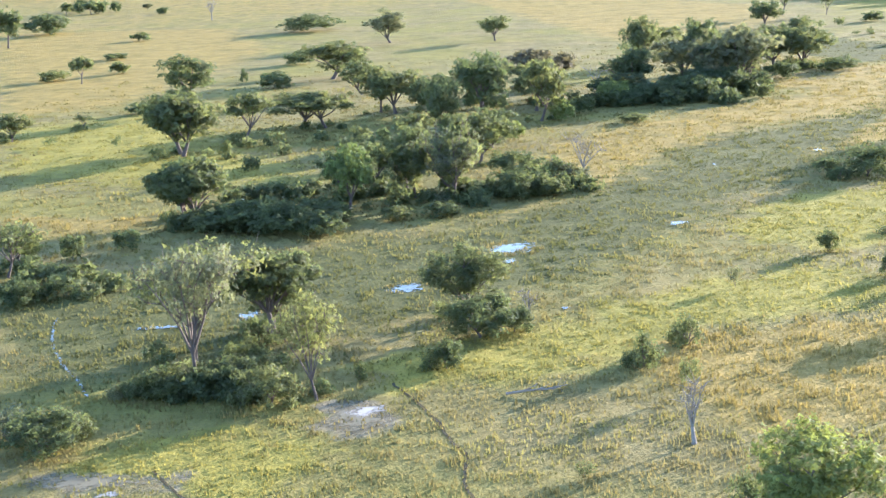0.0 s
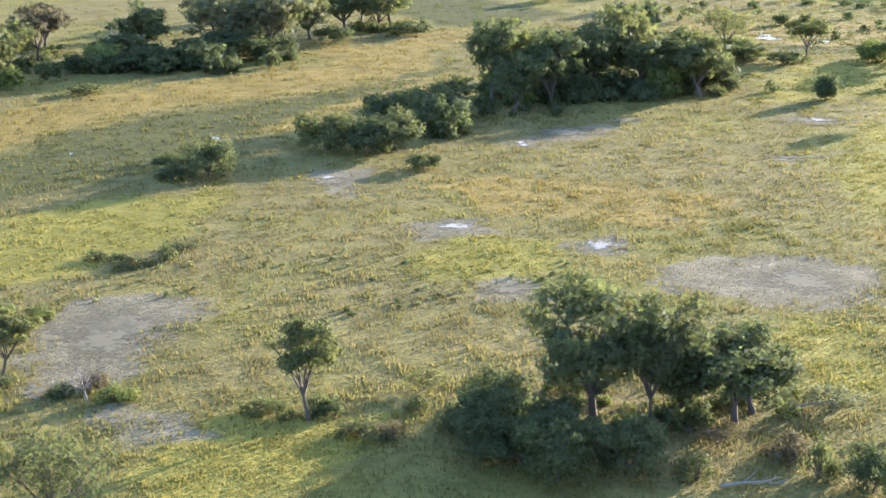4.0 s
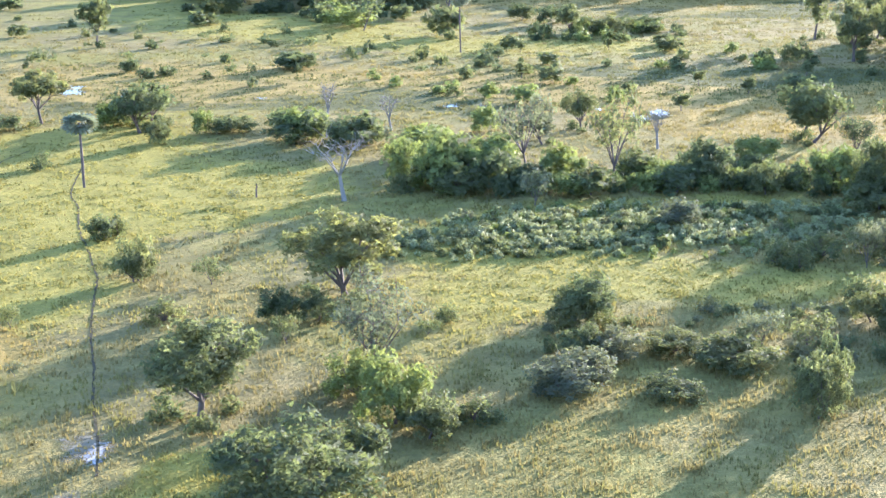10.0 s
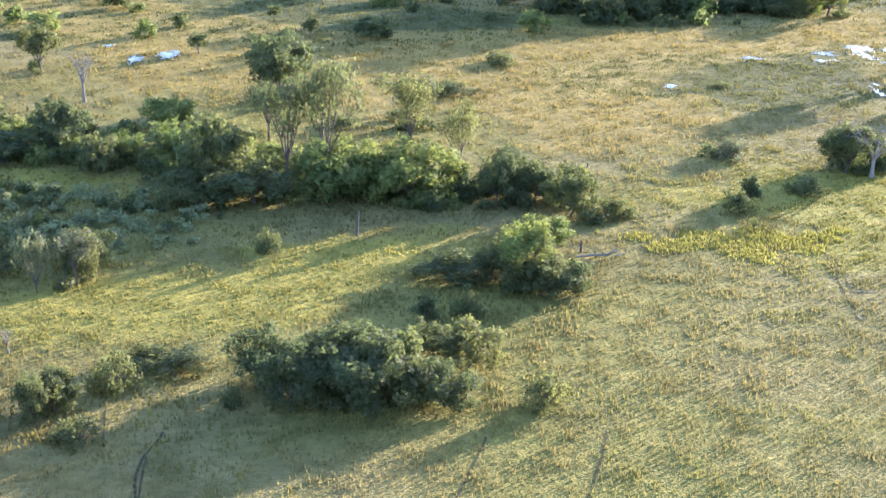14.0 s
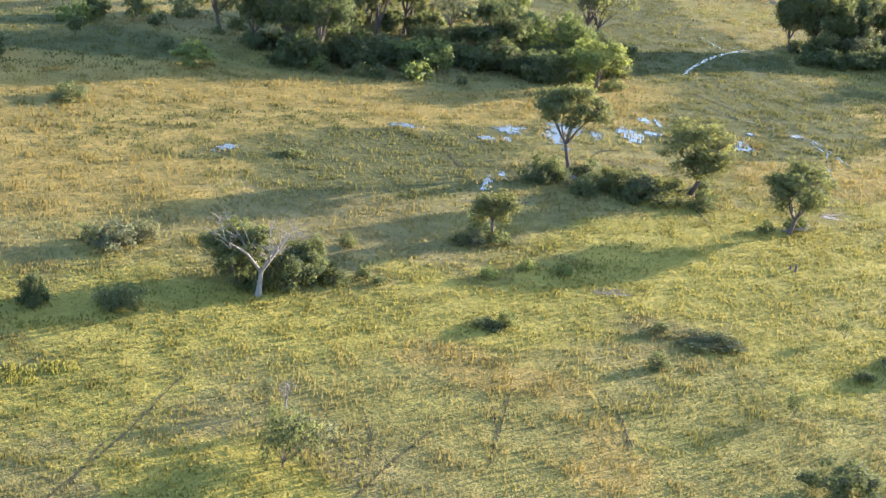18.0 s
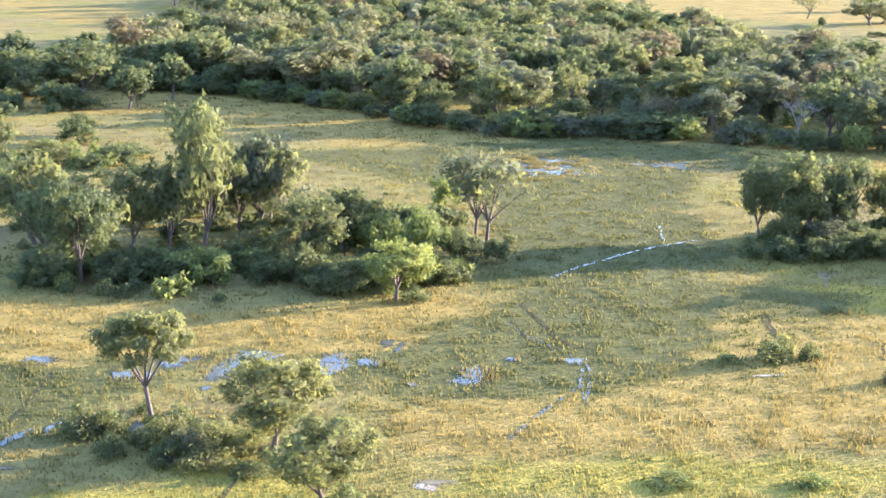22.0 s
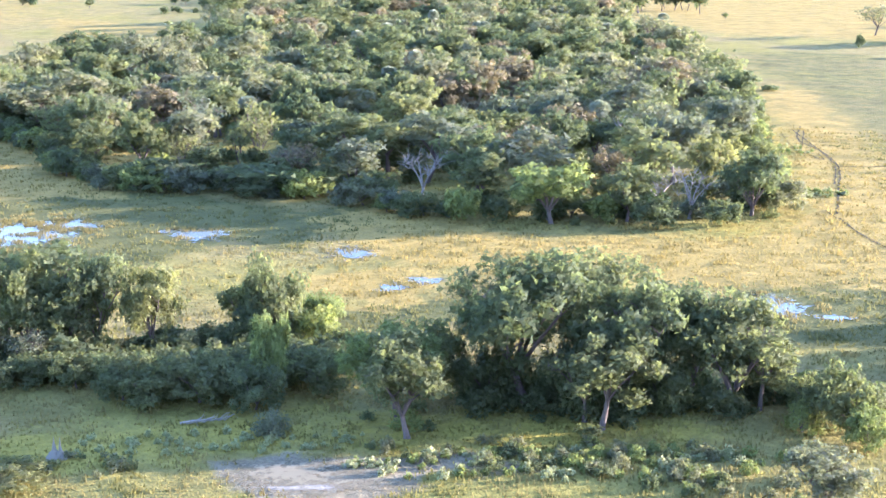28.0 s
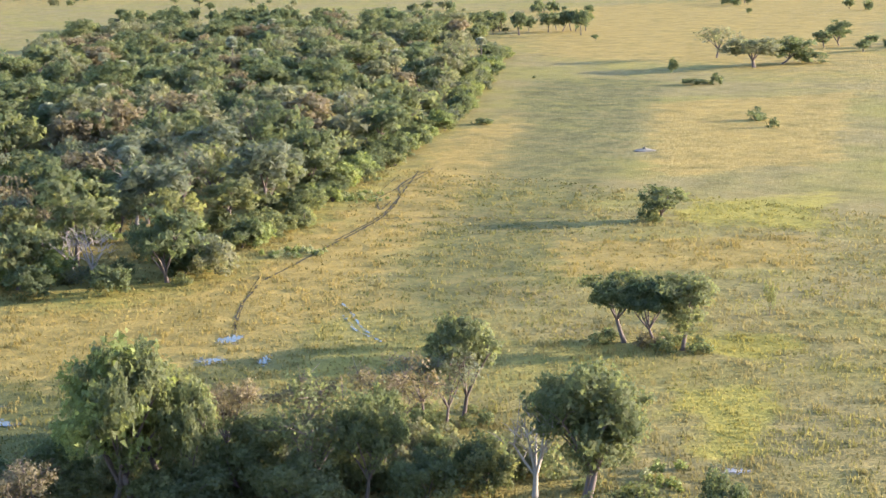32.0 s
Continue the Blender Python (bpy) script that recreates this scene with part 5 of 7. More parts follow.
plant("scrub", "grey", 74.2, 278.2, 6.3, 3.5, 1)
plant("bush", "bright", 34.2, 337.7, 8.3, 5.9, 3)
plant("bush", "olive", 19.1, 350.8, 4.0, 5.0, 3)
plant("bush", "olive", 6.3, 338.4, 5.5, 3.2, 3)
plant("bush", "dark", 46.4, 333.6, 4.9, 4.8, 3)
plant("bush", "dark", 62.5, 286.9, 5.6, 5.4, 1)
plant("bush", "dark", 73.3, 289.6, 5.6, 5.0, 1)
plant("bush", "olive", 84.0, 284.6, 5.5, 4.9, 1)
plant("bush", "dark", 98.3, 285.0, 5.1, 4.9, 1)
thicket(83, 268, 23.3, 10.0, -1, 40, (("bush", "grey"), ("bush", "olive"), ("bush", "bright")), (0.7, 1.5), 0)
thicket(75, 252, 15.6, 7.0, -1, 26, (("bush", "sage"), ("bush", "sage")), (0.6, 1.3), 0)
thicket(99, 259, 16.1, 8.0, -1, 26, (("bush", "grey"), ("bush", "olive"), ("bush", "bright")), (0.7, 1.5), 1)
thicket(87, 262, 4.9, 5.0, -1, 8, (("bush", "dark"), ("bush", "grey")), (1, 2), 0)
thicket(116, 421, 68.5, 60.0, -1, 46, (("bush", "olive"), ("bush", "dark"), ("bush", "bright"), ("tree", "olive")), (2, 5), 0)
thicket(31, 453, 51.6, 70.0, -1, 26, (("bush", "olive"), ("bush", "dark"), ("scrub", "olive")), (1.5, 3.5), 0)
pool(22.4, 391.8, 2.5, 3.1, -1)
plant("bush", "olive", 46.7, 178.2, 3.2, 2.1, 2)
plant("bush", "bright", 46.8, 192.1, 5.8, 4.3, 2)
plant("bush", "olive", 55.4, 182.8, 3.3, 2.4, 2)
plant("bush", "dark", 52.3, 185.8, 3.4, 1.9, 2)
plant("scrub", "olive", 54.8, 211.9, 2.6, 1.9, 2)
plant("thin", "olive", 160.7, 284.6, 13.5, 3.3, 2)
plant("tall", "dark", 167.0, 283.4, 5.3, 2.4, 2)
plant("bush", "dark", 164.2, 275.7, 4.1, 2.8, 2)
plant("bush", "bright", 146.1, 276.2, 9.3, 5.9, 2)
plant("bush", "bright", 152.4, 276.6, 6.9, 5.1, 2)
plant("bush", "bright", 130.3, 279.8, 7.4, 4.0, 2)
stump(176.4, 272.4, 5.9)
plant("bush", "bright", 167.7, 244.7, 7.7, 3.1, 2)
plant("bush", "olive", 164.3, 244.5, 5.3, 2.7, 2)
plant("tree", "dark", 150.5, 210.9, 7.6, 4.8, 2)
plant("bush", "olive", 158.2, 212.6, 4.1, 2.3, 2)
plant("bush", "olive", 129.6, 217.9, 1.8, 1.8, 2)
plant("bush", "olive", 119.6, 240.4, 6.5, 1.7, 2)
plant("scrub", "olive", 139.3, 248.5, 3.7, 0.9, 2)
plant("thin", "olive", 142.1, 311.2, 12.2, 2.7, 1)
plant("thin", "olive", 154.1, 312.0, 8.5, 3.2, 1)
plant("thin", "dark", 132.9, 301.3, 10.4, 3.9, 2)
stump(148.1, 258.3, 3.1)
dead_tree(116.7, 219.1, 2.7, 0.6)
plant("bush", "olive", 112.1, 212.6, 7.0, 2.3, 2)
plant("bush", "olive", 122.7, 203.6, 5.8, 1.9, 2)
plant("bush", "olive", 139.6, 208.3, 2.3, 1.1, 2)
plant("bush", "dark", 113.6, 250.0, 1.4, 3.1, 2)
plant("bush", "bright", 114.2, 288.2, 5.1, 3.7, 2)
path((134.5, 202.6), (133.5, 195.5), (134.6, 188.6), (135.3, 183.0), width=0.36)
path((123.3, 190.5), (123.6, 182.7), width=0.24)
path((150.9, 193.6), (148.9, 186.7), (148.2, 183.3), width=0.24)
plant("bush", "olive", 138.0, 251.1, 2.9, 1.4, 2)
dead_tree(218.7, 292.0, 10.0, 6.2)
plant("tree", "dark", 215.6, 294.3, 7.9, 3.9, 2)
plant("bush", "olive", 221.3, 295.3, 3.2, 2.1, 2)
plant("bush", "dark", 217.0, 294.1, 3.6, 2.8, 2)
plant("tall", "dark", 199.4, 280.2, 3.3, 1.3, 2)
plant("bush", "dark", 197.0, 300.1, 2.0, 1.8, 3)
plant("bush", "olive", 168.6, 362.5, 2.6, 2.8, 3)
plant("bush", "olive", 159.1, 340.0, 1.5, 2.6, 3)
plant("bush", "olive", 240.1, 352.5, 3.9, 2.7, 1)
plant("scrub", "olive", 231.8, 254.8, 5.6, 3.4, 2)
plant("scrub", "olive", 229.4, 261.4, 2.6, 0.9, 2)
plant("scrub", "olive", 197.1, 265.2, 2.0, 0.9, 2)
log(176.5, 252.4, 5.2, 3)
stump(174.7, 254.8, 1.3)
plant("bush", "dark", 160.9, 231.9, 3.4, 2.0, 2)
plant("bush", "dark", 156.7, 232.0, 2.4, 1.8, 2)
sand(194.3, 234.0, 0.7, 0.9, 3, white=False)
sand(203.0, 235.9, 0.5, 1.8, 3, white=False)
sand(205.7, 244.0, 3.2, 0.4, 3, white=False)
path((205.4, 268.7), (204.1, 256.2), (203.2, 243.9), (203.0, 238.4), width=0.30)
path((218.5, 268.9), (218.2, 255.1), (216.9, 243.1), width=0.24)
plant("scrub", "olive", 239.2, 240.0, 3.8, 2.0, 2)
dead_tree(229.0, 265.7, 2.8, 0.8)
plant("tree", "olive", 274.7, 345.0, 11.0, 5.6, 2)
plant("tree", "olive", 261.6, 357.8, 11.9, 6.4, 2)
plant("flat", "olive", 244.1, 360.2, 14.8, 5.7, 2)
plant("tall", "olive", 238.6, 322.9, 7.0, 2.9, 2)
plant("bush", "olive", 250.9, 352.8, 4.1, 2.5, 2)
plant("bush", "grey", 254.7, 352.4, 4.1, 2.2, 2)
plant("bush", "olive", 247.3, 349.0, 3.0, 2.1, 2)
plant("bush", "dark", 291.8, 280.4, 3.3, 3.4, 2)
plant("bush", "grey", 236.8, 320.1, 1.9, 1.6, 2)
plant("bush", "olive", 235.2, 319.1, 1.6, 1.3, 2)
plant("bush", "dark", 221.4, 298.8, 4.1, 3.1, 2)
plant("bush", "olive", 223.4, 311.9, 1.9, 1.2, 2)
plant("bush", "dark", 244.0, 293.6, 1.9, 1.3, 2)
mound(289.0, 309.2, 0.7, 0.8, 1.8)
plant("bush", "grey", 286.6, 300.4, 2.3, 2.9, 2)
plant("bush", "grey", 284.0, 300.7, 1.1, 1.8, 2)
plant("bush", "grey", 290.1, 303.2, 1.9, 1.9, 2)
plant("scrub", "olive", 279.3, 306.4, 2.6, 1.1, 2)
plant("scrub", "olive", 273.1, 282.3, 2.9, 1.2, 2)
plant("scrub", "grey", 232.4, 257.0, 3.9, 3.4, 2)
plant("scrub", "grey", 227.3, 265.2, 3.3, 0.7, 2)
plant("bush", "olive", 260.3, 289.8, 1.6, 1.5, 2)
plant("bush", "bright", 243.9, 313.8, 1.2, 1.2, 2)
plant("bush", "bright", 248.1, 314.3, 1.2, 1.5, 2)
plant("bush", "bright", 240.4, 308.8, 1.5, 1.2, 2)
sand(254.0, 310.1, 4.1, 2.0, 13, white=False)
path((262.5, 349.3), (264.9, 341.9), width=0.54)
path((221.9, 370.3), (230.5, 352.5), width=0.48)
path((256.6, 278.8), (258.9, 269.9), width=0.24)
sand(280.4, 356.0, 2.1, 1.8, 13)
log(275.5, 345.5, 3.4, 13)
stump(274.3, 329.2, 0.5)
plant("bush", "olive", 207.2, 347.5, 0.8, 2.2, 3)
plant("bush", "dark", 308.1, 308.2, 5.8, 2.5, 2)
plant("tree", "dark", 194.7, 410.0, 18.4, 6.3, 2)
plant("tree", "olive", 193.5, 434.5, 18.1, 4.9, 1)
plant("tall", "olive", 202.1, 452.2, 18.2, 5.6, 1)
plant("tall", "olive", 172.6, 472.5, 21.5, 5.1, 1)
plant("tree", "olive", 190.2, 456.1, 14.1, 6.3, 1)
plant("thin", "grey", 210.8, 449.3, 12.1, 5.0, 1)
plant("tree", "olive", 222.1, 443.4, 13.5, 4.8, 1)
plant("thin", "olive", 238.5, 464.3, 17.3, 7.6, 1)
plant("tree", "bright", 242.7, 422.3, 10.3, 5.2, 2)
plant("bush", "bright", 213.8, 417.5, 6.7, 4.0, 1)
plant("bush", "dark", 203.6, 417.6, 6.1, 4.5, 1)
plant("bush", "dark", 191.9, 406.2, 7.8, 4.9, 1)
plant("bush", "dark", 220.3, 422.6, 5.1, 3.6, 1)
plant("bush", "bright", 227.1, 446.4, 9.0, 5.8, 1)
plant("bush", "bright", 218.7, 490.7, 8.1, 3.9, 3)
plant("bush", "dark", 225.0, 425.4, 7.0, 4.1, 1)
plant("bush", "olive", 245.7, 452.2, 4.5, 2.9, 1)
plant("bush", "dark", 230.5, 424.0, 6.0, 3.6, 1)
plant("bush", "olive", 209.4, 438.5, 6.0, 4.4, 1)
plant("bush", "dark", 200.3, 411.0, 6.0, 4.5, 1)
plant("bush", "dark", 209.4, 416.3, 5.1, 4.0, 1)
plant("tree", "dark", 180.1, 421.1, 12.7, 4.7, 1)
plant("tree", "olive", 188.2, 431.3, 16.0, 5.3, 1)
plant("bush", "dark", 103.6, 523.9, 7.1, 5.5, 3)
plant("bush", "bright", 111.6, 502.1, 5.4, 4.5, 3)
plant("bush", "dark", 127.4, 512.9, 3.4, 5.9, 3)
plant("bush", "dark", 130.1, 494.9, 3.9, 3.8, 3)
plant("tree", "olive", 105.8, 493.0, 10.5, 3.8, 1)
plant("bush", "olive", 129.9, 468.3, 3.6, 5.2, 3)
plant("bush", "olive", 154.4, 427.9, 6.2, 3.5, 3)
plant("bush", "dark", 159.8, 437.3, 3.7, 3.6, 3)
plant("bush", "grey", 238.2, 455.7, 4.1, 3.9, 3)
plant("tree", "olive", 195.4, 453.0, 13.8, 5.7, 1)
mound(305.3, 350.1, 1.1, 0.7, 1.6)
plant("bush", "grey", 302.8, 342.5, 2.3, 1.6, 2)
plant("bush", "grey", 307.2, 342.2, 2.4, 1.6, 2)
plant("scrub", "olive", 304.3, 354.3, 3.3, 0.9, 2)
mound(244.3, 357.4, 1.3, 0.6, 1.2)
stump(274.9, 328.6, 0.8)
ditch((282.4, 372.6), (281.9, 382.3), (282.0, 389.1), width=0.72)
path((262.7, 419.4), (268.4, 411.5), (273.5, 408.1), width=0.54)
path((246.3, 368.6), (247.3, 374.7), (250.6, 377.9), width=0.54)
sand(280.8, 357.5, 2.8, 1.5, 21, white=False)
sand(237.0, 340.0, 7.4, 1.1, 21, white=False)
plant("bush", "dark", 300.3, 415.5, 3.2, 2.3, 2)
plant("tree", "dark", 287.8, 487.3, 16.7, 6.1, 2)
plant("tree", "olive", 279.2, 490.9, 13.5, 4.1, 2)
plant("tree", "dark", 293.6, 495.1, 16.9, 5.3, 2)
plant("tree", "olive", 299.7, 498.8, 16.0, 4.4, 2)
plant("tree", "olive", 290.7, 491.2, 13.6, 5.3, 2)
plant("bush", "olive", 285.3, 482.8, 8.2, 3.5, 2)
plant("thin", "grey", 292.5, 483.8, 7.1, 3.4, 2)
plant("tree", "dark", 302.6, 514.4, 10.5, 4.2, 1)
plant("bush", "dark", 310.4, 484.8, 7.2, 4.9, 2)
plant("bush", "olive", 318.8, 489.9, 8.1, 5.8, 2)
plant("bush", "dark", 308.0, 510.6, 8.4, 4.5, 1)
plant("bush", "bright", 314.3, 516.6, 7.0, 3.6, 1)
plant("bush", "dark", 326.6, 492.0, 6.9, 4.5, 2)
plant("bush", "dark", 301.6, 484.5, 6.2, 3.8, 2)
plant("bush", "dark", 295.5, 481.6, 5.2, 3.8, 2)
plant("bush", "dark", 314.6, 485.4, 5.9, 4.5, 2)
dead_tree(297.9, 459.6, 2.9, 1.9)
mound(320.9, 466.2, 1.0, 1.1, 2.5)
plant("bush", "olive", 324.5, 457.7, 2.7, 5.4, 2)
plant("bush", "olive", 320.1, 457.1, 1.9, 2.9, 3)
plant("bush", "olive", 302.0, 416.7, 2.4, 1.0, 2)
dead_tree(318.3, 419.0, 2.0, 1.2)
plant("bush", "grey", 316.1, 413.8, 1.9, 1.8, 2)
mound(343.3, 403.5, 0.8, 0.9, 2.1)
plant("bush", "dark", 343.2, 400.0, 3.2, 2.8, 2)
plant("bush", "olive", 347.0, 402.8, 1.7, 2.1, 2)
sand(301.6, 409.5, 3.7, 0.7, 33)
ditch((262.4, 417.3), (270.1, 411.1), (276.0, 407.1), (280.0, 401.3), (282.2, 394.9), (285.8, 388.0), width=0.96)
ditch((258.1, 453.0), (261.2, 462.9), (263.6, 471.4), (267.0, 479.1), (270.2, 484.1), width=0.80)
ditch((259.9, 493.6), (265.2, 480.2), width=0.96)
path((260.3, 428.2), (269.6, 416.1), (275.4, 409.2), width=0.30)
path((292.9, 439.0), (297.6, 428.0), width=0.48)
path((311.6, 431.5), (313.2, 422.9), width=0.48)
path((297.5, 392.4), (301.0, 387.3), width=0.42)
plant("bush", "olive", 356.5, 413.6, 2.7, 1.9, 2)
plant("bush", "olive", 231.6, 420.6, 4.1, 3.5, 2)
plant("tree", "olive", 222.3, 433.3, 13.9, 5.9, 2)
plant("tree", "olive", 189.6, 470.1, 14.6, 6.1, 1)
plant("tree", "olive", 193.3, 456.2, 13.9, 5.3, 1)
plant("bush", "bright", 235.9, 445.5, 10.5, 4.7, 2)
plant("bush", "dark", 241.0, 448.6, 7.0, 3.8, 2)
plant("bush", "dark", 234.3, 422.2, 5.7, 4.3, 2)
sand(349.8, 478.9, 13.2, 6.3, 37, white=False)
sand(364.0, 468.1, 4.8, 5.2, 37, white=False)
sand(366.0, 465.4, 1.8, 2.3, 37)
sand(349.8, 476.3, 5.2, 1.6, 37)
plant("bush", "olive", 348.6, 468.2, 1.3, 1.3, 2)
plant("bush", "olive", 350.5, 470.0, 1.0, 0.9, 2)
plant("bush", "bright", 324.9, 496.4, 14.1, 3.0, 2)
log(325.3, 483.7, 4.3, 37)
log(319.3, 418.0, 3.3, 37)
plant("tree", "olive", 348.2, 494.8, 14.2, 6.2, 2)
plant("bush", "bright", 306.6, 523.9, 6.8, 4.9, 2)
plant("tree", "dark", 352.1, 512.6, 21.7, 10.3, 2)
plant("tree", "dark", 362.7, 517.7, 19.3, 7.5, 2)
plant("tall", "olive", 364.5, 510.6, 13.0, 5.6, 2)
plant("tree", "olive", 372.5, 526.2, 16.2, 6.8, 2)
plant("tall", "olive", 375.7, 528.0, 9.9, 4.1, 2)
plant("tree", "dark", 367.0, 526.4, 15.4, 5.6, 2)
plant("bush", "dark", 357.8, 514.0, 11.6, 5.1, 2)
plant("bush", "dark", 367.6, 519.9, 9.0, 4.0, 2)
plant("bush", "dark", 347.7, 509.4, 8.9, 4.8, 2)
plant("bush", "dark", 387.9, 525.9, 9.7, 5.2, 2)
plant("bush", "dark", 383.0, 527.3, 7.2, 3.3, 2)
plant("bush", "bright", 391.9, 521.6, 6.1, 2.8, 2)
plant("bush", "bright", 383.5, 523.4, 3.8, 2.6, 2)
log(326.2, 484.6, 5.4, 39)
mound(321.6, 466.5, 0.8, 1.1, 2.5)
plant("bush", "grey", 334.6, 486.5, 3.4, 2.6, 2)
plant("bush", "olive", 321.1, 494.1, 5.8, 6.4, 2)
plant("bush", "dark", 312.4, 490.7, 5.9, 5.7, 2)
plant("bush", "dark", 327.5, 501.7, 6.6, 5.4, 2)
plant("tree", "grey", 395.9, 501.7, 8.1, 4.8, 2)
thicket(371, 502, 16.0, 5.0, 39, 40, (("bush", "grey"), ("bush", "bright"), ("bush", "olive")), (0.8, 1.8), 1)
thicket(356, 494, 11.3, 4.0, 39, 18, (("bush", "grey"), ("bush", "olive")), (0.7, 1.5), 1)
thicket(327, 466, 9.2, 4.0, 39, 14, (("bush", "grey"), ("bush", "olive")), (0.6, 1.4), 0)
thicket(385, 504, 11.9, 5.0, 39, 26, (("bush", "grey"), ("bush", "bright"), ("bush", "dark")), (0.8, 1.8), 1)
sand(345.9, 478.5, 10.4, 7.0, 39, white=False)
dead_tree(258.4, 606.5, 12.9, 5.5)
plant("tree", "bright", 289.9, 607.5, 14.6, 8.2, 1)
plant("bush", "bright", 274.3, 600.1, 8.5, 4.4, 3)
plant("bush", "bright", 297.0, 614.5, 7.0, 3.8, 3)
plant("bush", "dark", 263.0, 596.4, 6.2, 3.4, 3)
dead_tree(308.8, 627.5, 11.0, 6.1)
plant("bush", "dark", 308.3, 615.6, 6.8, 4.8, 3)
plant("bush", "grey", 320.5, 644.9, 8.3, 5.1, 3)
plant("bush", "dark", 317.7, 624.8, 6.4, 4.3, 3)
plant("bush", "dark", 280.4, 602.9, 6.4, 3.3, 3)
plant("tree", "olive", 300.4, 618.2, 12.4, 6.0, 1)
plant("tree", "dark", 317.3, 636.9, 14.9, 6.6, 1)
path((267.5, 759.7), (278.5, 736.2), (291.4, 722.0), (305.6, 701.5), (320.4, 669.5), (330.2, 647.9), width=0.72)
path((270.9, 755.3), (287.3, 719.7), width=0.48)
path((304.7, 701.0), (319.1, 711.1), (336.1, 721.0), width=0.48)
thicket(-869, 1456, 299.3, 120.0, 39, 26, (("tree", "olive"), ("bush", "dark"), ("flat", "olive"), ("bush", "olive")), (3, 9), 0)
thicket(-623, 1675, 241.6, 160.0, 39, 26, (("tree", "olive"), ("bush", "dark"), ("flat", "olive"), ("bush", "olive")), (4, 9), 0)
thicket(-542, 1823, 188.0, 120.0, 39, 20, (("tree", "olive"), ("flat", "olive"), ("bush", "grey")), (4, 9), 0)
thicket(-226, 1619, 40.0, 30.0, 39, 10, (("tree", "dark"), ("bush", "dark"), ("bush", "olive")), (3, 9), 0)
plant("tree", "dark", -227.0, 1640.9, 15.6, 10.1, 0)
plant("tall", "dark", -79.4, 1281.7, 5.8, 3.4, 0)
plant("tree", "olive", 401.5, 566.5, 20.4, 6.0, 2)
plant("tree", "olive", 406.3, 570.1, 16.7, 3.3, 2)
plant("thin", "rust", 399.6, 581.2, 11.9, 4.2, 2)
plant("thin", "rust", 398.7, 594.7, 8.8, 5.1, 2)
plant("tree", "dark", 416.1, 588.5, 11.6, 3.4, 2)
plant("flat", "olive", 409.6, 609.6, 15.0, 5.2, 2)
plant("thin", "grey", 405.7, 606.8, 9.3, 4.2, 2)
dead_tree(433.0, 594.2, 11.1, 3.9)
plant("tree", "dark", 437.7, 596.6, 16.2, 5.6, 2)
plant("bush", "olive", 418.1, 575.8, 7.5, 5.3, 2)
plant("bush", "dark", 426.0, 584.7, 7.9, 4.4, 2)
plant("tree", "olive", 390.8, 550.3, 7.5, 6.7, 2)
plant("bush", "dark", 452.0, 600.1, 6.4, 2.8, 2)
plant("bush", "dark", 445.0, 596.8, 3.6, 3.5, 2)
plant("tree", "olive", 406.8, 579.3, 10.2, 4.0, 2)
plant("bush", "olive", 416.9, 584.5, 5.7, 3.7, 2)
plant("bush", "dark", 427.2, 592.1, 7.5, 3.3, 2)
plant("bush", "dark", 405.6, 567.5, 6.1, 4.4, 2)
plant("bush", "olive", 397.4, 561.4, 5.5, 3.9, 2)
plant("flat", "dark", 404.0, 650.4, 11.9, 6.1, 2)
plant("flat", "dark", 409.2, 650.9, 11.6, 4.4, 2)
plant("tall", "olive", 413.1, 651.7, 11.5, 4.4, 2)
plant("bush", "rust", 407.8, 651.1, 2.2, 2.4, 3)
plant("bush", "dark", 402.0, 649.8, 2.5, 2.0, 3)
plant("tree", "dark", 354.3, 732.5, 7.7, 5.2, 1)
plant("bush", "dark", 352.7, 730.1, 3.5, 2.3, 3)
plant("thin", "grey", 155.4, 1066.8, 16.0, 10.0, 0)
plant("tree", "grey", 194.5, 1033.0, 15.1, 12.8, 0)
plant("tree", "dark", 197.4, 1051.1, 12.7, 10.6, 0)
plant("tree", "dark", 171.6, 1146.7, 13.8, 6.7, 0)
plant("bush", "dark", 286.5, 882.4, 3.5, 3.4, 0)
plant("bush", "olive", 299.0, 870.0, 2.5, 2.1, 0)
plant("bush", "olive", 211.7, 963.7, 2.8, 5.2, 0)
plant("bush", "olive", 177.8, 999.6, 7.0, 2.3, 0)
plant("bush", "dark", -124.7, 1348.1, 6.4, 3.9, 0)
plant("thin", "olive", -133.1, 1308.0, 9.5, 4.8, 0)
plant("bush", "olive", 217.3, 968.4, 3.7, 3.1, 0)
plant("bush", "dark", 204.7, 1059.4, 7.3, 8.3, 0)
dead_tree(270.5, 666.0, 14.3, 3.5)
dead_tree(301.2, 629.4, 9.8, 5.0)
mound(294.8, 812.0, 3.0, 0.5, 1.1)
plant("bush", "dark", 219.7, 833.7, 2.3, 3.5, 0)
path((353.8, 620.9), (342.8, 631.3), (332.4, 644.4), width=0.60)
path((284.0, 722.0), (298.3, 708.9), (292.6, 718.2), width=0.48)
ditch((359.7, 638.0), (367.9, 632.7), (374.1, 630.7), width=0.96)
pool(365.2, 593.4, 2.3, 3.3, 42)
plant("bush", "olive", 258.6, 707.1, 6.8, 5.9, 3)
plant("scrub", "olive", 412.6, 675.9, 5.3, 1.3, 2)
sand(445.0, 613.9, 1.9, 1.5, 42)
thicket(439, 608, 7.4, 8.0, 42, 14, (("bush", "sage"), ("bush", "bright")), (0.6, 1.3), 0)
thicket(-244, 214, 36.7, 8.0, 5, 34, (("bush", "dark"), ("bush", "olive"), ("bush", "dark")), (2, 4.5), 0)
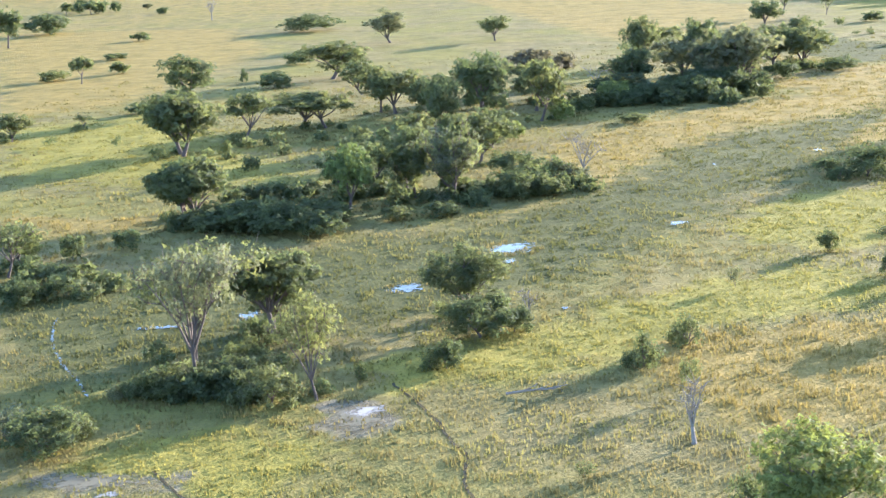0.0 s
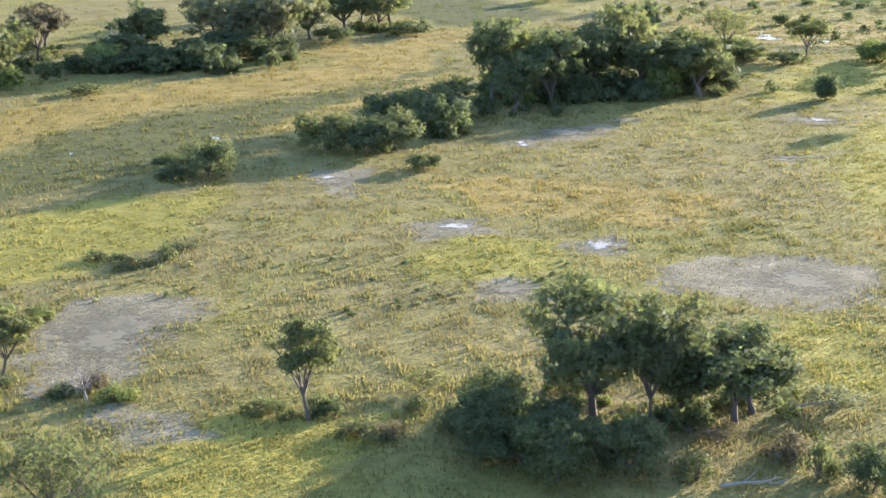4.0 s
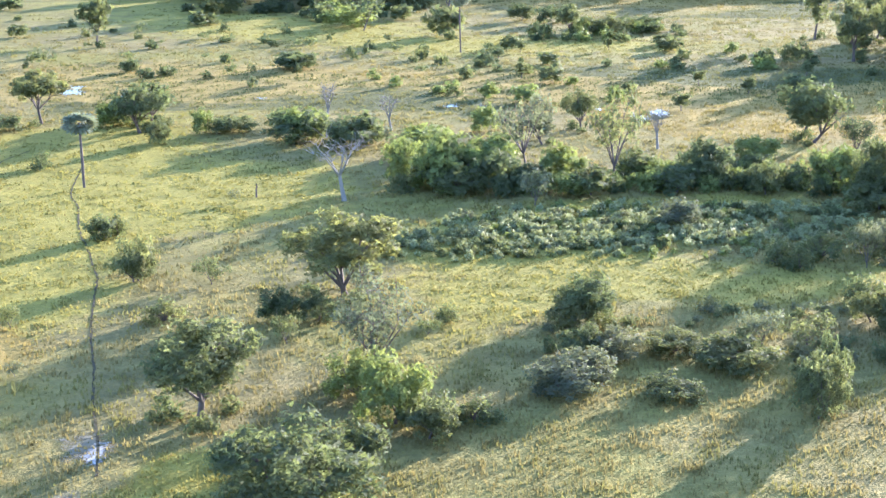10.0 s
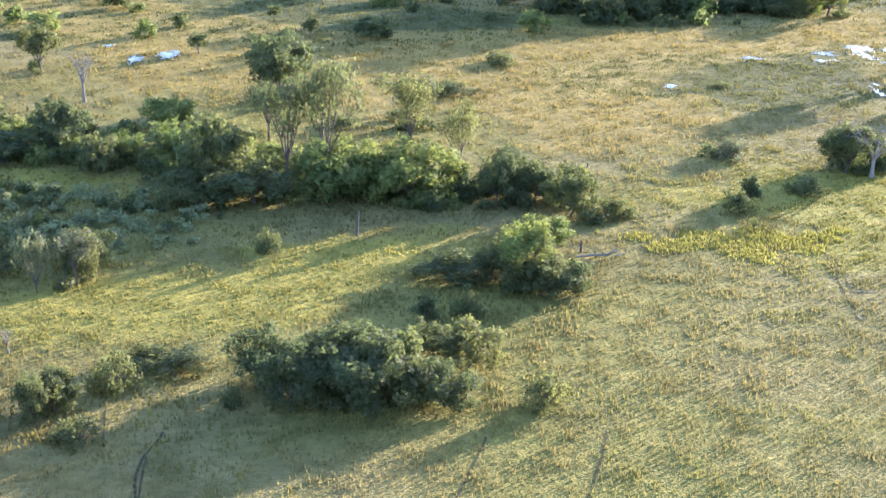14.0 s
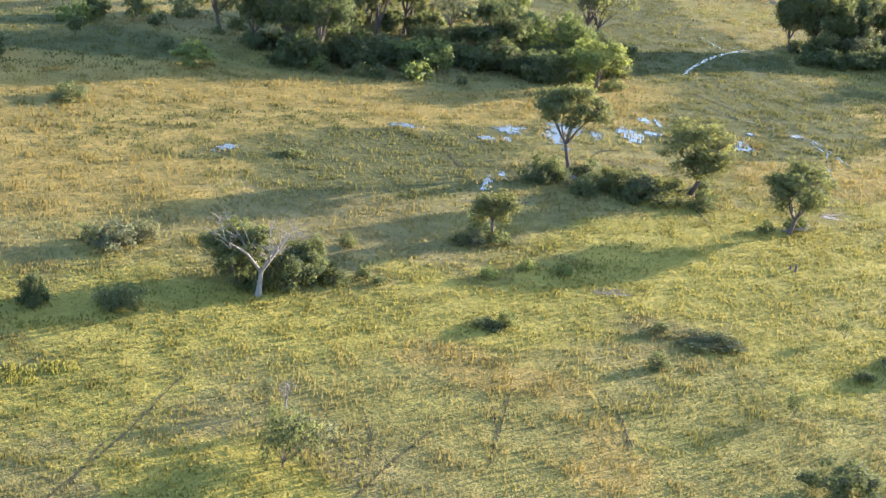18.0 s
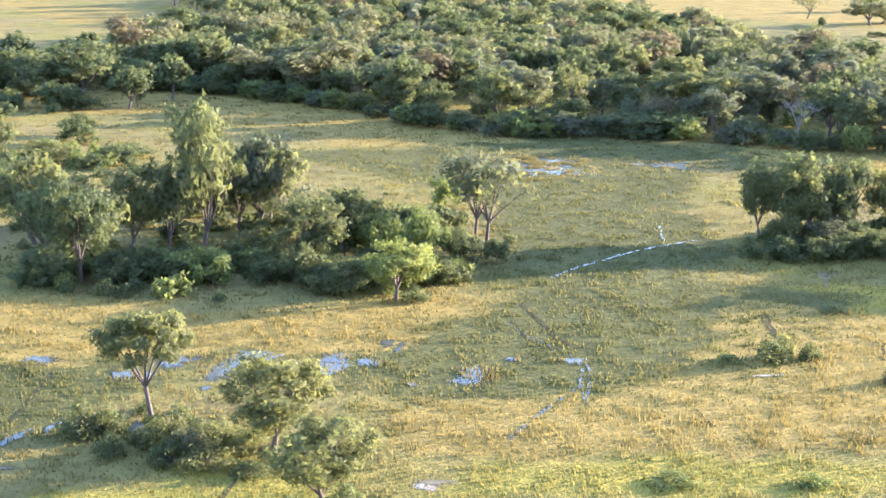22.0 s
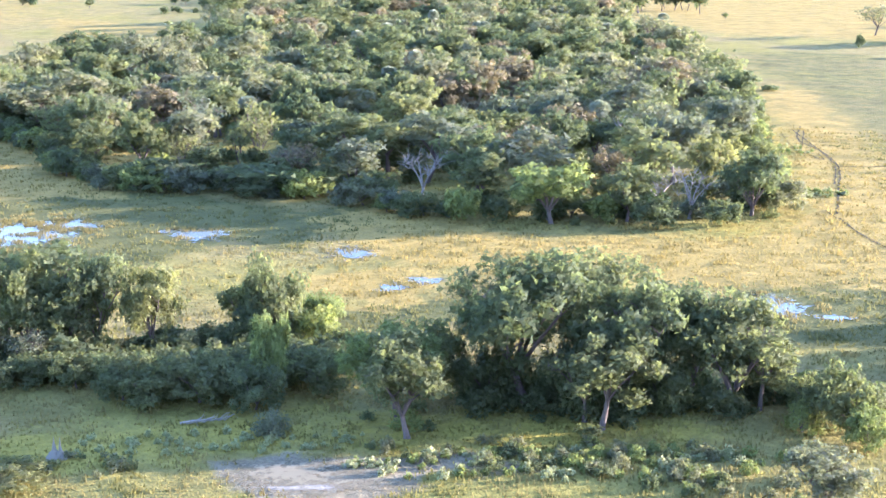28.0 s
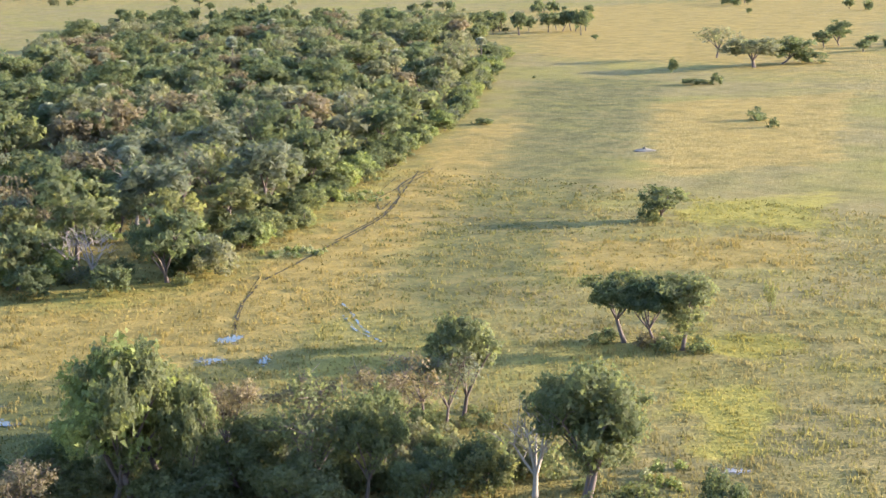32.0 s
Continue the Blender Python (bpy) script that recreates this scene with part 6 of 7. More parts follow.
thicket(-266, 283, 35.4, 14.0, 5, 26, (("bush", "dark"), ("bush", "olive"), ("scrub", "olive")), (2, 4), 0)
thicket(-228, 361, 26.0, 12.0, 5, 16, (("bush", "dark"), ("bush", "olive")), (2, 4), 0)
thicket(-254, 91, 12.3, 5.0, 5, 16, (("bush", "dark"), ("bush", "olive"), ("bush", "grey")), (1.5, 3.2), 1)
thicket(-290, 144, 13.2, 8.0, 5, 16, (("bush", "dark"), ("bush", "olive")), (2, 4), 0)
plant("tree", "dark", -245.7, 323.6, 14.7, 6.0, 1)
plant("tall", "dark", -232.8, 212.6, 13.7, 5.0, 1)
plant("tree", "olive", -251.1, 234.4, 8.6, 5.3, 1)
plant("tree", "dark", -228.3, 276.5, 10.9, 6.6, 1)
plant("tree", "olive", -247.4, 280.1, 9.7, 5.4, 1)
plant("tree", "dark", -257.5, 228.7, 8.4, 5.3, 1)
thicket(-81, 308, 22.0, 10.0, 2, 40, (("bush", "dark"), ("bush", "dark"), ("bush", "olive")), (2.5, 5), 0)
thicket(-118, 266, 15.1, 12.0, 2, 16, (("bush", "dark"), ("bush", "olive")), (2, 4), 0)
thicket(-183, 363, 35.7, 10.0, 2, 30, (("bush", "dark"), ("bush", "olive")), (2, 4), 0)
thicket(-133, 430, 13.3, 10.0, 2, 12, (("bush", "dark"), ("bush", "olive")), (2, 3.5), 0)
plant("tree", "dark", -94.1, 304.5, 15.0, 6.1, 1)
plant("tree", "dark", -84.3, 307.9, 17.0, 6.1, 1)
plant("tree", "olive", -66.8, 314.8, 14.8, 6.2, 1)
plant("tree", "dark", -157.1, 382.9, 19.3, 6.7, 1)
thicket(-75, 327, 27.6, 12.0, -1, 30, (("bush", "dark"), ("bush", "olive")), (2.5, 5.5), 0)
thicket(93, 291, 45.8, 8.0, -1, 60, (("bush", "dark"), ("bush", "bright"), ("bush", "olive"), ("bush", "bright")), (2, 4.5), 0)
thicket(94, 209, 28.3, 12.0, -1, 40, (("bush", "olive"), ("bush", "grey"), ("scrub", "olive")), (0.8, 2), 1)
thicket(139, 280, 20.0, 8.0, -1, 30, (("bush", "dark"), ("bush", "bright"), ("bush", "olive")), (2, 4), 1)
thicket(250, 356, 10.3, 6.0, 13, 20, (("bush", "grey"), ("bush", "olive")), (0.8, 1.8), 1)
thicket(287, 302, 6.4, 3.0, 13, 14, (("bush", "sage"), ("bush", "sage")), (0.6, 1.2), 0)
thicket(223, 300, 8.5, 3.0, 13, 14, (("bush", "dark"), ("bush", "olive")), (0.8, 1.8), 1)
thicket(214, 426, 35.0, 8.0, 21, 60, (("bush", "dark"), ("bush", "olive"), ("bush", "bright"), ("bush", "dark")), (2, 5), 0)
thicket(204, 458, 31.2, 20.0, 21, 30, (("bush", "dark"), ("bush", "olive"), ("tree", "olive")), (3, 7), 0)
thicket(116, 495, 25.4, 20.0, 21, 24, (("bush", "dark"), ("bush", "bright")), (2, 4), 0)
thicket(301, 489, 25.6, 8.0, 33, 44, (("bush", "dark"), ("bush", "olive"), ("bush", "dark")), (2.5, 5), 0)
thicket(362, 520, 22.7, 6.0, 39, 50, (("bush", "dark"), ("bush", "olive"), ("bush", "dark")), (2, 4.5), 1)
thicket(311, 502, 21.0, 10.0, 39, 40, (("bush", "dark"), ("bush", "olive")), (2.5, 5), 1)
thicket(409, 586, 28.5, 8.0, 42, 60, (("bush", "dark"), ("bush", "olive"), ("bush", "grey")), (1.8, 4), 1)
thicket(143, 955, 2.2, 5.0, 42, 1, (("bush", "olive"),), (1, 2), 0)
plant("bush", "bright", 153.6, 273.3, 9.7, 6.2, 2)
plant("bush", "bright", 159.2, 277.5, 6.8, 3.3, 2)
plant("bush", "dark", 161.2, 274.6, 3.7, 2.6, 2)
plant("thin", "olive", 143.2, 274.8, 21.6, 4.3, 2)
plant("thin", "olive", 153.7, 289.3, 15.6, 3.2, 2)
plant("bush", "dark", 170.3, 275.0, 6.7, 3.3, 2)
plant("bush", "dark", 179.1, 268.0, 3.0, 1.9, 2)
plant("bush", "olive", 166.4, 285.5, 4.3, 2.1, 2)
plant("bush", "olive", 167.0, 240.9, 6.4, 2.4, 2)
plant("bush", "olive", 161.0, 218.6, 5.7, 3.5, 2)
thicket(159, 275, 16.4, 6.0, 3, 26, (("bush", "dark"), ("bush", "olive"), ("bush", "bright")), (1.2, 3), 1)
thicket(211, 417, 26.0, 12.0, 26, 26, (("bush", "olive"), ("bush", "dark"), ("bush", "bright")), (1.5, 4), 0)
plant("tree", "olive", 170.4, 427.9, 17.9, 6.7, 1)
plant("tree", "dark", 187.2, 417.4, 13.0, 5.4, 1)
thicket(85, 268, 27.6, 9.0, -1, 190, (("bush", "sage"), ("bush", "sage"), ("bush", "bright"), ("bush", "sage")), (0.6, 1.3), 0)
thicket(67, 256, 17.4, 6.0, -1, 70, (("bush", "sage"), ("bush", "sage")), (0.5, 1.1), 0)
thicket(111, 255, 19.8, 7.0, -1, 80, (("bush", "sage"), ("bush", "sage"), ("bush", "sage")), (0.6, 1.3), 0)
thicket(82, 262, 19.5, 8.0, -2, 90, (("bush", "sage"), ("bush", "sage"), ("bush", "bright")), (0.6, 1.3), 0)
thicket(96, 251, 21.0, 8.0, -1, 90, (("bush", "sage"), ("bush", "sage"), ("bush", "bright")), (0.6, 1.3), 0)
thicket(368, 498, 24.6, 5.0, 39, 120, (("bush", "sage"), ("bush", "sage"), ("bush", "bright")), (0.5, 1.2), 0)
thicket(333, 481, 19.4, 4.0, 39, 60, (("bush", "sage"), ("bush", "sage")), (0.4, 0.9), 0)
thicket(-123, 160, 36.5, 18.0, 1, 70, (("bush", "sage"), ("bush", "sage"), ("bush", "dark")), (0.35, 0.7), 0)
thicket(-85, 118, 17.4, 8.0, 1, 60, (("bush", "sage"), ("bush", "bright")), (0.4, 0.9), 0)
plant("tree", "bright", 399.5, 565.7, 19.6, 6.8, 2)
plant("bush", "dark", 393.0, 562.8, 8.7, 4.5, 2)
plant("thin", "olive", 414.4, 579.4, 14.7, 6.2, 2)
plant("bush", "olive", 408.9, 575.1, 8.6, 5.1, 2)
plant("tree", "dark", 419.9, 582.6, 13.0, 3.8, 2)
plant("thin", "rust", 411.7, 595.5, 12.6, 4.8, 2)
plant("bush", "dark", 407.4, 568.8, 6.3, 4.7, 2)
plant("tree", "olive", 438.5, 596.0, 17.0, 6.4, 2)
plant("thin", "grey", 410.8, 605.1, 11.7, 5.0, 2)
plant("bush", "olive", 428.1, 592.1, 6.7, 3.9, 2)
plant("tree", "olive", 348.7, 529.2, 18.8, 9.1, 2)
plant("tree", "dark", 359.7, 531.3, 16.1, 8.2, 2)
plant("thin", "olive", 361.3, 511.8, 11.2, 6.2, 2)
plant("bush", "dark", 341.0, 508.3, 12.2, 5.9, 2)
plant("tree", "bright", 343.0, 499.2, 13.3, 6.0, 2)
plant("bush", "olive", 308.3, 513.6, 15.4, 5.6, 2)
plant("bush", "bright", 384.2, 533.4, 5.9, 5.1, 2)
plant("bush", "bright", 388.9, 539.0, 4.6, 3.8, 2)
plant("bush", "dark", 390.3, 557.6, 5.6, 5.1, 2)
plant("thin", "rust", 398.8, 555.5, 9.5, 4.9, 2)
plant("tree", "olive", 397.0, 573.5, 14.7, 6.4, 2)
thicket(317, 667, 6.3, 5.0, 42, 40, (("bush", "sage"), ("bush", "bright")), (0.5, 1.1), 0)
thicket(285, 717, 6.3, 8.0, 42, 40, (("bush", "sage"), ("bush", "bright")), (0.5, 1.1), 0)
plant("tree", "olive", -303.5, 279.9, 17.1, 9.5, 1)
plant("tree", "dark", -281.8, 199.2, 12.9, 7.5, 1)
plant("tree", "olive", -258.5, 343.5, 14.6, 8.6, 0)
plant("tree", "dark", -234.3, 347.5, 17.4, 8.3, 0)
plant("tree", "olive", -219.2, 340.3, 16.0, 7.7, 1)
plant("flat", "olive", -274.5, 319.1, 10.8, 8.9, 1)
plant("thin", "olive", -257.6, 102.6, 18.3, 8.3, 2)
plant("tree", "olive", -249.7, 114.9, 13.6, 6.5, 2)
plant("tree", "olive", -256.0, 253.1, 7.8, 6.3, 1)
plant("thin", "grey", -232.8, 212.6, 16.5, 7.7, 1)
plant("tree", "grey", -176.0, 388.9, 17.6, 10.2, 0)
plant("tree", "grey", -163.5, 378.2, 20.6, 10.8, 0)
plant("tree", "dark", -191.8, 371.8, 16.2, 8.2, 0)
plant("tree", "olive", -144.3, 427.8, 15.1, 10.1, 0)
thicket(-215, 219, 12.3, 5.0, 5, 26, (("bush", "dark"), ("bush", "dark"), ("bush", "olive")), (2, 3.6), 0)
thicket(-268, 190, 15.5, 5.0, 5, 26, (("bush", "dark"), ("bush", "dark"), ("bush", "olive")), (2.5, 4.5), 0)
thicket(-251, 90, 10.9, 4.0, 5, 24, (("bush", "dark"), ("bush", "dark"), ("bush", "olive")), (2.2, 4), 1)
thicket(-180, 349, 26.6, 8.0, 5, 30, (("bush", "dark"), ("bush", "dark"), ("bush", "olive")), (3, 5.5), 0)
plant("tree", "dark", -475.4, 699.0, 12.5, 10.1, 0)
plant("bush", "dark", -333.8, 655.7, 9.7, 16.2, 0)
plant("tree", "grey", -286.7, 576.5, 16.1, 9.6, 0)
plant("scrub", "olive", 113.0, 204.6, 7.5, 3.5, 2)
plant("scrub", "olive", 119.6, 191.0, 5.8, 3.0, 2)
plant("scrub", "grey", 93.1, 204.7, 4.7, 3.5, 2)
plant("bush", "olive", 95.5, 190.3, 4.3, 3.2, 2)
plant("bush", "dark", 110.0, 221.3, 4.0, 3.0, 2)
plant("bush", "dark", 118.1, 244.6, 4.9, 3.7, 2)
plant("bush", "grey", 94.2, 262.4, 4.9, 4.4, 2)
plant("bush", "dark", 127.2, 269.5, 5.5, 6.5, 2)
plant("tall", "dark", 131.3, 329.1, 11.5, 5.3, 1)
plant("thin", "olive", 153.3, 313.9, 9.9, 5.5, 1)
plant("scrub", "olive", 98.4, 204.9, 3.3, 3.8, 2)
thicket(-255, 1069, 61.0, 14.0, -1, 26, (("tree", "dark"), ("tree", "olive"), ("tree", "dark")), (6, 10), 0)
thicket(-245, 1040, 59.4, 10.0, -1, 20, (("bush", "dark"), ("bush", "olive")), (3, 5), 0)
plant("bush", "dark", -49.7, 356.6, 8.6, 8.4, 3)
plant("bush", "dark", -38.9, 362.3, 6.3, 7.8, 3)
plant("tree", "olive", -56.8, 307.4, 14.3, 8.3, 1)
plant("bush", "olive", -51.6, 319.7, 7.7, 5.2, 3)
plant("thin", "olive", -41.1, 368.6, 15.1, 7.3, 1)
plant("tree", "dark", -68.1, 338.7, 20.1, 9.2, 1)
plant("tree", "dark", -84.3, 312.8, 17.4, 8.5, 1)
plant("tree", "dark", -96.6, 307.6, 19.4, 8.3, 1)
plant("tree", "olive", -135.2, 428.8, 15.8, 10.0, 1)
plant("bush", "dark", -29.6, 303.3, 6.8, 2.7, 3)
plant("bush", "bright", -6.9, 361.0, 5.0, 3.3, 3)
plant("tree", "dark", 2.1, 360.2, 9.8, 5.9, 1)
plant("bush", "dark", 27.7, 437.8, 4.9, 6.3, 0)
plant("bush", "dark", 33.5, 338.6, 7.6, 8.0, 3)
plant("bush", "dark", 45.2, 330.1, 7.8, 7.8, 3)
plant("bush", "bright", 57.6, 313.7, 7.1, 7.4, 3)
plant("tree", "dark", -3.6, 596.1, 17.2, 11.8, 0)
plant("tree", "dark", 40.2, 603.9, 18.4, 12.0, 0)
plant("tree", "dark", 19.0, 583.7, 17.8, 11.6, 0)
plant("tree", "dark", 101.2, 646.6, 16.1, 15.2, 0)
plant("tree", "dark", 108.0, 650.0, 17.0, 8.5, 1)
plant("tree", "dark", 146.1, 655.0, 18.0, 9.0, 1)
thicket(29, 576, 45.6, 6.0, -1, 26, (("bush", "dark"), ("bush", "olive")), (3, 5), 0)
thicket(100, 628, 49.7, 8.0, -1, 30, (("bush", "dark"), ("bush", "olive")), (3, 5.5), 0)
plant("bush", "bright", 240.5, 430.2, 8.9, 5.2, 2)
plant("bush", "bright", 210.3, 418.5, 6.7, 5.2, 1)
plant("tree", "olive", 188.8, 418.2, 16.8, 6.8, 1)
plant("thin", "grey", 236.8, 463.1, 19.1, 7.3, 1)
plant("tree", "olive", 198.3, 437.6, 26.5, 6.2, 1)
plant("tree", "grey", 201.7, 449.9, 20.8, 5.9, 1)
plant("tree", "dark", 284.2, 493.7, 17.5, 8.5, 1)
plant("bush", "dark", 293.4, 488.0, 7.0, 7.2, 1)
plant("bush", "dark", 193.4, 596.4, 7.8, 14.6, 3)
plant("bush", "dark", 221.2, 604.8, 8.7, 14.5, 3)

plant("mass", "dark", -132.9, 248.6, 8.5, 7.3, 2)
plant("mass", "olive", -120.4, 248.5, 8.8, 6.2, 2)
plant("mass", "dark", -112.8, 277.5, 8.8, 8.0, 2)
plant("mass", "dark", -151.0, 225.6, 7.6, 6.1, 2)
plant("bush", "olive", -114.7, 231.0, 3.4, 3.7, 2)
plant("mass", "dark", -158.3, 228.4, 4.4, 3.5, 2)
plant("mass", "dark", -104.5, 103.5, 6.2, 4.3, 2)
plant("mass", "dark", -98.0, 96.9, 6.4, 4.6, 2)
plant("mass", "dark", -91.8, 98.2, 6.8, 4.2, 2)
plant("mass", "olive", -103.9, 113.1, 5.4, 3.7, 2)
plant("scrub", "rust", -82.6, 105.0, 2.5, 3.3, 2)
plant("bush", "olive", -85.8, 97.0, 2.6, 2.3, 2)
plant("bush", "rust", -76.2, 102.3, 2.5, 3.2, 2)
plant("bush", "dark", -70.5, 94.6, 5.1, 3.4, 2)
plant("scrub", "grey", -70.0, 114.1, 2.7, 3.5, 2)
plant("bush", "olive", -116.5, 107.7, 1.4, 3.0, 2)
plant("bush", "olive", -127.7, 113.7, 1.8, 2.3, 2)
plant("bush", "olive", -121.5, 113.7, 1.9, 1.7, 2)
plant("scrub", "olive", -110.9, 120.4, 2.2, 3.3, 2)
plant("tree", "olive", -84.5, 113.2, 12.2, 6.6, 2)
plant("tree", "dark", -77.9, 114.0, 10.2, 5.5, 2)
plant("bush", "olive", -152.2, 168.9, 1.0, 3.5, 2)
plant("bush", "dark", -157.5, 171.8, 1.2, 2.0, 2)
plant("bush", "olive", -147.0, 177.8, 0.9, 2.8, 2)
plant("bush", "rust", -145.3, 120.2, 2.0, 2.1, 2)
plant("bush", "bright", -141.2, 117.6, 1.1, 1.8, 2)
plant("bush", "olive", -158.2, 145.9, 1.4, 2.1, 2)
plant("bush", "olive", -25.8, 167.4, 1.5, 2.7, 2)
plant("bush", "olive", -19.0, 168.2, 1.4, 1.8, 2)
plant("bush", "olive", -38.2, 168.4, 1.1, 2.1, 2)
plant("bush", "rust", -24.2, 156.5, 0.9, 1.9, 2)
plant("bush", "rust", -33.0, 157.3, 0.9, 1.7, 2)
plant("bush", "olive", -39.2, 158.1, 0.9, 1.7, 2)
plant("scrub", "olive", 16.3, 242.7, 5.9, 3.4, 2)
plant("bush", "dark", 9.7, 266.1, 3.0, 2.3, 2)
plant("scrub", "olive", 26.7, 237.4, 4.1, 2.9, 2)
plant("bush", "olive", 22.5, 221.5, 2.6, 3.1, 2)
plant("scrub", "olive", 3.9, 220.2, 3.2, 1.9, 2)
plant("bush", "olive", 25.3, 207.6, 2.3, 1.8, 2)
plant("mass", "olive", 37.5, 169.2, 5.8, 5.0, 2)
plant("mass", "dark", 45.3, 168.5, 7.2, 5.5, 2)
plant("mass", "olive", 54.0, 179.6, 5.1, 3.4, 2)
plant("bush", "olive", 58.7, 183.9, 2.5, 2.9, 2)
plant("bush", "grey", 75.6, 202.9, 4.0, 4.0, 2)
plant("bush", "grey", 68.7, 190.5, 4.5, 4.5, 2)
plant("bush", "olive", 82.5, 203.2, 3.0, 4.2, 2)
plant("bush", "olive", 88.4, 197.8, 3.9, 5.4, 2)
plant("bush", "olive", 79.8, 188.6, 2.7, 3.9, 2)
plant("mass", "olive", 93.4, 181.6, 7.9, 3.2, 2)
plant("bush", "olive", 108.2, 212.6, 4.8, 3.2, 2)
plant("mass", "dark", 74.7, 218.1, 7.0, 3.8, 2)
plant("mass", "olive", 111.1, 209.3, 7.6, 3.0, 2)
plant("bush", "olive", 118.2, 193.4, 4.7, 2.9, 2)
plant("bush", "olive", 123.3, 207.1, 4.6, 2.5, 2)
plant("mass", "dark", 96.0, 186.3, 8.6, 2.2, 2)
plant("mass", "dark", 142.7, 212.7, 6.8, 4.4, 2)
plant("mass", "dark", 149.1, 213.6, 6.8, 5.7, 2)
plant("mass", "dark", 153.6, 210.2, 8.5, 4.1, 2)
plant("bush", "dark", 132.8, 216.2, 2.2, 4.1, 2)
plant("thin", "grey", 119.0, 238.5, 7.0, 2.8, 2)
plant("bush", "dark", 90.0, 201.3, 3.2, 3.4, 2)
plant("bush", "olive", 100.2, 201.3, 2.1, 3.1, 2)
plant("bush", "olive", 159.1, 243.4, 3.9, 4.8, 2)
plant("bush", "olive", 106.4, 197.9, 3.7, 2.5, 2)
plant("bush", "olive", 127.8, 199.8, 2.3, 2.6, 2)
plant("bush", "dark", 105.8, 236.8, 3.0, 2.4, 2)
plant("mass", "dark", 145.2, 209.0, 7.0, 4.0, 2)
plant("mass", "dark", 152.1, 208.1, 8.0, 5.1, 2)
plant("mass", "dark", 158.7, 209.8, 5.1, 3.5, 2)
plant("mass", "olive", 157.5, 221.4, 4.2, 3.2, 2)
plant("tree", "bright", 167.5, 241.2, 9.0, 3.7, 2)
plant("mass", "dark", 169.2, 239.4, 5.0, 2.9, 2)
plant("bush", "olive", 167.7, 210.3, 3.6, 2.5, 2)
plant("bush", "olive", 124.2, 206.5, 4.3, 2.7, 2)
plant("scrub", "olive", 119.4, 195.3, 3.3, 3.0, 2)
plant("mass", "dark", 165.4, 272.8, 9.0, 3.0, 2)
plant("bush", "olive", 171.2, 277.4, 4.3, 2.3, 2)
plant("bush", "dark", 176.8, 266.1, 2.6, 2.2, 2)
plant("bush", "dark", 168.1, 275.0, 6.2, 2.2, 2)
plant("mass", "dark", 174.6, 268.8, 8.4, 4.0, 2)
plant("bush", "olive", 180.7, 269.2, 2.6, 2.1, 2)
plant("mass", "dark", 171.3, 241.4, 4.8, 4.0, 2)
plant("tree", "bright", 170.0, 251.1, 6.6, 3.1, 2)
plant("mass", "dark", 196.7, 272.8, 3.4, 2.2, 2)
plant("bush", "dark", 199.5, 279.2, 3.0, 1.3, 2)
plant("bush", "grey", 200.1, 299.2, 3.0, 2.8, 2)
plant("bush", "olive", 207.3, 283.0, 2.6, 2.9, 2)
plant("bush", "olive", 159.6, 335.1, 1.7, 4.7, 2)
plant("bush", "olive", 169.6, 359.3, 2.0, 2.8, 2)
plant("mass", "dark", 215.1, 296.3, 7.6, 3.3, 2)
plant("mass", "dark", 221.2, 301.4, 4.8, 2.8, 2)
plant("bush", "olive", 224.9, 299.3, 1.7, 2.1, 2)
plant("bush", "olive", 253.9, 349.9, 2.6, 2.7, 2)
plant("bush", "olive", 257.7, 350.6, 2.4, 3.5, 2)
plant("bush", "dark", 242.3, 354.0, 3.2, 2.4, 2)
plant("bush", "dark", 242.5, 293.1, 1.0, 2.0, 2)
plant("bush", "olive", 264.8, 298.4, 0.9, 3.8, 2)
plant("bush", "olive", 260.0, 299.6, 1.1, 1.8, 2)
plant("bush", "grey", 201.5, 304.1, 2.4, 2.6, 2)
plant("bush", "olive", 248.2, 354.2, 1.9, 2.4, 2)
plant("mass", "dark", 276.6, 266.7, 3.8, 3.7, 2)
plant("bush", "olive", 263.1, 350.7, 1.6, 2.3, 2)
plant("bush", "olive", 285.2, 299.0, 2.1, 2.2, 2)
plant("bush", "olive", 288.1, 301.6, 2.1, 2.2, 2)
plant("bush", "olive", 280.3, 295.4, 0.9, 1.6, 2)
plant("bush", "olive", 266.2, 298.9, 0.9, 3.0, 2)
plant("bush", "bright", 302.9, 345.1, 2.0, 1.6, 2)
plant("bush", "olive", 254.3, 358.0, 2.3, 2.4, 2)
plant("bush", "olive", 251.5, 357.7, 2.4, 2.1, 2)
plant("bush", "olive", 253.5, 355.5, 3.1, 3.1, 2)
plant("bush", "olive", 258.8, 356.2, 2.5, 2.4, 2)
plant("bush", "dark", 242.1, 354.9, 2.9, 1.9, 2)
plant("bush", "olive", 301.0, 419.1, 2.7, 1.9, 2)
plant("bush", "dark", 304.6, 419.5, 2.0, 1.5, 2)
plant("bush", "bright", 295.5, 413.3, 0.9, 2.2, 2)
plant("bush", "bright", 315.3, 373.9, 1.3, 2.1, 2)
plant("bush", "bright", 302.8, 368.4, 0.9, 3.5, 2)
plant("bush", "olive", 95.3, 534.2, 6.8, 5.1, 2)
plant("bush", "dark", 130.8, 503.4, 5.2, 5.2, 2)
plant("mass", "olive", 117.7, 496.2, 6.2, 7.2, 2)
plant("bush", "dark", 304.2, 418.5, 2.2, 1.0, 2)
plant("bush", "dark", 324.3, 416.9, 2.0, 1.3, 2)
plant("bush", "olive", 328.4, 410.1, 2.8, 1.4, 2)
plant("bush", "olive", 345.0, 404.8, 0.9, 2.5, 2)
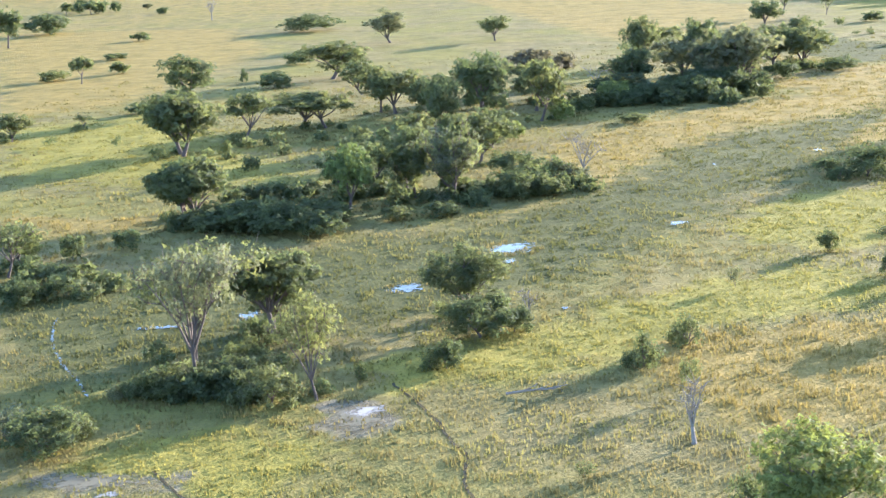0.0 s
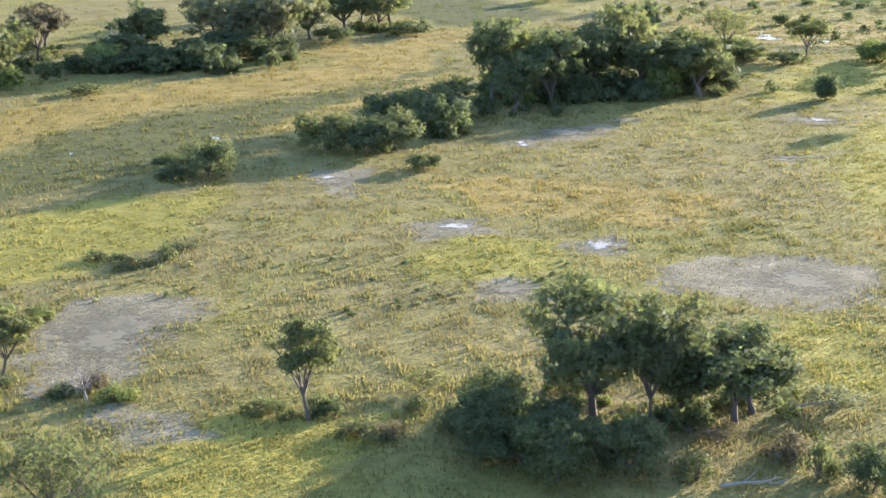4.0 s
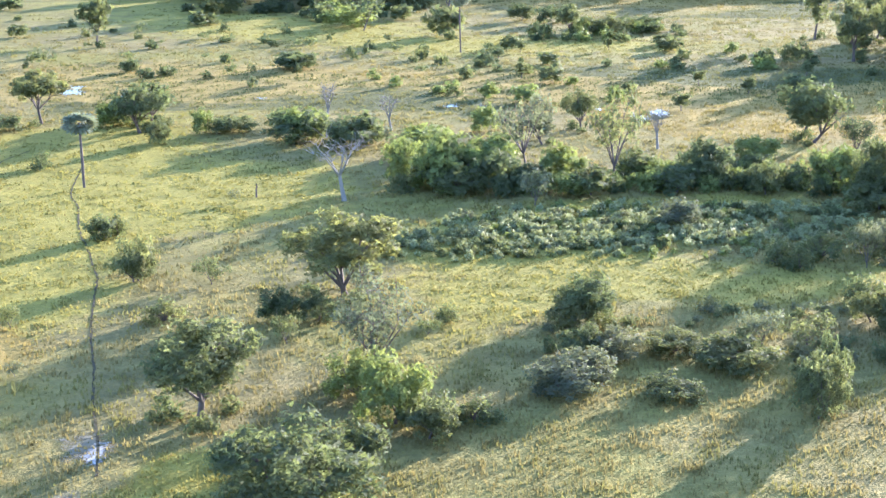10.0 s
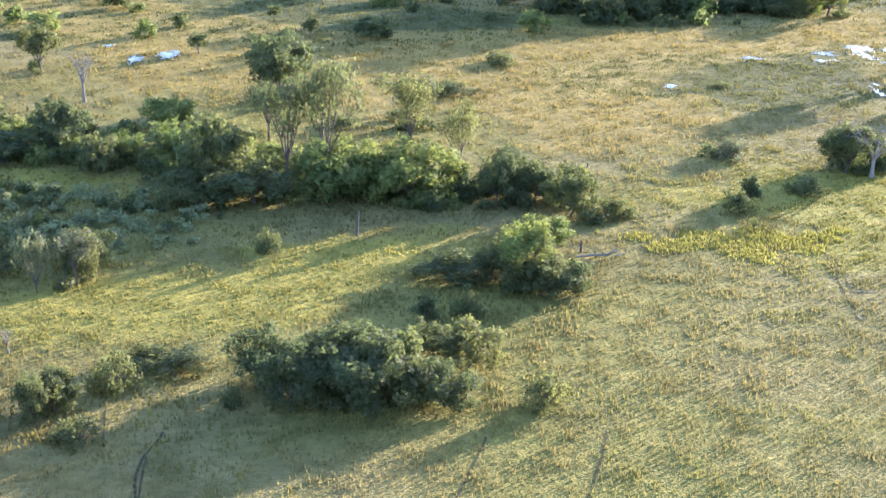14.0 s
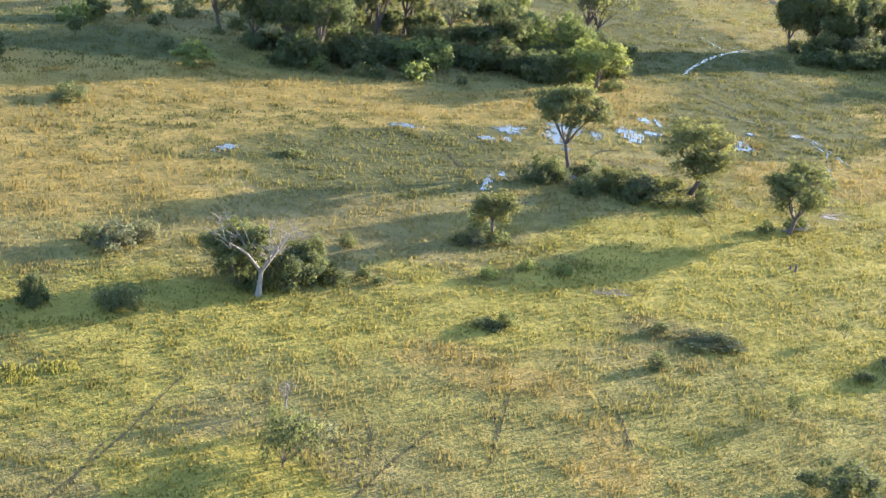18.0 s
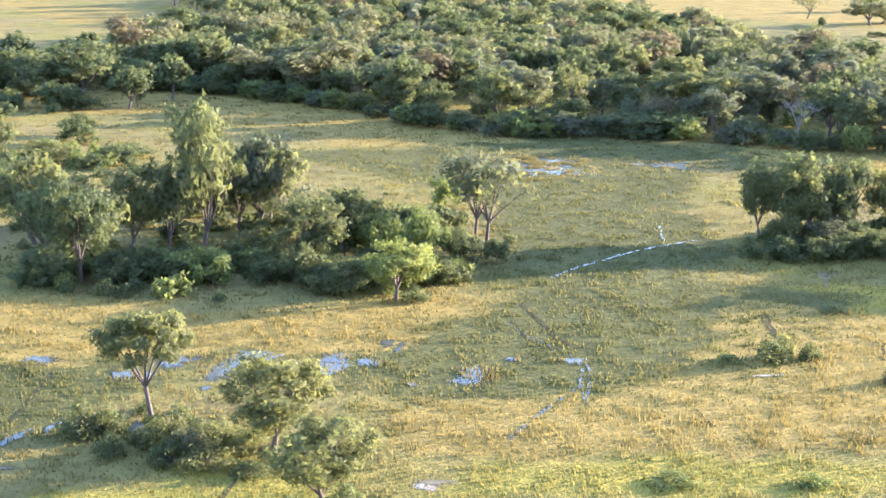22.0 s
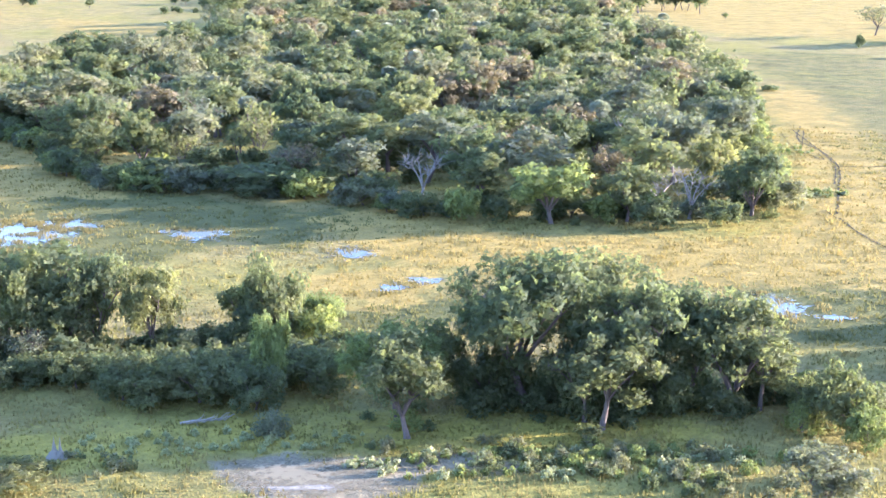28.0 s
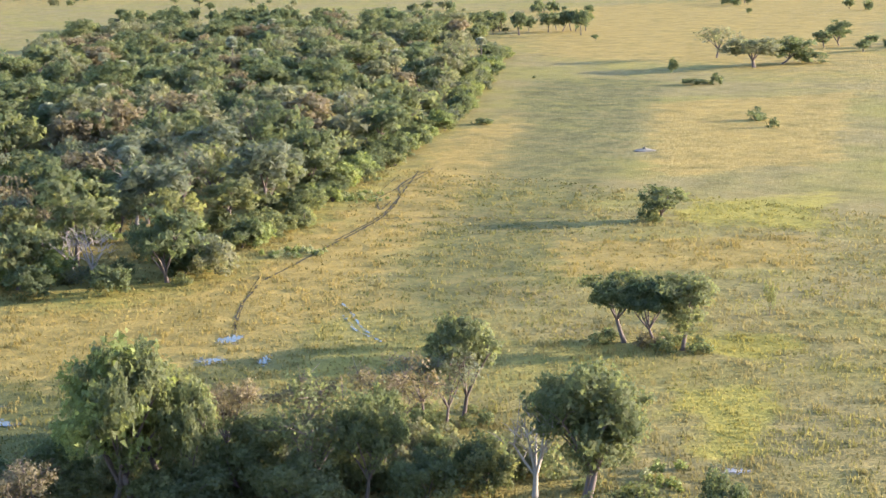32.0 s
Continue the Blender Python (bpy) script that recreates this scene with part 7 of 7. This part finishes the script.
plant("bush", "dark", 302.2, 444.5, 0.9, 2.2, 2)
pool(240.3, 379.4, 3.6, 6.3, 8)
pool(250.0, 391.0, 3.6, 5.2, 8)
pool(252.6, 400.9, 2.2, 3.0, 8)
pool(269.8, 392.2, 2.4, 6.0, 8)
pool(277.8, 404.3, 2.8, 2.2, 8)
pool(235.6, 353.2, 1.0, 3.0, 8)
pool(268.9, 391.7, 3.6, 4.9, 16)
pool(245.8, 385.6, 1.7, 6.7, 16)
pool(233.2, 374.2, 2.0, 2.9, 16)
pool(254.9, 400.3, 0.9, 4.4, 16)
pool(242.5, 373.2, 1.2, 1.7, 16)
pool(268.8, 393.3, 3.3, 4.8, 26)
pool(254.4, 392.0, 2.5, 3.8, 26)
pool(263.8, 386.0, 1.4, 1.2, 26)
pool(270.8, 401.1, 1.1, 1.3, 26)
pool(216.5, 537.0, 3.7, 13.5, 26)
pool(233.6, 559.5, 3.2, 3.2, 26)
pool(209.7, 541.7, 14.4, 20.7, 31)
pool(211.2, 548.3, 5.5, 9.2, 31)
pool(299.0, 550.2, 4.8, 4.4, 31)
pool(270.2, 401.8, 1.3, 1.3, 31)
pool(213.2, 541.5, 17.8, 17.8, 37)
pool(213.8, 553.0, 10.3, 8.1, 37)
pool(215.1, 519.2, 10.4, 5.8, 37)
pool(277.8, 565.4, 3.6, 6.6, 37)
pool(300.2, 556.6, 5.3, 4.4, 37)
pool(275.4, 566.2, 8.0, 6.7, 39)
pool(241.6, 560.9, 8.0, 10.3, 39)
pool(351.0, 573.7, 7.8, 9.5, 39)
pool(364.5, 573.5, 4.7, 2.9, 39)
pool(356.4, 618.0, 2.7, 5.4, 39)
pool(363.4, 608.5, 4.4, 2.6, 39)
pool(354.5, 573.8, 8.7, 10.6, 42)
pool(369.4, 612.9, 2.0, 3.7, 42)
pool(-234.2, 140.4, 3.9, 4.6, 5)
pool(-255.4, 125.6, 2.9, 3.5, 5)
pool(-267.1, 120.3, 5.0, 1.3, 5)
pool(-219.6, 157.1, 1.8, 2.4, 5)
pool(-220.0, 166.4, 6.7, 6.5, 5)
pool(-191.0, 183.8, 2.5, 2.9, 5)
pool(-210.4, 126.8, 1.2, 0.9, 5)
pool(72.7, 373.6, 2.3, 5.1, -2)
pool(108.5, 359.4, 4.5, 5.9, -2)
pool(96.2, 366.0, 3.2, 2.7, -1)
pool(232.6, 380.9, 3.6, 5.6, -1)
pool(217.3, 373.7, 4.0, 2.9, -1)
pool(197.9, 346.7, 2.6, 3.9, -1)
pool(-23.6, 410.4, 3.5, 11.7, -2)
pool(65.5, 374.8, 3.7, 4.4, -2)
pool(103.4, 355.1, 2.9, 6.7, -2)
pool(-24.2, 407.7, 5.7, 7.1, -1)
pool(240.7, 386.0, 5.8, 6.2, 3)
pool(230.3, 373.0, 3.0, 2.6, 3)
pool(234.2, 347.7, 1.2, 7.2, 3)
pool(251.7, 387.1, 2.7, 7.2, 3)
ditch((276.4, 405.2), (280.1, 402.9), (283.8, 393.4), (285.2, 388.0), width=0.70)
ditch((282.3, 395.7), (282.0, 381.5), (282.1, 373.1), width=0.70)
ditch((257.7, 446.0), (259.9, 458.5), (263.9, 472.0), (269.7, 483.9), width=1.60)
ditch((353.1, 644.0), (361.9, 638.2), (368.1, 633.8), (375.8, 630.0), width=0.90)
path((260.2, 428.9), (268.3, 418.2), (274.4, 410.8), width=0.60)
path((293.6, 439.3), (298.0, 427.6), (299.6, 420.6), width=0.60)
path((326.8, 649.9), (338.3, 636.6), (351.9, 622.7), width=0.28)
path((267.8, 753.7), (292.9, 719.7), (304.5, 701.9), (315.0, 679.3), width=0.60)
path((269.6, 744.2), (286.1, 720.1), (298.1, 710.1), width=0.28)
path((246.0, 273.5), (247.3, 267.7), (247.5, 260.8), width=0.28)
path((255.5, 281.8), (257.5, 275.8), (258.6, 268.7), width=0.28)
path((235.1, 268.8), (237.1, 263.4), (237.8, 259.0), width=0.28)
path((204.8, 255.3), (204.5, 248.8), (204.1, 244.0), width=0.28)
path((217.2, 253.5), (217.5, 247.9), (217.7, 244.1), width=0.28)
path((241.8, 266.1), (239.3, 256.5), (238.0, 248.0), width=0.28)
path((247.1, 275.7), (247.5, 267.3), width=0.28)
path((133.7, 198.4), (134.4, 191.7), (134.9, 186.4), width=0.28)
path((128.6, 206.7), (129.9, 199.3), width=0.28)
path((162.3, 203.5), (160.7, 196.3), (159.3, 190.8), width=0.28)
path((173.0, 205.4), (171.3, 196.9), (169.7, 190.3), width=0.28)
plant("tree", "olive", -290.3, 439.2, 14.6, 12.6, 1)
plant("tree", "dark", -247.9, 348.5, 12.0, 7.2, 1)
plant("tree", "olive", -274.2, 390.7, 12.4, 6.1, 1)
plant("tree", "dark", -280.9, 197.4, 13.7, 7.3, 1)
plant("mass", "dark", -267.1, 187.9, 6.7, 7.8, 1)
plant("mass", "dark", -255.2, 191.6, 5.8, 6.8, 1)
plant("mass", "dark", -219.7, 214.8, 7.0, 6.1, 1)
plant("tree", "olive", -229.7, 253.6, 12.7, 6.9, 1)
plant("tall", "olive", -240.3, 214.7, 11.9, 4.2, 1)
plant("thin", "grey", -232.0, 208.9, 12.8, 4.9, 2)
plant("tree", "olive", -177.0, 458.7, 14.0, 8.9, 1)
plant("mass", "dark", -195.5, 360.9, 8.8, 10.6, 1)
plant("mass", "dark", -173.6, 375.4, 9.1, 11.0, 1)
plant("tree", "dark", 24.6, 625.6, 16.0, 10.3, 1)
plant("tree", "dark", 55.8, 643.6, 18.7, 10.2, 1)
plant("tree", "dark", 32.8, 717.2, 14.9, 7.4, 1)
plant("mass", "dark", 26.6, 617.5, 9.3, 10.1, 1)
plant("mass", "dark", 47.8, 624.2, 9.0, 11.8, 1)
plant("mass", "dark", 61.7, 628.7, 7.2, 9.9, 1)
plant("mass", "dark", 78.4, 641.8, 7.1, 11.7, 1)
plant("mass", "dark", 85.7, 660.8, 7.6, 8.3, 1)
thicket(96, 262, 36.0, 13.0, 4, 330, (("bush", "sage"), ("scrub", "sage"), ("bush", "olive")), (0.8, 1.6), 0)
thicket(62, 254, 22.0, 9.0, 4, 130, (("bush", "sage"), ("bush", "olive")), (0.7, 1.4), 0)

ISLAND = [(196, 589), (217, 602), (256, 601), (284, 608), (301, 624), (313, 639), (308, 661), (263, 741), (236, 784), (185, 863), (50, 1046),
          (-102, 1174), (-199, 1075), (-206, 894), (-82, 787), (20, 640), (112, 617), (181, 585)]


def inside(poly, x, y):
    hit = False
    for (x0, y0), (x1, y1) in zip(poly, poly[1:] + poly[:1]):
        if (y0 > y) != (y1 > y) and x < (x1 - x0) * (y - y0) / (y1 - y0) + x0:
            hit = not hit
    return hit


def edge_distance(poly, x, y):
    best, p = 9999.0, Vector((x, y))
    for a, b in zip(poly, poly[1:] + poly[:1]):
        a, b = Vector(a), Vector(b)
        t = max(0.0, min(1.0, (p - a).dot(b - a) / (b - a).length_squared))
        best = min(best, (p - a.lerp(b, t)).length)
    return best


def forest():
    """The wooded island: close-standing trees with a skirt of shrubs along its shore."""
    rnd = np.random.default_rng(5)
    taken = []
    tries = 0
    clearing = [(-400, 1000), (-195, 970), (-60, 855), (-50, 790), (-90, 760), (-400, 850)]
    while len(taken) < 560 and tries < 9000:
        tries += 1
        x, y = rnd.uniform(-210, 325), rnd.uniform(580, 1180)
        if not inside(ISLAND, x, y) or inside(clearing, x, y):
            continue
        near = math.hypot(x - 480, y - 400)
        gap = 7.6 if near < 480 else 10.5
        if any((x - a) ** 2 + (y - b) ** 2 < gap * gap for a, b in taken):
            continue
        if edge_distance(ISLAND, x, y) < 4:
            continue
        taken.append((x, y))
        form = ("tree", "tree", "tree", "tall", "tall", "tall", "thin")[rnd.integers(7)]
        tone = ("dark", "dark", "olive", "olive", "olive", "grey", "grey", "dark", "olive", "grey", "rust")[rnd.integers(11)]
        if rnd.uniform() < 0.045:
            palm(x, y, rnd.uniform(11, 15), 2.6)
            continue
        if form == "thin" and tone in ("dark", "bright"):
            tone = "grey"
        if near < 520 and rnd.uniform() < 0.7:
            b = rnd.uniform(3.5, 6.5)
            far_plant("mass", ("dark", "olive", "dark", "bright")[rnd.integers(4)], x + rnd.normal() * 3, y + rnd.normal() * 3, b, b * 0.7, 1 if near < 300 else 0)
        h = rnd.uniform(9, 18.5)
        plant(form, tone, x, y, h, h * rnd.uniform(0.38, 0.5), 1 if near < 400 else 0, "trees of the wooded island")
    for k, (a, b) in enumerate(zip(ISLAND, ISLAND[1:] + ISLAND[:1])):
        if k in (10, 11, 12, 13, 14):
            continue
        a, b = Vector(a), Vector(b)
        for i in range(int((b - a).length / 3.8)):
            p = a.lerp(b, (i + rnd.uniform(0, 1)) * 3.8 / (b - a).length) + Vector((rnd.normal() * 2, rnd.normal() * 2))
            h = rnd.uniform(3.2, 8.0)
            plant("bush", ("dark", "dark", "olive", "bright", "grey")[rnd.integers(5)], p.x, p.y, h, h * rnd.uniform(0.6, 0.85), 1, "shrubs along the island's shore")


forest()


def scatter_far():
    """Loose trees and treelines on the plain behind the near woods."""
    rnd = np.random.default_rng(31)
    for k in range(3600):
        a, d = radians(rnd.uniform(-70, 40)), rnd.uniform(760, 1500)
        x, y = 150 + math.sin(a) * d, 350 + math.cos(a) * d
        w = 1.5 * float(wave(x / 2.2, y / 3.2, 0, 12))
        if w + rnd.normal() * 0.1 > 1.62 and not inside(ISLAND, x, y):
            h = rnd.uniform(3.5, 9.5)
            far_plant(("tree", "tree", "mass", "tall")[k % 4], ("dark", "olive", "dark", "grey")[rnd.integers(4)], x, y, h, h * rnd.uniform(0.42, 0.62), -1)


scatter_far()
join_far()

# ---- grass, sedge and herbs ----


def tufts(name, label, mat, pts, heights, width, blades=3, spread=0.35):
    rnd = np.random.default_rng(len(pts))
    n = len(pts)
    vs = np.zeros((n, blades, 3, 3), dtype=np.float32)
    for b in range(blades):
        a = rnd.uniform(0, 6.28, n)
        h = heights * rnd.uniform(0.6, 1.2, n)
        w = width * rnd.uniform(0.7, 1.6, n)
        ox, oy = rnd.normal(0, spread, n), rnd.normal(0, spread, n)
        lx, ly = rnd.normal(0, 0.25, n) * h, rnd.normal(0, 0.25, n) * h
        bx, by = pts[:, 0] + ox, pts[:, 1] + oy
        c, s = np.cos(a) * w, np.sin(a) * w
        z0 = np.full(n, -0.35)
        vs[:, b, 0] = np.stack([bx - c, by - s, z0], 1)
        vs[:, b, 1] = np.stack([bx + c, by + s, z0], 1)
        vs[:, b, 2] = np.stack([bx + lx, by + ly, h], 1)
    faces = np.arange(n * blades * 3).reshape(-1, 3)
    tagged(new(name, mesh_of(name, vs.reshape(-1, 3), faces, mat)), label, "grass", kind="stuff")


def sow():
    """Grass in tufts over the strip that the flight passes, thinner and coarser with distance from its line."""
    rnd = np.random.default_rng(3)
    line = [(-300, -130), (-208, -87), (-41, 0), (142, 73), (282, 162), (398, 278), (459, 364), (530, 474), (640, 630)]
    fine = np.concatenate([np.linspace(p, q, 14) for p, q in zip(line, line[1:])])
    n = 620000
    x, y = rnd.uniform(-380, 560, n), rnd.uniform(20, 760, n)
    x, y = x + 0.9 * wave(x, y, 18, 24), y + 0.9 * wave(y, x, 18, 24)
    q = np.full(n, 9999.0)
    for px, py in fine:
        q = np.minimum(q, np.hypot(x - px, y - py))
    beyond = y > np.interp(x, *zip(*line))
    keep = beyond & (rnd.uniform(0, 1, n) < np.where(q < 64, 0, np.minimum(1, (125 / q) ** 1.9)) * np.clip((560 - q) / 150, 0, 1))
    x, y, q = x[keep], y[keep], q[keep]
    pts, n = np.stack([x, y], 1), len(x)
    wet, lush, bare, gold = cover("wet", x, y), cover("lush", x, y), cover("sand", x, y), cover("gold", x, y)
    patch, clump = wave(x, y, 6, 15), wave(x, y, 15, 24) + rnd.normal(0, 0.45, n)
    keep = (rnd.uniform(0, 1, n) > bare * 1.5 - 0.45) & (clump > -1.1)
    for px, py, rx, ry, a in POOLS:
        u = ((x - px) * math.cos(a) + (y - py) * math.sin(a)) / rx
        v = ((y - py) * math.cos(a) - (x - px) * math.sin(a)) / ry
        keep &= (u * u + v * v > 1.0) | (rnd.uniform(0, 1, n) < 0.10)
    for px, py, pw in TRACKS[::2]:
        keep &= (x - px) ** 2 + (y - py) ** 2 > (pw * 0.5 + 0.3) ** 2
    big = (q / 125) ** 0.8
    jitter = rnd.normal(0, 0.14, n)
    is_wet = (wet + jitter > 0.5) & keep
    is_gold = (gold + jitter > 0.5) & keep & ~is_wet
    is_lush = (lush + jitter > 0.5) & keep & ~is_gold & ~is_wet
    rest = keep & ~is_wet & ~is_lush & ~is_gold
    is_green = rest & (patch + rnd.normal(0, 0.35, n) > 0.35)
    is_dry = rest & ~is_green
    stand = np.clip(0.55 + 0.5 * clump + 0.2 * patch, 0.15, 1.9)
    for mask, name, label, mat, h, w in (
            (is_dry, "dry_grass", "tall dry straw-coloured grass in tufts", GRASS["dry"], 0.35, 0.092),
            (is_green, "standing_grass", "standing green grass among the straw", GRASS["green"], 0.28, 0.105),
            (is_gold, "golden_grass", "tall golden grass along the marsh", GRASS["gold"], 0.38, 0.09),
            (is_lush, "green_grass", "short green grass in low cushions", GRASS["lawn"], 0.12, 0.12),
            (is_wet, "sedge", "olive sedge and reeds of the flooded meadow", GRASS["sedge"], 0.3, 0.105)):
        k = mask.sum()
        tufts(name, label, mat, pts[mask], h * stand[mask] * rnd.uniform(0.6, 1.25, k), w * big[mask] * rnd.uniform(0.7, 1.3, k), 6, 0.85)
    # reeds standing in the pools
    got = []
    for px, py, rx, ry, a in POOLS:
        k = int(min(rx * ry * 3.1 * 1.4, 2400))
        r, b = rnd.uniform(0.1, 0.9, k) ** 0.5, rnd.uniform(0, 6.28, k)
        u, v = r * np.cos(b) * rx, r * np.sin(b) * ry
        qx, qy = px + u * math.cos(a) - v * math.sin(a), py + u * math.sin(a) + v * math.cos(a)
        ok = wave(qx, qy, 15, 24) + rnd.normal(0, 0.3, k) > 0.1
        got.append(np.stack([qx, qy], 1)[ok])
    got = np.concatenate(got)
    tufts("pool_reeds", "thin reeds standing in shallow water", GRASS["dry"], got, rnd.uniform(0.12, 0.4, len(got)), 0.11, 3)


sow()


def herbs(x, y, rx, ry, turn, n, tone, label, h=0.9):
    rnd = np.random.default_rng(int(abs(x + y)))
    q, b, a = rnd.uniform(0, 1, n) ** 0.5, rnd.uniform(0, 6.28, n), radians(turn)
    u, v = q * np.cos(b) * rx, q * np.sin(b) * ry
    pts = np.stack([x + u * math.cos(a) - v * math.sin(a), y + u * math.sin(a) + v * math.cos(a)], 1)
    tufts("herbs", label, GRASS[tone], pts, rnd.uniform(0.1, 1.3, n) * h, 0.14, 3)


for hx, hy, hr in ((186, 258, 3.4), (190, 261, 3.8), (194, 258, 4.2), (198, 263, 3.6), (201, 260, 4.0), (205, 263, 2.8), (196, 255, 2.6), (208, 266, 1.8), (182, 261, 2.0)):
    herbs(hx, hy, hr, hr * 0.75, hx * 7, int(hr * hr * 13), "yellow", "dense yellow-flowering herbs", 0.18)


def far_woods():
    """Woodland towards the horizon: ragged belts of crowns, too far off to be told apart."""
    rnd = np.random.default_rng(21)
    n = 150000
    ang, d = np.radians(rnd.uniform(-76, 40, n)), 1450 + 3300 * rnd.uniform(0, 1, n) ** 0.8
    x, y = 150 + np.sin(ang) * d, 350 + np.cos(ang) * d
    w = 1.25 * wave(x / 7, y / 9, 0, 15)
    keep = w + rnd.normal(0, 0.1, n) > 1.35 - np.clip((d - 1450) / 2000, 0, 1) * 1.9
    x, y, d = x[keep][:32000], y[keep][:32000], d[keep][:32000]
    n = len(x)
    z = rise(x, y)
    h = rnd.uniform(4.0, 9.5, n)
    k = 4
    c = np.repeat(np.stack([x, y, z + h * 0.5], 1), k, 0)
    hh = np.repeat(h, k)
    wide = hh * 0.45 * np.repeat(1 + np.clip((d - 1500) / 1400, 0, 1.5), k)
    d3 = rnd.normal(size=(n * k, 3))
    d3 /= np.linalg.norm(d3, axis=1)[:, None]
    pos = c + d3 * np.stack([wide, wide, hh * 0.38], 1)
    u = np.cross(d3, rnd.normal(size=(n * k, 3)))
    u /= np.linalg.norm(u, axis=1)[:, None]
    v = np.cross(d3, u)
    s = (hh * rnd.uniform(0.36, 0.6, n * k))[:, None]
    vs = np.stack([pos - u * s, pos + v * s, pos + u * s - v * s * 0.6], 1).reshape(-1, 3)
    tagged(new("distant_woods", mesh_of("distant_woods", vs, np.arange(n * k * 3).reshape(-1, 3), HAZED_FARLEAF)), "belts of dark woodland towards the horizon", "woodland", kind="stuff")


far_woods()
